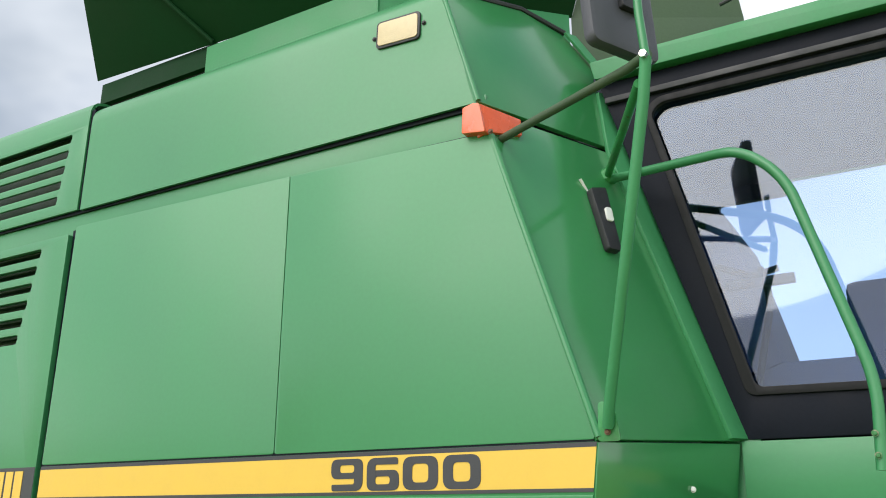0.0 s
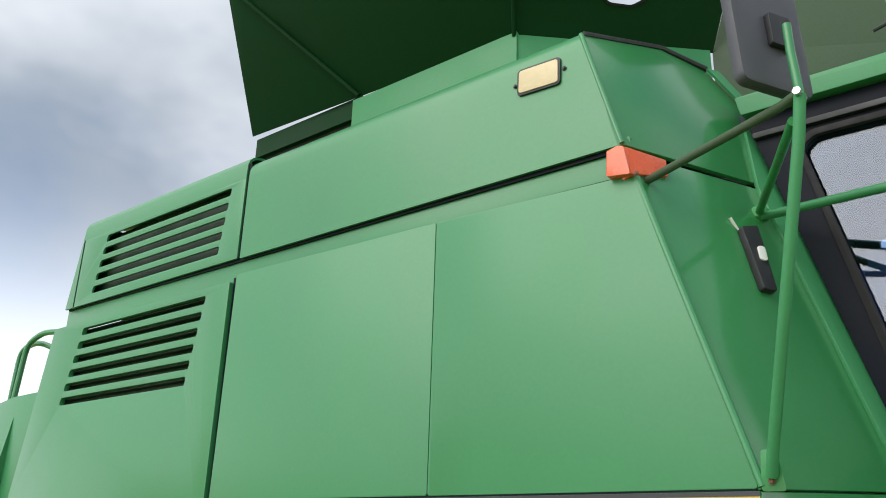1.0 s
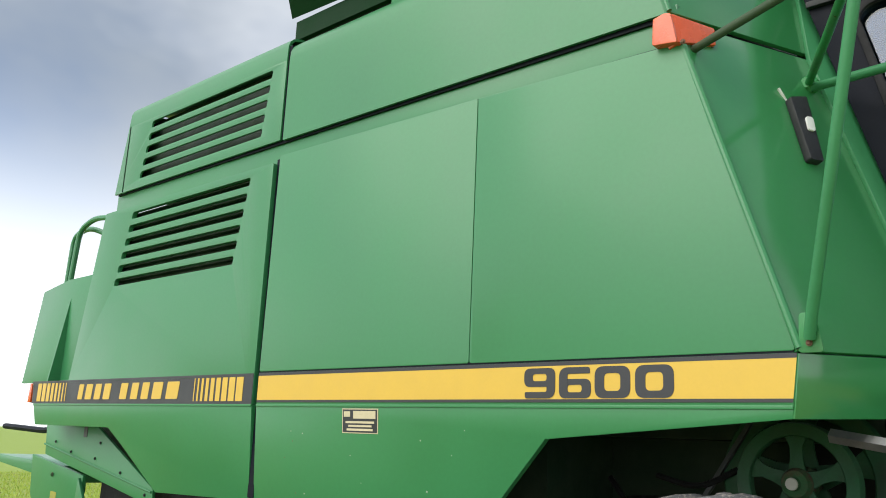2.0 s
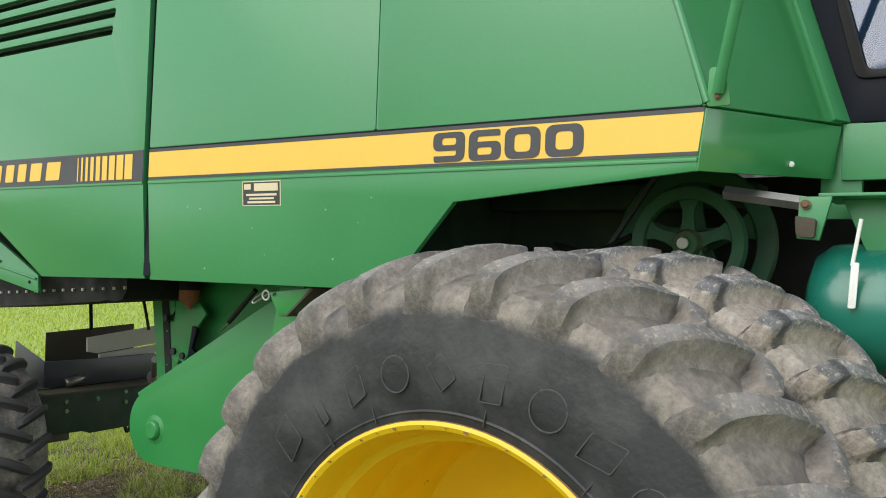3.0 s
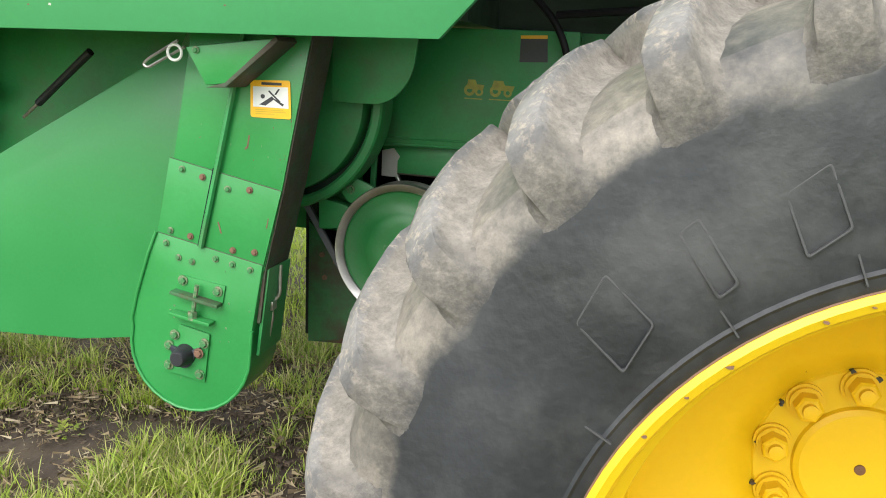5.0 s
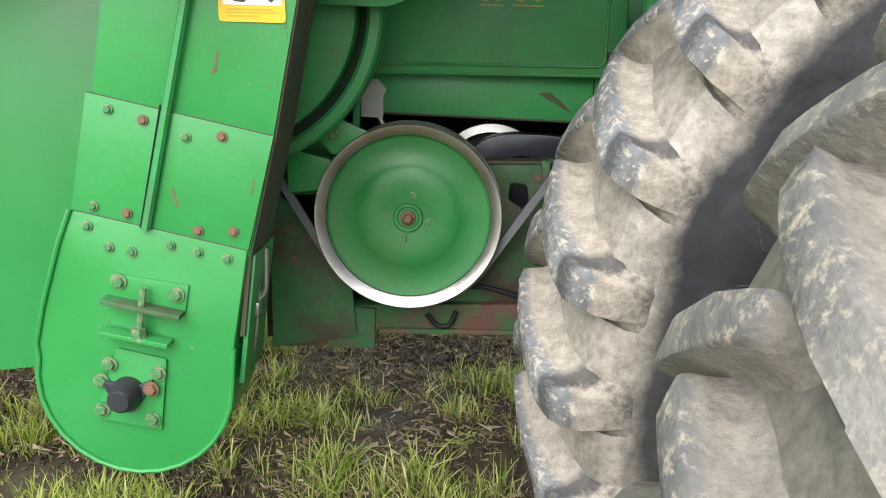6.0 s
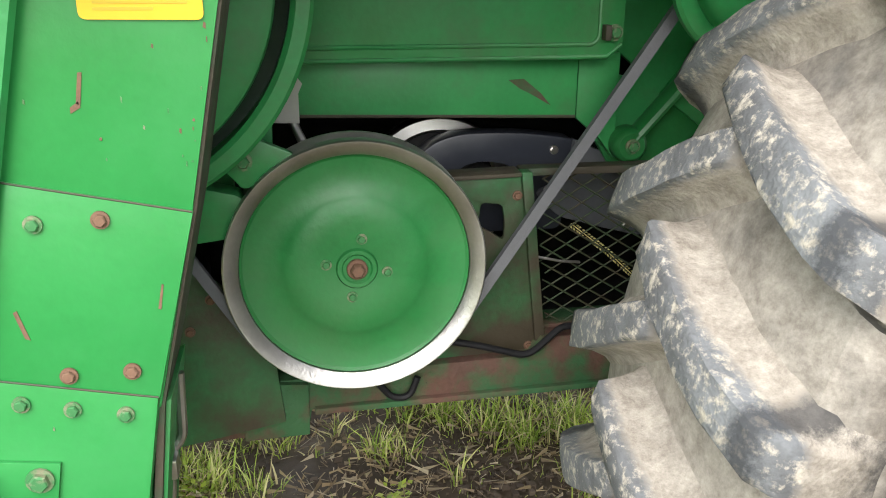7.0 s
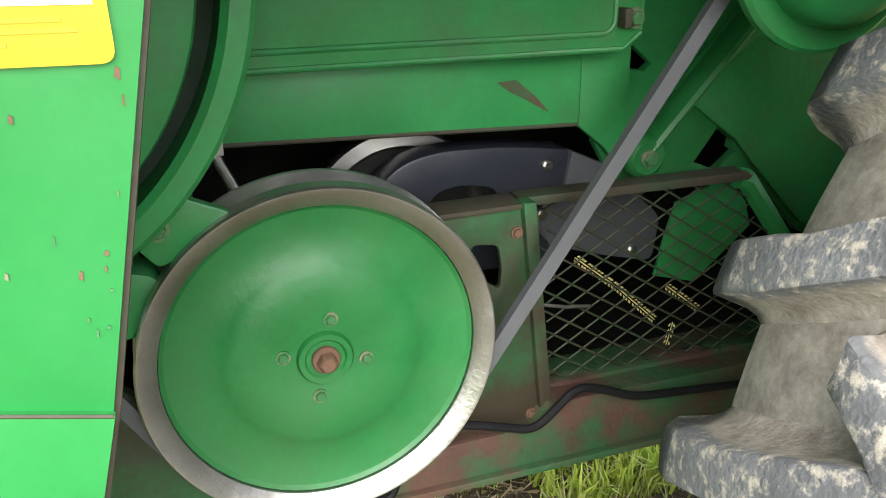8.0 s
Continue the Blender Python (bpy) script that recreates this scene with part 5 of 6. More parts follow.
part("spring_wire", tube(bend([(0.70, 0.12, 1.57), (0.60, 0.14, 1.52), (0.585, 0.14, 1.505), (0.60, 0.14, 1.498), (0.72, 0.12, 1.555)], 0.012), 0.004, 6), steel_brown, combine)

for pts in ([(0.848, 1.300), (0.853, 1.330), (0.857, 1.330), (0.852, 1.298)], [(0.842, 1.290), (0.852, 1.296), (0.850, 1.302), (0.842, 1.296)], [(0.905, 1.080), (0.911, 1.108), (0.913, 1.107), (0.908, 1.079)], [(0.760, 1.085), (0.768, 1.055), (0.773, 1.053), (0.764, 1.087)]):
    part("rust_mark", plate(pts, 0.0008, at=EP - 0.0032 if pts[0][1] < 1.15 else EP + 0.0018, bevel=0), bolt_rust, elev)
part("rust_edge", tube([(0.619, EP - 0.0015, 1.2555), (0.949, EP - 0.0015, 1.1855)], 0.0013, 5), grime, elev)
part("rust_edge", tube([(0.574, EP - 0.0035, 1.0425), (0.895, EP - 0.0035, 0.9745)], 0.0012, 5), grime, elev)

rng = random.Random(11)
for i in range(30):
    f, g = rng.uniform(0, 1), 0.004 + rng.random() ** 2 * 0.06
    x, z = 0.950 + 0.076 * f - g, 1.20 + 0.38 * f
    if i % 3 == 0:
        x, z = rng.uniform(0.66, 0.93), rng.uniform(1.20, 1.36)
    w, h = rng.uniform(0.0006, 0.0016), rng.uniform(0.0008, 0.0036)
    part("scuff", plate([(x - w, z - h * 0.4), (x + w * 0.7, z - h), (x + w, z + h * 0.6), (x - w * 0.3, z + h)], 0.0008, at=EP + 0.0018, bevel=0), bolt_rust if i % 2 else bolt_steel, elev)
for i in range(16):
    x, z = rng.uniform(0.60, 0.86), rng.uniform(0.60, 0.96)
    w, h = rng.uniform(0.001, 0.004), rng.uniform(0.001, 0.004)
    part("scuff", plate([(x - w, z - h * 0.4), (x + w * 0.7, z - h), (x + w, z + h * 0.6), (x - w * 0.3, z + h)], 0.0008, at=EP - 0.0050, bevel=0), bolt_steel, boot_part)

# warning label
warn = part("warning_label", plate(rounded([(0.861, 1.380), (0.977, 1.379), (0.974, 1.480), (0.861, 1.477)], 0.008), 0.001, at=EP - 0.001, bevel=0), label_yellow, elev, "yellow and white warning label")
part("panel", plate([(0.869, 1.408), (0.970, 1.407), (0.968, 1.462), (0.869, 1.461)], 0.001, at=EP - 0.002, bevel=0), white_label, warn)
for pts in ([(0.887, 1.414), (0.905, 1.412), (0.930, 1.430), (0.923, 1.437)], [(0.920, 1.436), (0.930, 1.427), (0.953, 1.412), (0.958, 1.417)], circle(0.897, 1.436, 0.006, 12), [(0.912, 1.450), (0.916, 1.452), (0.948, 1.424), (0.944, 1.421)], [(0.930, 1.442), (0.935, 1.441), (0.946, 1.456), (0.941, 1.457)]):
    part("pictogram", plate(pts, 0.001, at=EP - 0.003, bevel=0), decal_black, warn)
part("print_bar", plate([(0.893, 1.466), (0.950, 1.466), (0.950, 1.473), (0.893, 1.473)], 0.001, at=EP - 0.002, bevel=0), decal_black, warn)
for u0, u1, v in ((0.875, 0.955, 1.401), (0.875, 0.962, 1.396), (0.875, 0.930, 1.390)):
    part("print_bar", plate([(u0, v - 0.0014), (u1, v - 0.0014), (u1, v + 0.0012), (u0, v + 0.0012)], 0.001, at=EP - 0.002, bevel=0), label_text, warn)

# ---- large side guard plate ----
guard_outline = [(0.52, 1.56), (-0.585, 0.945)]
guard_outline += [(-0.445 + 0.20 * math.cos(radians(a)), 0.775 + 0.20 * math.sin(radians(a))) for a in range(130, 255, 12)]
guard_outline += [(-0.40, 0.578), (0.13, 0.598), (0.40, 0.636), (0.80, 0.685), (0.80, 1.56)]
guard = part("side_guard", plate(guard_outline, 0.03, at=0.435, bevel=0.006), paint_lower, combine, "smooth bright green side guard plate")
part("boss", lathe([(0, -0.030), (0.040, -0.030), (0.050, -0.022), (0.055, -0.008), (0.078, 0.0), (0.08, 0.004)], 40, m=at(-0.425, 0.435, 0.765)), paint_lower, guard, "round pressed boss")

# ---- inner frame, brackets and lines ahead of the guard ----
wall = part("inner_wall", block(-0.80, 0.95, 0.86, 0.90, 0.95, 1.72, 0.003), paint_grimy, combine, "dusty green inner wall")
part("post", plate([(-0.985, 1.60), (-0.770, 1.60), (-0.640, 0.70), (-0.840, 0.70)], 0.04, at=0.79, bevel=0.004), paint_grimy, combine, "green upright of the frame")
part("post_flange", plate([(-0.885, 1.60), (-0.82, 1.60), (-0.715, 0.72), (-0.765, 0.72)], 0.004, at=0.784, bevel=0), dark_void, combine, "dark slot down the upright")
part("bracket", plate([(-0.70, 1.46), (-0.60, 1.424), (-0.504, 1.440), (-0.434, 1.374), (-0.500, 1.300), (-0.530, 1.19), (-0.62, 1.08), (-0.72, 1.12)], 0.02, at=0.76, bevel=0.003), paint_grimy, wall)
part("bracket", plate([(-0.520, 1.300), (-0.480, 1.285), (-0.520, 1.17), (-0.430, 1.12), (-0.440, 1.08), (-0.550, 1.13)], 0.025, at=0.735, bevel=0.002), black_paint, wall)
part("sediment_bowl", lathe([(0, -0.055), (0.018, -0.055), (0.022, -0.035), (0.045, -0.022), (0.060, 0.0), (0.060, 0.05), (0, 0.05)], 24, m=at(-0.535, 0.72, 1.455) @ Matrix.Rotation(radians(90), 4, "X")), rust_bowl, wall, "rusty brown filter bowl")
part("filter_head", lathe([(0, 0.05), (0.056, 0.05), (0.060, 0.06), (0.060, 0.20), (0, 0.20)], 24, m=at(-0.535, 0.72, 1.455) @ Matrix.Rotation(radians(90), 4, "X")), dark_void, wall)
for x, z in ((-0.778, 1.329), (-0.70, 1.14), (-0.62, 1.12)):
    part("cable_end", lathe([(0, -0.03), (0.02, -0.03), (0.02, 0.02), (0, 0.02)], 10, m=at(x, 0.775, z)), black_plastic, wall)
bolts([(-0.80, 1.25), (-0.79, 1.05), (-0.74, 1.40), (-0.70, 1.07)], 0.788, wall, bolt_steel)
part("cable", tube(bend([(-0.62, 0.84, 1.66), (-0.50, 0.83, 1.55), (-0.47, 0.83, 1.60), (-0.44, 0.83, 1.66)], 0.03), 0.005, 6), hose_rubber, wall)
part("cable", tube(bend([(-0.75, 0.78, 1.66), (-0.70, 0.78, 1.40), (-0.76, 0.77, 1.32)], 0.05), 0.007, 6), hose_rubber, wall)
part("gas_spring", tube([(-0.28, 0.74, 1.29), (-0.20, 0.72, 1.345)], 0.006, 8), steel, wall)
part("gas_spring_body", tube([(-0.20, 0.72, 1.345), (0.06, 0.66, 1.53)], 0.014, 10), black_plastic, wall)
part("hanging_hose", tube(bend([(-0.955, 0.72, 1.60), (-0.965, 0.72, 1.46), (-0.93, 0.72, 1.38), (-0.915, 0.74, 1.25)], 0.08), 0.009, 8), hose_rubber, combine)

# ---- drive pulley and belt ----
PX, PY, PZ = 1.156, 0.673, 0.936
pulley = part("pulley", lathe([(0, 0.020), (0.05, 0.015), (0.080, 0.012), (0.112, 0.014), (0.124, 0.020), (0.136, 0.026), (0.170, 0.028), (0.192, 0.024), (0.1975, 0.020), (0.1985, 0.05), (0, 0.055)], 96), paint_pulley, combine, "green dished belt pulley with a polished steel rim", at(PX, PY, PZ), sharp=25)
part("rim", lathe([(0.1985, 0.028), (0.1985, 0.015), (0.2015, 0.0125), (0.2195, 0.0015), (0.2225, 0.001), (0.2250, 0.005), (0.2240, 0.030), (0.205, 0.050), (0.205, 0.056), (0.2250, 0.074), (0.2250, 0.082), (0.1985, 0.082), (0.1985, 0.05)], 128), steel_brown, pulley, "polished brown steel rim", sharp=25)
part("hub_ring", lathe([(0.0, 0.012), (0.024, 0.012), (0.027, 0.0085), (0.0335, 0.0085), (0.036, 0.013), (0.036, 0.02)], 36), paint_pulley, pulley)
part("hub_washer", lathe([(0, 0.004), (0.0165, 0.004), (0.018, 0.006), (0.018, 0.014), (0, 0.014)], 28), bolt_rust, pulley)
part("hub_bolt", lathe([(0, -0.010), (0.009, -0.010), (0.0115, -0.008), (0.0130, -0.004), (0.0130, 0.008), (0, 0.008)], 6), bolt_rust, pulley, "rusty centre bolt")
for a in (80, 170, 260, 350):
    ob = new("bolt", BOLT)
    ob.parent = pulley
    if not BOLT.materials:
        BOLT.materials.append(bolt_steel)
    ob.matrix_basis = at(0.053 * math.cos(radians(a)), 0.014, 0.053 * math.sin(radians(a))) @ Matrix.Rotation(radians(a), 4, "Y")


def belt(path, w, h, name, label):
    """A flat-sided V belt along a path in the plane of its pulleys."""
    bm = bmesh.new()
    pts = [Vector(p) for p in path]
    rings = []
    for i, p in enumerate(pts):
        d = (pts[min(i + 1, len(pts) - 1)] - pts[max(i - 1, 0)]).normalized()
        s = Vector((-d.z, 0, d.x))
        rings.append([bm.verts.new(p + s * a + Vector((0, b, 0))) for a, b in ((-h, -w * 0.6), (h, -w), (h, w), (-h, w * 0.6))])
    for a, b in zip(rings, rings[1:]):
        for k in range(4):
            bm.faces.new((a[k], a[(k + 1) % 4], b[(k + 1) % 4], b[k]))
    bm.faces.new(rings[0][::-1])
    bm.faces.new(rings[-1])
    return part(name, bm, belt_rubber, combine, label)


BY = PY + 0.046
loop = [(2.30, BY, 2.230), (1.70, BY, 1.340)]
loop += [(PX + 0.226 * math.cos(radians(a)), BY, PZ + 0.226 * math.sin(radians(a))) for a in range(-34, -150, -5)]
loop += [(0.868, BY, 0.974), (0.60, BY, 1.42)]
belt(loop, 0.012, 0.009, "drive_belt", "grey rubber V-belt round the pulley")

# ---- machinery behind the pulley ----
HY = 0.84
house = part("fan_housing", plate(rounded([(1.02, 1.264), (1.642, 1.266), (1.672, 1.290), (1.672, 1.655), (1.02, 1.655)], [0, 0.012, 0.012, 0, 0], 4), 0.05, at=HY, bevel=0.006), paint_grimy, combine, "green pressed-steel housing")
part("pressed_line", tube(bend([(1.03, HY, 1.2905), (1.612, HY, 1.2920), (1.624, HY, 1.304), (1.624, HY, 1.65)], 0.012), 0.0045, 8), paint_grimy, house, "raised bead along the panel")
part("panel_lip", tube([(1.03, HY + 0.001, 1.2675), (1.640, HY + 0.001, 1.2700), (1.668, HY + 0.001, 1.292)], 0.0045, 8), paint_grimy, house)
part("housing_lower", plate([(1.02, 1.162), (1.608, 1.147), (1.608, 1.270), (1.02, 1.270)], 0.025, at=0.900, bevel=0.003), paint_grimy, house, "lower housing skirt with a rust patch")
part("skirt_hem", tube([(1.075, 0.901, 1.1625), (1.606, 0.901, 1.1495)], 0.0035, 6), grime, house)
part("end_panel", plate([(1.611, 1.270), (1.695, 1.270), (1.695, 1.06), (1.66, 1.105), (1.611, 1.145)], 0.02, at=0.906, bevel=0.002), paint_grimy, house)
part("rust_patch", plate([(1.470, 1.222), (1.500, 1.224), (1.535, 1.196), (1.556, 1.172), (1.520, 1.192), (1.492, 1.206)], 0.001, at=0.8990, bevel=0), rusty, house)
part("bare_patch", plate([(1.018, 1.152), (1.074, 1.150), (1.074, 1.205), (1.082, 1.222), (1.060, 1.250), (1.018, 1.240)], 0.002, at=0.8975, bevel=0), white_board, house, "bare grey metal patch")
part("latch", block(1.628, 1.640, HY - 0.022, HY + 0.002, 1.300, 1.328, 0.003), grime, house)
bolts([(1.649, 1.314)], HY - 0.012, house, bolt_steel, BOLT_BIG)
part("latch_shank", lathe([(0, -0.014), (0.007, -0.014), (0.007, 0.02), (0, 0.02)], 12, m=at(1.649, HY - 0.004, 1.314)), bolt_steel, house)
# gold line drawings of machines on the housing
for x0, x1 in ((1.308, 1.377), (1.388, 1.476)):
    w = x1 - x0
    for f, r in ((0.28, 0.30), (0.74, 0.22)):
        cx, cz = x0 + f * w, 1.444 + r * 0.055
        part("gold_mark", plate(circle(cx, cz, r * 0.062, 20), 0.001, [circle(cx, cz, r * 0.030, 14)], at=HY - 0.0012, bevel=0), gold_print, house)
    part("gold_mark", plate([(x0 + 0.12 * w, 1.464), (x0 + 0.92 * w, 1.462), (x0 + 0.98 * w, 1.478), (x0 + 0.62 * w, 1.480), (x0 + 0.55 * w, 1.494), (x0 + 0.20 * w, 1.494)], 0.001, at=HY - 0.0016, bevel=0), gold_print, house)
    part("gold_mark", plate([(x0 + 0.05 * w, 1.432), (x1 - 0.10 * w, 1.431), (x1 - 0.10 * w, 1.4345), (x0 + 0.05 * w, 1.4355)], 0.001, at=HY - 0.0012, bevel=0), gold_print, house)
part("label", plate([(1.485, 1.555), (1.575, 1.558), (1.570, 1.641), (1.485, 1.638)], 0.001, at=HY - 0.0010, bevel=0), decal_black, house)
part("label_edge", plate([(1.485, 1.628), (1.570, 1.630), (1.570, 1.641), (1.485, 1.638)], 0.001, at=HY - 0.0020, bevel=0), label_yellow, house)
# near-black sheets that give the cavity its shade by colour
part("cavity_back", block(0.78, 2.60, 1.62, 1.66, 0.42, 1.32, 0.0), dark_void, combine, "near-black back of the machine cavity, shade put into its colour")
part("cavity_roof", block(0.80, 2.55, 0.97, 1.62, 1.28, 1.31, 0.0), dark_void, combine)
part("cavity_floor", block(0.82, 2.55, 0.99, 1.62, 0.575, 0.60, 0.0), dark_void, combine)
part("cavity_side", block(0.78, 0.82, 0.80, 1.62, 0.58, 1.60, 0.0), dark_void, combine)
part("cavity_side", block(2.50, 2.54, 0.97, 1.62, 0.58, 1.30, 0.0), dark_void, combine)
inner_pulley = part("inner_pulley", lathe([(0.128, 0.004), (0.134, -0.002), (0.156, 0.0), (0.160, 0.006), (0.150, 0.022), (0.160, 0.038), (0.160, 0.044), (0.128, 0.044)], 72, closed=True), steel, combine, "dark steel pulley behind the belt", at(1.360, 1.04, 0.970))
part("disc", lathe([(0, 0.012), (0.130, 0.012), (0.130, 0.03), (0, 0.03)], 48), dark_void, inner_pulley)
shield = part("belt_shield", plate(rounded([(1.285, 0.90), (1.292, 1.050), (1.335, 1.094), (1.400, 1.110), (1.520, 1.108), (1.626, 1.093), (1.610, 0.90)], [0.02, 0.03, 0.04, 0.05, 0.05, 0.006, 0.02]), 0.06, [rounded([(1.375, 1.000), (1.392, 1.042), (1.440, 1.052), (1.500, 1.040), (1.500, 1.000)], 0.02)], at=0.96, bevel=0.008), dark_shield, combine, "dark blue-grey belt shield")
part("shield_lobe", plate(rounded([(1.628, 1.092), (1.722, 1.050), (1.748, 1.010), (1.806, 0.960), (1.796, 0.876), (1.700, 0.900), (1.600, 0.930), (1.545, 0.985), (1.612, 1.010)], [0.004, 0.015, 0.01, 0.02, 0.02, 0.01, 0.02, 0.02, 0.004]), 0.03, at=0.952, bevel=0.004), shield_grey, shield, "grey lower lobe of the belt shield")
bolts([(1.586, 1.071)], 0.958, shield, steel)
bolts([(1.752, 0.905), (1.575, 0.990)], 0.950, shield, steel)
part("rod", tube([(1.052, 0.95, 1.165), (1.125, 0.95, 1.000)], 0.009, 12), steel, combine, "bright steel rod")
part("strut", plate([(1.013, 1.25), (1.028, 1.25), (1.022, 1.05), (1.004, 1.06)], 0.02, at=0.80, bevel=0.002), paint_grimy, combine, "thin green strut")
lug = part("lug", plate(rounded([(0.895, 1.158), (0.950, 1.186), (1.062, 1.137), (1.032, 1.104), (0.976, 1.080), (0.945, 1.118)], 0.010), 0.018, at=0.690, bevel=0.003), paint_grimy, combine, "green pulley bracket")
bolts([(0.978, 1.128)], 0.688, lug, bolt_steel, BOLT_BIG)
part("lug", plate(rounded([(0.865, 0.985), (0.865, 1.094), (0.970, 1.068), (0.990, 1.030), (0.945, 0.995)], 0.012), 0.06, at=0.70, bevel=0.003), paint_grimy, combine, "green pulley bracket")
part("lower_plate", plate([(0.80, 0.995), (0.94, 0.86), (1.00, 0.80), (1.02, 0.60), (0.80, 0.56)], 0.02, at=0.775, bevel=0.002), paint_dirty, combine, "grimy green lower plate")
bolts([(0.85, 0.88), (0.90, 0.86), (0.86, 0.80)], 0.773, combine, bolt_rust)
base_plate = part("base_plate", plate([(1.16, 0.665), (1.524, 0.682), (1.480, 1.056), (1.22, 1.050)], 0.012, [rounded([(1.400, 0.958), (1.404, 1.003), (1.446, 0.998), (1.452, 0.962), (1.450, 0.926), (1.424, 0.944)], 0.010)], at=0.825, bevel=0.002), paint_dirty, combine, "rust-stained green base plate with an oblong hole")
part("base_edge", plate([(1.22, 1.046), (1.482, 1.052), (1.482, 1.060), (1.22, 1.055)], 0.06, at=0.818, bevel=0.002), grime, base_plate)
bolts([(1.474, 1.015), (1.508, 0.700)], 0.823, base_plate, bolt_rust)
sill = part("base_beam", plate([(0.79, 0.552), (1.062, 0.560), (1.070, 0.606), (2.35, 0.625), (2.35, 0.735), (1.53, 0.726), (1.50, 0.690), (1.068, 0.676), (0.79, 0.668)], 0.14, at=0.800, bevel=0.006), rusty, combine, "rust-blotched green base beam")
part("base_strap", plate([(0.940, 0.556), (1.064, 0.560), (1.066, 0.668), (0.944, 0.678)], 0.03, at=0.788, bevel=0.003), rusty, sill)
part("beam_lip", plate([(1.075, 0.602), (2.35, 0.622), (2.35, 0.634), (1.075, 0.615)], 0.03, at=0.786, bevel=0.003), rusty, sill)

# guard of expanded metal
cage = part("mesh_guard", plate([(1.479, 1.062), (1.499, 1.062), (1.541, 0.700), (1.521, 0.700)], 0.030, at=0.812, bevel=0.002), paint_dirty, combine, "expanded-metal guard in a grimy green channel")
part("top_rail", plate([(1.485, 1.047), (1.890, 1.047), (1.900, 1.054), (1.888, 1.062), (1.485, 1.062)], 0.040, at=0.840, bevel=0.003), grime, cage)
part("side_rail", tube(bend([(1.880, 0.858, 1.048), (1.900, 0.858, 1.044), (1.990, 0.858, 0.930), (2.120, 0.858, 0.770)], 0.02), 0.018, 8), paint_grimy, cage)
part("bottom_rail", plate([(1.54, 0.722), (2.08, 0.732), (2.08, 0.742), (1.54, 0.733)], 0.03, at=0.845, bevel=0.002), rusty, cage)
MX, MZ = 0.055, 0.034
for fam in (1, -1):
    for i in range(-16, 30):
        seg = []
        for k in range(27):
            z = 0.730 + k * 0.0122
            x = 1.535 + i * MX + fam * (z - 0.730) * MX / MZ
            if 1.520 + (1.062 - z) * 0.055 < x < 1.900 + (1.044 - z) * 0.79 and z < 1.05:
                seg.append((x, 0.858 + 0.002 * fam, z))
        if len(seg) > 1:
            part("mesh_strand", tube([seg[0], seg[-1]], 0.0019, 4), mesh_green, cage)
part("cut_sheet", plate([(1.803, 0.999), (1.900, 1.035), (1.945, 0.985), (1.960, 0.940), (1.855, 0.847), (1.772, 0.870), (1.787, 0.941)], 0.006, at=0.905, bevel=0.001), paint_grimy, combine, "green sheet behind the guard")


def seed_head(a, b, count, seed):
    """A dry seed head: small husks in pairs along a thin stalk."""
    rng = random.Random(seed)
    a, b = Vector(a), Vector(b)
    bm = tube([a, b], 0.0012, 5)
    d = (b - a).normalized()
    side = d.cross(Vector((0, 1, 0))).normalized()
    for i in range(count):
        for s in (-1, 1):
            p = a + (b - a) * ((i + rng.random() * 0.4) / count) + side * (s * 0.0035)
            tip = p + d * 0.0085 + side * (s * 0.003)
            q = (tip - p).normalized().cross(Vector((0, 1, 0)))
            ring = [bm.verts.new((p + tip) / 2 + q * (0.0021 * math.cos(k * 1.571)) + Vector((0, 0.0021 * math.sin(k * 1.571), 0))) for k in range(4)]
            v0, v1 = bm.verts.new(p), bm.verts.new(tip)
            for k in range(4):
                bm.faces.new((ring[k], ring[(k + 1) % 4], v0))
                bm.faces.new((ring[(k + 1) % 4], ring[k], v1))
    return bm


for a, b, n in (((1.606, 0.885, 0.934), (1.690, 0.885, 0.868), 13), ((1.690, 0.885, 0.868), (1.768, 0.885, 0.796), 13), ((1.785, 0.885, 0.858), (1.854, 0.885, 0.804), 10), ((1.806, 0.885, 0.785), (1.797, 0.885, 0.742), 4)):
    part("dry_stalk", seed_head(a, b, n, 3), straw_bright, cage, "dry yellow seed head caught behind the guard")
part("twig", tube([(1.525, 0.842, 0.882), (1.57, 0.840, 0.872), (1.614, 0.842, 0.866)], 0.003, 6), steel_brown, cage, "dry straw caught in the guard")
part("hose", tube(bend([(1.20, 0.782, 0.690), (1.32, 0.782, 0.745), (1.40, 0.782, 0.726), (1.495, 0.782, 0.696), (1.532, 0.782, 0.728), (1.566, 0.782, 0.760), (1.616, 0.782, 0.746), (1.67, 0.782, 0.720), (1.88, 0.782, 0.703), (2.05, 0.782, 0.71)], 0.03), 0.007, 10), hose_rubber, combine, "black rubber hose along the beam")
part("hose_loop", tube(bend([(1.20, 0.782, 0.66), (1.225, 0.782, 0.628), (1.26, 0.782, 0.628), (1.275, 0.782, 0.67)], 0.02), 0.007, 8), hose_rubber, combine)

# plates, gaps and tensioner beside the inner wheel
part("wheel_side_wall", plate([(1.66, 1.655), (2.45, 1.655), (2.45, 0.75), (2.10, 0.90), (1.97, 1.035), (1.905, 1.030), (1.70, 1.040), (1.66, 1.105)], 0.02, [[(1.698, 1.224), (1.698, 1.256), (1.708, 1.265), (1.755, 1.228), (1.742, 1.217)], [(1.848, 1.058), (1.895, 1.112), (1.930, 1.088), (1.928, 1.072), (1.938, 1.067), (1.902, 1.036)]], at=0.940, bevel=0.002), paint_grimy, combine, "green wall by the wheel with two open gaps")
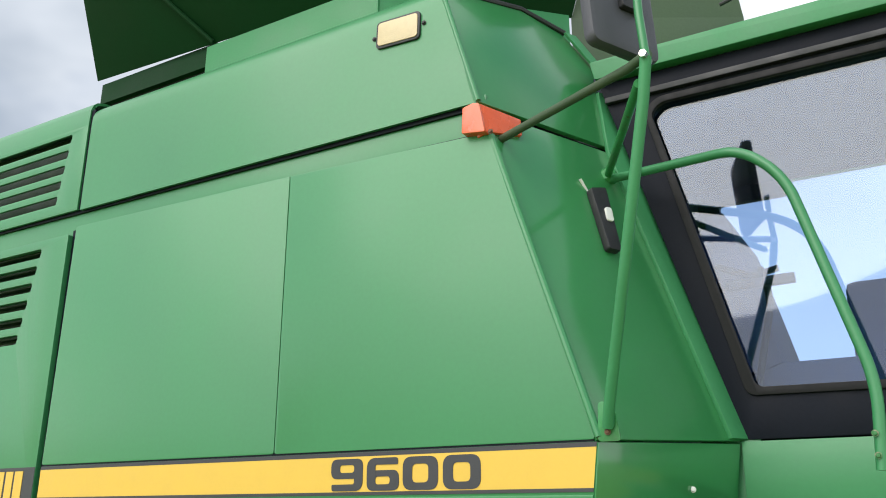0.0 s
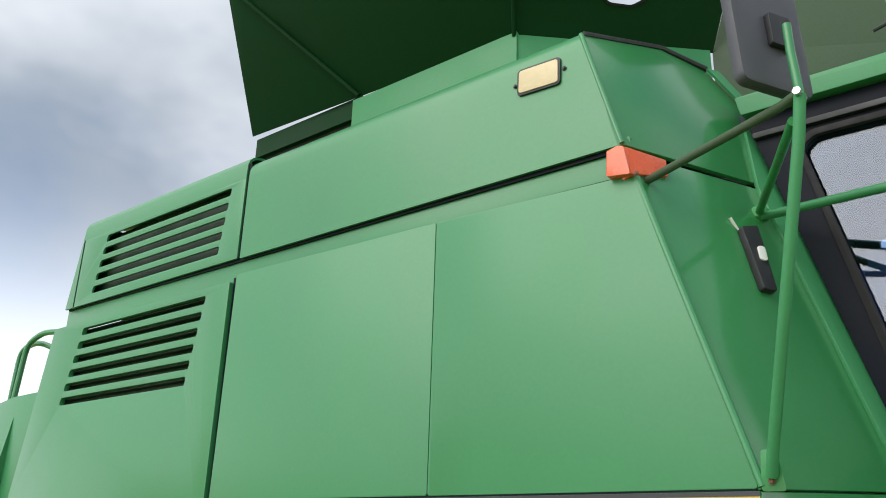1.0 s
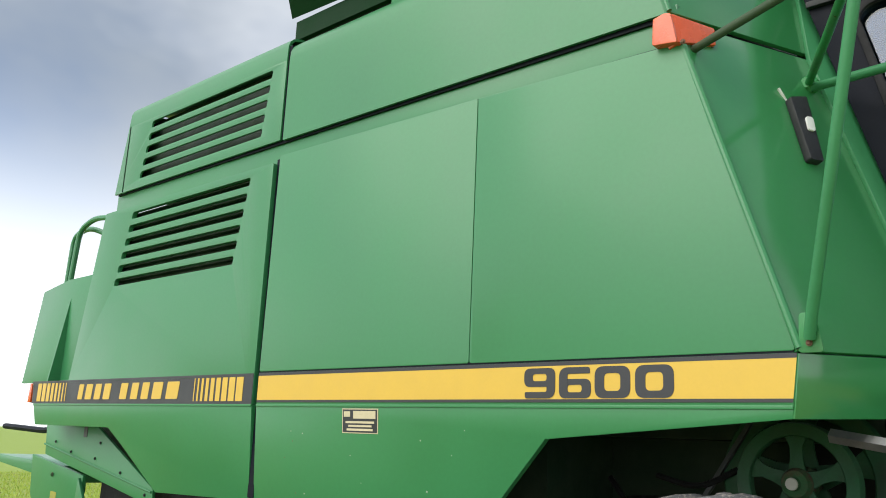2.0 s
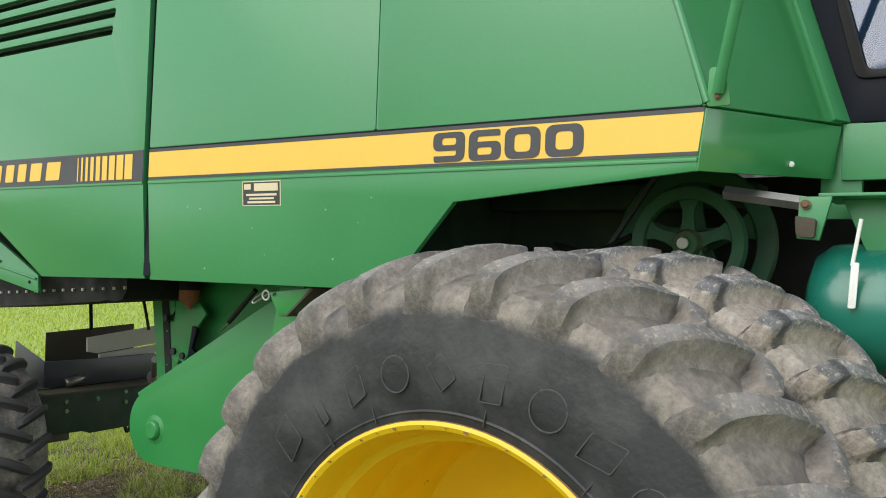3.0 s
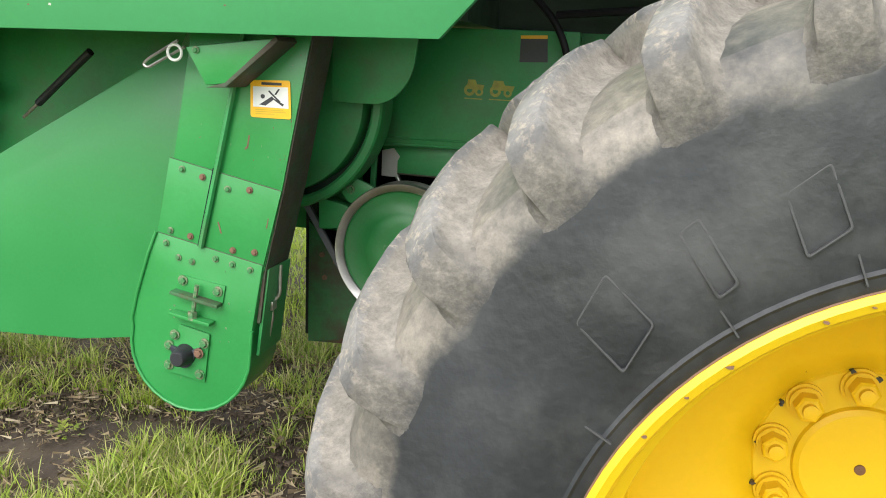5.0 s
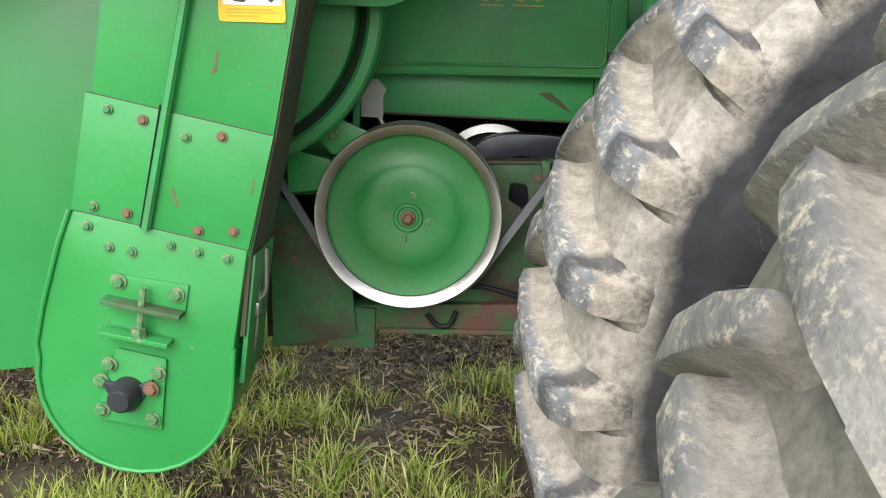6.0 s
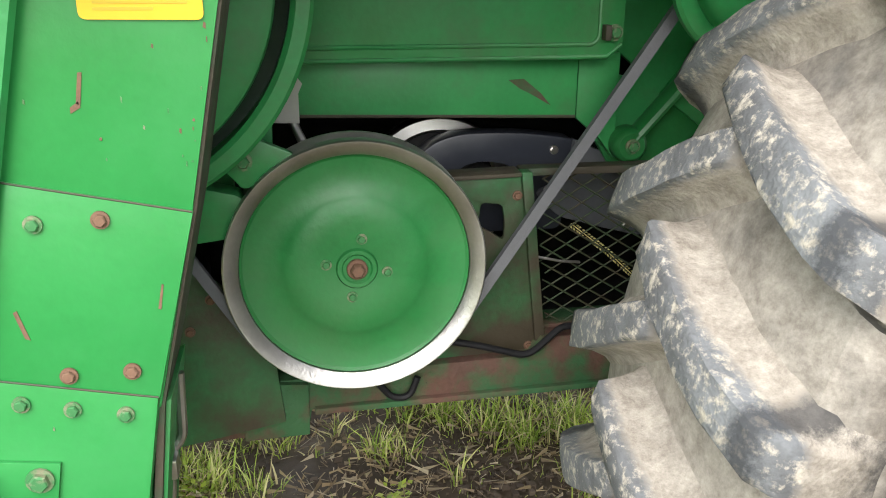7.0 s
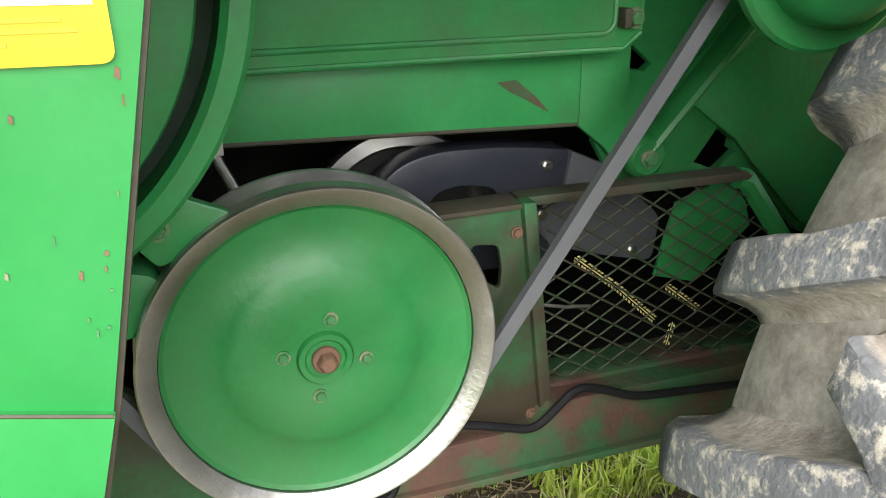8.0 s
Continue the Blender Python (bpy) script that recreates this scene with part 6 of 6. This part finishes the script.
part("gusset_plate", plate([(1.798, 1.184), (1.888, 1.120), (1.846, 1.062), (1.822, 1.046), (1.735, 1.044), (1.718, 1.066), (1.737, 1.112)], 0.010, at=0.926, bevel=0.002), paint_pulley, combine, "green gusset plate")
part("side_plate", plate([(1.790, 1.186), (1.918, 1.094), (1.958, 1.050), (2.078, 0.930), (2.45, 0.75), (2.45, 1.655), (2.185, 1.655)], 0.012, [rounded([(1.843, 1.184), (1.856, 1.192), (1.853, 1.202), (1.841, 1.195)], 0.002)], at=0.916, bevel=0.002), paint_grimy, combine, "green side plate by the wheel")
arm2 = part("tension_arm", tube([(1.718, 0.895, 1.094), (1.905, 0.895, 1.305), (2.10, 0.895, 1.525)], 0.028, 12, flat=0.5), paint_pulley, combine, "green tensioner arm")
part("eye", lathe([(0, -0.016), (0.026, -0.016), (0.033, -0.010), (0.036, 0.0), (0.036, 0.03), (0, 0.03)], 28, m=at(1.718, 0.885, 1.092)), paint_pulley, arm2)
bolts([(1.718, 1.092)], 0.868, arm2, bolt_steel, BOLT_BIG)
boss = part("axle_boss", lathe([(0, 0.004), (0.070, 0.002), (0.088, 0.0), (0.104, 0.008), (0.112, 0.022), (0.112, 0.045), (0, 0.045)], 48, m=at(1.815, 0.60, 1.425)), paint_grimy, combine, "round green housing cover")
part("flange", lathe([(0.10, 0.045), (0.140, 0.045), (0.146, 0.050), (0.146, 0.062), (0.10, 0.062)], 48, m=at(1.815, 0.60, 1.425)), paint_grimy, boss)
part("neck", lathe([(0.055, 0.062), (0.060, 0.32), (0, 0.32), (0, 0.062)], 32, m=at(1.825, 0.60, 1.435)), paint_dirty, boss)

# round housing and cover behind the elevator
drum = part("drum_cover", lathe([(0, 0.0), (0.285, 0.0), (0.297, 0.004), (0.300, 0.012), (0.300, 0.10), (0, 0.10)], 96, m=at(0.745, 0.60, 1.413)), paint_grimy, combine, "round green drum cover behind the elevator")
part("hoop", lathe([(0.322, 0.016), (0.330, 0.010), (0.350, 0.012), (0.356, 0.020), (0.356, 0.13), (0.322, 0.13)], 96, closed=True, m=at(0.745, 0.60, 1.413)), paint_grimy, drum, "green guard hoop round the drum")
part("hoop_back", lathe([(0.25, 0.085), (0.352, 0.085), (0.352, 0.13), (0.25, 0.13)], 72, closed=True, m=at(0.745, 0.60, 1.413)), paint_inner, drum)
part("corner_guard", plate(rounded([(0.98, 1.418), (1.150, 1.414), (1.225, 1.490), (1.245, 1.66), (0.98, 1.66)], [0.0, 0.06, 0.06, 0, 0]), 0.012, at=0.50, bevel=0.003), paint_grimy, combine, "green guard sheet with rounded corner")

# ---- machinery over the drive wheels ----
FX, FY, FZ = 2.362, 0.597, 1.805


# darker green than the pulley paint, with greyer patches
wheel_green = shader("dark_green_casting", (0.016, 0.088, 0.036), 0.6, vary=0.35, scale=8, bump=0.15, second=(0.035, 0.050, 0.032), second_at=(0.5, 0.8))


def spoked(x, y, z, r, label):
    p = part("belt_wheel", lathe([(r * 0.765, -0.004), (r * 0.785, -0.010), (r * 0.98, -0.012), (r, -0.004), (r * 0.95, 0.012), (r, 0.030), (r * 0.98, 0.036), (r * 0.765, 0.028)], 64, closed=True), wheel_green, combine, label, at(x, y, z), sharp=25)
    part("hub", lathe([(0, -0.05), (0.022, -0.05), (0.024, -0.03), (0.045, -0.025), (0.055, 0.0), (0.055, 0.03), (0, 0.03)], 28), rusty, p, "rusty hub")
    part("hub_cap", lathe([(0, -0.058), (0.020, -0.056), (0.022, -0.05), (0.022, -0.04), (0, -0.04)], 20), white_board, p)
    for i in range(5):
        a = radians(18 + 72 * i)
        pts = [(f * r * math.cos(a + d), f * r * math.sin(a + d)) for f, d in ((0.22, -0.75), (0.22, 0.75), (0.40, 0.26), (0.60, 0.17), (0.82, 0.24), (0.82, -0.24), (0.60, -0.17), (0.40, -0.26))]
        part("spoke", plate(rounded(pts, 0.004), 0.016, at=0.004, bevel=0.003), wheel_green, p)
    return p


spoked(FX, FY, FZ, 0.212, "grimy green spoked belt wheel")
spoked(FX - 0.02, 0.74, FZ + 0.005, 0.305, "large grimy green spoked belt wheel")
part("cross_bar", tube([(2.57, 0.32, 1.965), (2.82, 0.32, 1.925)], 0.022, 4), steel_brown, combine, "bare metal cross bar")
tank_brk = part("step_bracket", plate([(2.805, 1.945), (2.90, 1.945), (2.865, 1.81), (2.80, 1.815)], 0.02, at=0.30, bevel=0.003), paint, combine, "green step bracket")
bolts([(2.825, 1.92)], 0.29, tank_brk, bolt_rust, BOLT_BIG)
part("hook", plate(rounded([(2.798, 1.885), (2.860, 1.875), (2.855, 1.815), (2.803, 1.82)], 0.012), 0.03, at=0.27, bevel=0.004), grime, tank_brk)
part("step", plate([(2.91, 1.945), (3.30, 1.945), (3.30, 1.78), (2.98, 1.785)], 0.02, at=0.42, bevel=0.003), paint, tank_brk)
part("step_top", block(2.86, 3.4, 0.30, 0.62, 1.945, 1.955, 0.002), paint, tank_brk)
part("round_tank", lathe([(0, 0.0), (0.10, 0.006), (0.17, 0.03), (0.205, 0.075), (0.21, 0.12), (0.21, 0.75), (0, 0.78)], 48, m=at(2.80, 0.52, 1.60) @ Matrix.Rotation(radians(-90), 4, "Z")), paint_tank, combine, "teal green cylindrical tank")
part("rod", tube([(2.982, 0.290, 1.875), (2.960, 0.290, 1.735)], 0.006, 8), white_label, combine, "white rod with a flat grip")
part("rod_grip", plate(rounded([(2.950, 1.608), (2.972, 1.608), (2.980, 1.745), (2.958, 1.745)], 0.006), 0.008, at=0.286, bevel=0.002), white_label, combine)
part("inner_beam", block(1.40, 2.55, 0.80, 1.0, 1.95, 2.05, 0.004), paint_inner, combine)
for pts in ([(1.75, 0.75, 1.80), (1.95, 0.70, 1.76), (2.10, 0.72, 1.84)], [(1.60, 0.78, 1.70), (1.9, 0.72, 1.72), (2.25, 0.74, 1.68)], [(1.50, 0.80, 1.78), (1.62, 0.76, 1.66), (1.66, 0.78, 1.50)]):
    part("hose", tube(bend(pts, 0.08), 0.012, 8), hose_rubber, combine)

# ---- rear: chopper, axle and rails ----
chop = part("chopper_side", plate(rounded([(-2.74, 1.915), (-1.98, 1.905), (-1.20, 1.56), (-1.19, 1.46), (-2.70, 1.70)], 0.01), 0.02, at=0.20, bevel=0.003), paint_skirt, combine, "green chopper side sheet")
part("fold", tube([(-2.72, 0.196, 1.770), (-1.21, 0.196, 1.540)], 0.007, 6), paint, chop)
part("slot", plate(rounded([(-2.15, 1.83), (-2.10, 1.83), (-2.10, 1.90), (-2.15, 1.90)], 0.01), 0.002, at=0.197, bevel=0), decal_black, chop)
bolts([(-2.55, 1.79), (-2.30, 1.73), (-1.95, 1.70), (-1.60, 1.63), (-1.28, 1.52), (-1.9, 1.80)], 0.197, chop, black_plastic)
end = part("rotor_end", plate(rounded([(-3.00, 1.69), (-2.17, 1.58), (-2.16, 1.47), (-2.26, 1.36), (-2.50, 1.262), (-2.72, 1.29), (-2.95, 1.40)], [0.01, 0.01, 0.02, 0.08, 0.14, 0.14, 0.04]), 0.025, at=0.24, bevel=0.003), paint_skirt, combine, "green rounded rotor end plate")
part("bracket", plate([(-2.185, 1.568), (-2.06, 1.40), (-2.10, 1.352), (-2.20, 1.42)], 0.02, at=0.215, bevel=0.003), paint, end)
bolts([(-2.62, 1.565)], 0.235, end, rusty, BOLT_BIG)
part("label", plate([(-2.62, 1.37), (-2.53, 1.365), (-2.53, 1.45), (-2.62, 1.455)], 0.001, at=0.2385, bevel=0), gold_print, end)
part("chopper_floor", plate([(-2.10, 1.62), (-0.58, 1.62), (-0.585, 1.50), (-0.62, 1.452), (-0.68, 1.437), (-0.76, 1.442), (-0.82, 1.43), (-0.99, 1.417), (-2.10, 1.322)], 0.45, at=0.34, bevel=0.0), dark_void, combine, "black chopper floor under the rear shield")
for i in range(16):
    part("tooth", block(-2.02 + i * 0.095, -2.005 + i * 0.095, 0.326, 0.338, 1.415 + 0.0062 * i, 1.430 + 0.0062 * i, 0.0), white_board, combine)
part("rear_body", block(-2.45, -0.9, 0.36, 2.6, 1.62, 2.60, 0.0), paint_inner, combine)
part("rear_end", plate([(0.03, 1.92), (2.4, 1.92), (2.4, 2.9), (0.12, 2.85), (0.03, 2.2)], 0.02, m=Matrix(((0, 0, 1, -2.45), (1, 0, 0, 0), (0, 1, 0, 0), (0, 0, 0, 1))), bevel=0), paint, combine)
part("rear_corner", plate([(-3.06, 2.19), (-2.10, 2.19), (-2.02, 2.92), (-2.50, 2.915), (-2.90, 2.86)], 0.02, at=0.11, bevel=0.004), paint, combine, "green rear corner sheet")
rails = part("ladder_rail", tube(bend([(-2.95, 0.26, 2.05), (-2.90, 0.26, 2.60), (-2.87, 0.26, 3.32), (-2.62, 0.26, 3.35), (-2.42, 0.30, 3.28)], 0.10), 0.020, 10), paint, combine, "green bent-tube ladder rail")
part("second_rail", tube(bend([(-2.80, 0.20, 2.05), (-2.73, 0.20, 2.55), (-2.65, 0.20, 3.32), (-2.44, 0.20, 3.38), (-2.20, 0.22, 3.36)], 0.09), 0.020, 10), paint, rails)
part("hitch_bar", tube([(-3.60, 0.25, 1.88), (-2.90, 0.25, 1.86), (-2.60, 0.27, 1.88)], 0.022, 8), black_paint, combine)
part("tail_chute", plate([(-3.9, 1.66), (-2.72, 1.62), (-2.72, 1.50), (-3.9, 1.60)], 0.9, at=0.35, bevel=0.004), paint, combine, "green tail chute")
YZ_REAR = Matrix(((0, 0, 1, -1.60), (1, 0, 0, 0), (0, 1, 0, 0), (0, 0, 0, 1)))
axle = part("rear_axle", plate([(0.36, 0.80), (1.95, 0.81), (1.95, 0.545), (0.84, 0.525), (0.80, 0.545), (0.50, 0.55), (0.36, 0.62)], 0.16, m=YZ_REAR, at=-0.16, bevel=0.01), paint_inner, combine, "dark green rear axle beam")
part("axle_flange", plate([(0.50, 0.798), (1.95, 0.808), (1.95, 0.822), (0.50, 0.812)], 0.24, m=YZ_REAR, at=-0.21, bevel=0.003), grime, axle)
part("pad", plate([(0.52, 0.50), (0.70, 0.50), (0.70, 0.56), (0.52, 0.56)], 0.14, m=YZ_REAR, at=-0.15, bevel=0.01), grime, axle)
for y, z in ((0.657, 0.751), (0.660, 0.690), (1.089, 0.770), (1.092, 0.701), (0.88, 0.745)):
    part("axle_bolt", lathe([(0, -0.012), (0.014, -0.012), (0.016, 0.0), (0, 0.0)], 6, m=at(-1.60, y, z) @ Matrix.Rotation(radians(90), 4, "Z")), bolt_steel, axle)
part("steering_ram", tube([(-1.50, 1.24, 0.87), (-1.12, 0.95, 1.04)], 0.022, 12), steel_brown, axle, "grey steering ram")
part("ram_eye", lathe([(0, -0.03), (0.04, -0.03), (0.045, 0.0), (0.04, 0.03), (0, 0.03)], 20, m=at(-1.50, 1.24, 0.865)), steel_brown, axle)
part("drip_hook", tube(bend([(-1.62, 1.10, 0.56), (-1.62, 1.13, 0.48), (-1.62, 1.17, 0.55)], 0.03), 0.012, 8), hose_rubber, axle)
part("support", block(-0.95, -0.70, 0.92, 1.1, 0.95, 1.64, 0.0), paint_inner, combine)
part("hanger_rod", tube([(-2.10, 1.126, 1.45), (-2.10, 1.146, 1.15)], 0.013, 8), black_paint, combine, "thin black hanger rod")

# ---- loose things laid on the rear axle ----
YZ_TRAY = Matrix(((0, 0, 1, -1.75), (1, 0, 0, 0), (0, 1, 0, 0), (0, 0, 0, 1)))
tray = thing("metal_tray", "dark brown metal tray lying on the rear axle", "tray")
part("floor", plate([(0.54, 0.823), (1.46, 0.823), (1.46, 0.829), (0.54, 0.829)], 0.36, m=YZ_TRAY, at=-0.36, bevel=0), dark_shield, tray)
part("front_wall", plate([(0.60, 0.826), (1.46, 0.826), (1.46, 0.985), (0.60, 0.992)], 0.008, m=YZ_TRAY, at=-0.008, bevel=0.001), dark_shield, tray)
part("end_wall", plate([(-2.10, 0.826), (-1.755, 0.826), (-1.755, 0.992), (-2.10, 1.10)], 0.008, at=0.595, bevel=0.001), dark_shield, tray)
part("back_wall", plate([(0.81, 0.83), (1.51, 0.83), (1.50, 1.180), (0.807, 1.144)], 0.008, m=YZ_TRAY, at=-0.358, bevel=0.001), grime, tray)
part("oil_bottle", lathe([(0, -0.06), (0.024, -0.06), (0.03, -0.05), (0.03, 0.05), (0.012, 0.065), (0.012, 0.08), (0, 0.08)], 16, m=at(-1.735, 0.79, 0.858) @ Matrix.Rotation(radians(12), 4, "X")), steel_brown, tray)
sheet = thing("folded_sheet", "pale grey folded sheet-metal cover on the tray", "metal sheet")
part("upper_fold", plate([(0.956, 1.120), (1.60, 1.190), (1.60, 1.060), (1.033, 1.010), (0.960, 1.025)], 0.02, m=YZ_TRAY, at=-0.12, bevel=0.003), white_board, sheet)
part("lower_fold", plate([(1.035, 1.006), (1.60, 1.055), (1.60, 0.990), (1.043, 0.978)], 0.02, m=YZ_TRAY, at=-0.10, bevel=0.003), white_board, sheet)
part("leg", block(-1.86, -1.84, 1.10, 1.50, 0.83, 0.985, 0.002), dark_shield, sheet)


# ---- grass and litter ----
def blades(count, region, tall, wide, seed, name, label, material, lean=0.5, clump=0.55, z0=-0.03, flat=False):
    """Narrow bent blades, thicker in tufts; one joined sheet of stuff."""
    rng = np.random.default_rng(seed)
    x0, x1, y0, y1 = region
    xs, ys = rng.uniform(x0, x1, count * 3), rng.uniform(y0, y1, count * 3)
    dens = np.array([noise.noise((x * 2.3, y * 2.3, seed)) * 0.6 + noise.noise((x * 7, y * 7, seed + 3.0)) * 0.5 for x, y in zip(xs, ys)])
    keep = dens > rng.normal(clump - 0.62, 0.13, len(xs))
    xs, ys, dens = xs[keep][:count], ys[keep][:count], dens[keep][:count]
    n = len(xs)
    h = tall * rng.uniform(0.35, 1.0, n) * (0.65 + 0.5 * np.clip(dens + 0.2, 0, 1))
    w = wide * rng.uniform(0.6, 1.3, n)
    a = rng.uniform(0, math.tau, n)
    d = rng.uniform(0, math.tau, n)
    out = h * lean * rng.uniform(0.1, 1.3, n)
    ca, sa = np.cos(a) * w / 2, np.sin(a) * w / 2
    cd, sd = np.cos(d) * out, np.sin(d) * out
    if flat:
        lift = rng.uniform(0.0, 0.02, n)
        p = np.stack([np.stack([xs - ca, ys - sa, z0 + 0.02 + lift], 1), np.stack([xs + ca, ys + sa, z0 + 0.02 + lift], 1),
                      np.stack([xs + ca + cd * 6, ys + sa + sd * 6, z0 + 0.022 + lift + rng.uniform(0, 0.02, n)], 1), np.stack([xs - ca + cd * 6, ys - sa + sd * 6, z0 + 0.024 + lift], 1)], 1)
        v = p.reshape(-1, 3)
        base = np.arange(n) * 4
        faces = np.stack([base, base + 1, base + 2, base + 3], 1).tolist()
    else:
        p = np.stack([np.stack([xs - ca, ys - sa, np.full(n, z0)], 1), np.stack([xs + ca, ys + sa, np.full(n, z0)], 1),
                      np.stack([xs + ca * 0.8 + cd * 0.35, ys + sa * 0.8 + sd * 0.35, z0 + h * 0.6], 1), np.stack([xs - ca * 0.8 + cd * 0.35, ys - sa * 0.8 + sd * 0.35, z0 + h * 0.6], 1),
                      np.stack([xs + cd, ys + sd, z0 + h * (1 - 0.25 * out / h)], 1)], 1)
        v = p.reshape(-1, 3)
        base = np.arange(n) * 5
        faces = np.stack([base, base + 1, base + 2, base + 3], 1).tolist() + np.stack([base + 3, base + 2, base + 4], 1).tolist()
    me = bpy.data.meshes.new(name)
    me.from_pydata(v.tolist(), [], faces)
    me.materials.append(material)
    return tagged(new(name, me), label, "grass" if not flat else "straw", kind="stuff")


def tufts(count, region, seed):
    """Tufts of bent blades on the near soil, some thick and some thin."""
    rng = np.random.default_rng(seed)
    x0, x1, y0, y1 = region
    vs, fs = [], []
    made = 0
    while made < count:
        cx, cy = rng.uniform(x0, x1), rng.uniform(y0, y1)
        dens = noise.noise((cx * 1.6, cy * 1.6, 4.0)) * 0.7 + noise.noise((cx * 5, cy * 5, 9.0)) * 0.5
        if dens < rng.normal(0.14, 0.12):
            continue
        made += 1
        big = np.clip(0.55 + dens + rng.normal(0, 0.25), 0.3, 1.5)
        for _ in range(int(rng.integers(9, 24) * big)):
            a = rng.uniform(0, math.tau)
            rr = abs(rng.normal(0, 0.022)) * (0.6 + big)
            bx, by = cx + rr * math.cos(a), cy + rr * math.sin(a)
            h = rng.uniform(0.04, 0.14) * (0.5 + 0.6 * big)
            a += rng.normal(0, 0.7)
            out = h * rng.uniform(0.1, 0.95)
            w = rng.uniform(0.0028, 0.0078)
            t = rng.uniform(0, math.tau)
            ux, uy = math.cos(t) * w / 2, math.sin(t) * w / 2
            k = len(vs)
            z = -0.035
            for f, wide in ((0.0, 1.0), (0.45, 0.95), (0.8, 0.6)):
                q = f * f * out
                zz = z + h * (f - 0.25 * f * f * out / h)
                vs.append((bx + q * math.cos(a) - ux * wide, by + q * math.sin(a) - uy * wide, zz))
                vs.append((bx + q * math.cos(a) + ux * wide, by + q * math.sin(a) + uy * wide, zz))
            vs.append((bx + out * math.cos(a), by + out * math.sin(a), z + h * (1 - 0.25 * out / h)))
            fs += [(k, k + 1, k + 3, k + 2), (k + 2, k + 3, k + 5, k + 4), (k + 4, k + 5, k + 6)]
    me = bpy.data.meshes.new("grass")
    me.from_pydata(vs, [], fs)
    me.materials.append(grass_mat if seed != 6 else field_grass)
    return tagged(new("grass", me), "patchy tufts of young green grass on dark soil", "grass", kind="stuff")


def crumbs(count, region, seed):
    """Loose crumbs and clods of soil, each a lumpy eight-cornered bit."""
    rng = np.random.default_rng(seed)
    x0, x1, y0, y1 = region
    vs, fs = [], []
    for _ in range(count):
        c = np.array([rng.uniform(x0, x1), rng.uniform(y0, y1), -0.026])
        r = min(0.015, 0.004 + rng.exponential(0.004))
        k = len(vs)
        for sx, sy, sz in ((a, b, c) for a in (-1, 1) for b in (-1, 1) for c in (-1, 1)):
            vs.append(tuple(c + np.array([sx, sy, sz * 0.7]) * r * rng.uniform(0.55, 1.0, 3)))
        fs += [tuple(k + i for i in f) for f in ((0, 1, 3, 2), (4, 6, 7, 5), (0, 4, 5, 1), (2, 3, 7, 6), (0, 2, 6, 4), (1, 5, 7, 3))]
    me = bpy.data.meshes.new("soil_crumbs")
    me.from_pydata(vs, [], fs)
    me.materials.append(soil_mat)
    return tagged(new("soil_crumbs", me), "loose dark crumbs of soil between the tufts", "soil", kind="stuff")


def weeds(places, seed):
    """Low broad-leaved weeds: rosettes of small oval leaves on short stalks."""
    rng = np.random.default_rng(seed)
    vs, fs = [], []
    for cx, cy, size in places:
        for _ in range(46):
            a = rng.uniform(0, math.tau)
            rr, h = size * rng.uniform(0.05, 1.0), size * rng.uniform(0.1, 1.0)
            p = Vector((cx + rr * math.cos(a), cy + rr * math.sin(a), -0.02 + h))
            out = Vector((math.cos(a), math.sin(a), rng.uniform(-0.3, 0.7))).normalized()
            across = out.cross(Vector((0, 0, 1))).normalized()
            ln, wd = rng.uniform(0.014, 0.028), rng.uniform(0.006, 0.011)
            k = len(vs)
            vs += [tuple(p), tuple(p + out * ln * 0.45 + across * wd), tuple(p + out * ln), tuple(p + out * ln * 0.45 - across * wd)]
            fs += [(k, k + 1, k + 2), (k, k + 2, k + 3)]
    me = bpy.data.meshes.new("weeds")
    me.from_pydata(vs, [], fs)
    me.materials.append(field_grass)
    return tagged(new("weeds", me), "low leafy green weeds growing under the machine", "weeds", kind="stuff")


tufts(3000, (-2.8, 2.4, -0.1, 3.4), 5)
tufts(420, (-1.6, 0.7, -0.1, 1.7), 6)
blades(15000, (-2.8, 2.4, -0.1, 3.4), 0.05, 0.0036, 7, "grass", "short green grass between the tufts", grass_mat, 0.9, 0.62)
blades(80000, (-9.0, 3.0, 2.6, 9.0), 0.13, 0.009, 11, "grass", "bright green grass of the field beyond", field_grass, 0.7, 0.35)
blades(60000, (-9.0, -2.4, -1.5, 3.6), 0.13, 0.008, 41, "grass", "bright green grass behind the rear axle", field_grass, 0.7, 0.40)
blades(70000, (-34.0, 2.0, 4.0, 30.0), 0.16, 0.03, 17, "grass", "bright green grass of the far field", field_grass, 0.8, 0.20)
blades(26000, (-2.8, 2.4, -0.1, 3.4), 0.03, 0.0032, 23, "straw", "dry straw and stubble on the soil", straw_mat, 0.5, 0.5, flat=True)
blades(30000, (-6.0, 7.0, -7.0, -0.1), 0.07, 0.006, 43, "grass", "short trodden grass beside the machine", grass_mat, 0.9, 0.55)
crumbs(14000, (-0.9, 2.4, -0.1, 2.6), 31)
weeds([(1.72, 1.10, 0.07), (1.30, 1.35, 0.05), (0.40, 0.62, 0.05), (-0.30, 0.90, 0.06), (1.95, 0.95, 0.06), (0.75, 1.45, 0.05), (0.10, 0.35, 0.05)], 37)
blades(420, (1.86, 2.22, 1.36, 1.56), 0.26, 0.009, 47, "grass", "bright tuft of grass under the base beam", field_grass, 0.6, 0.2)
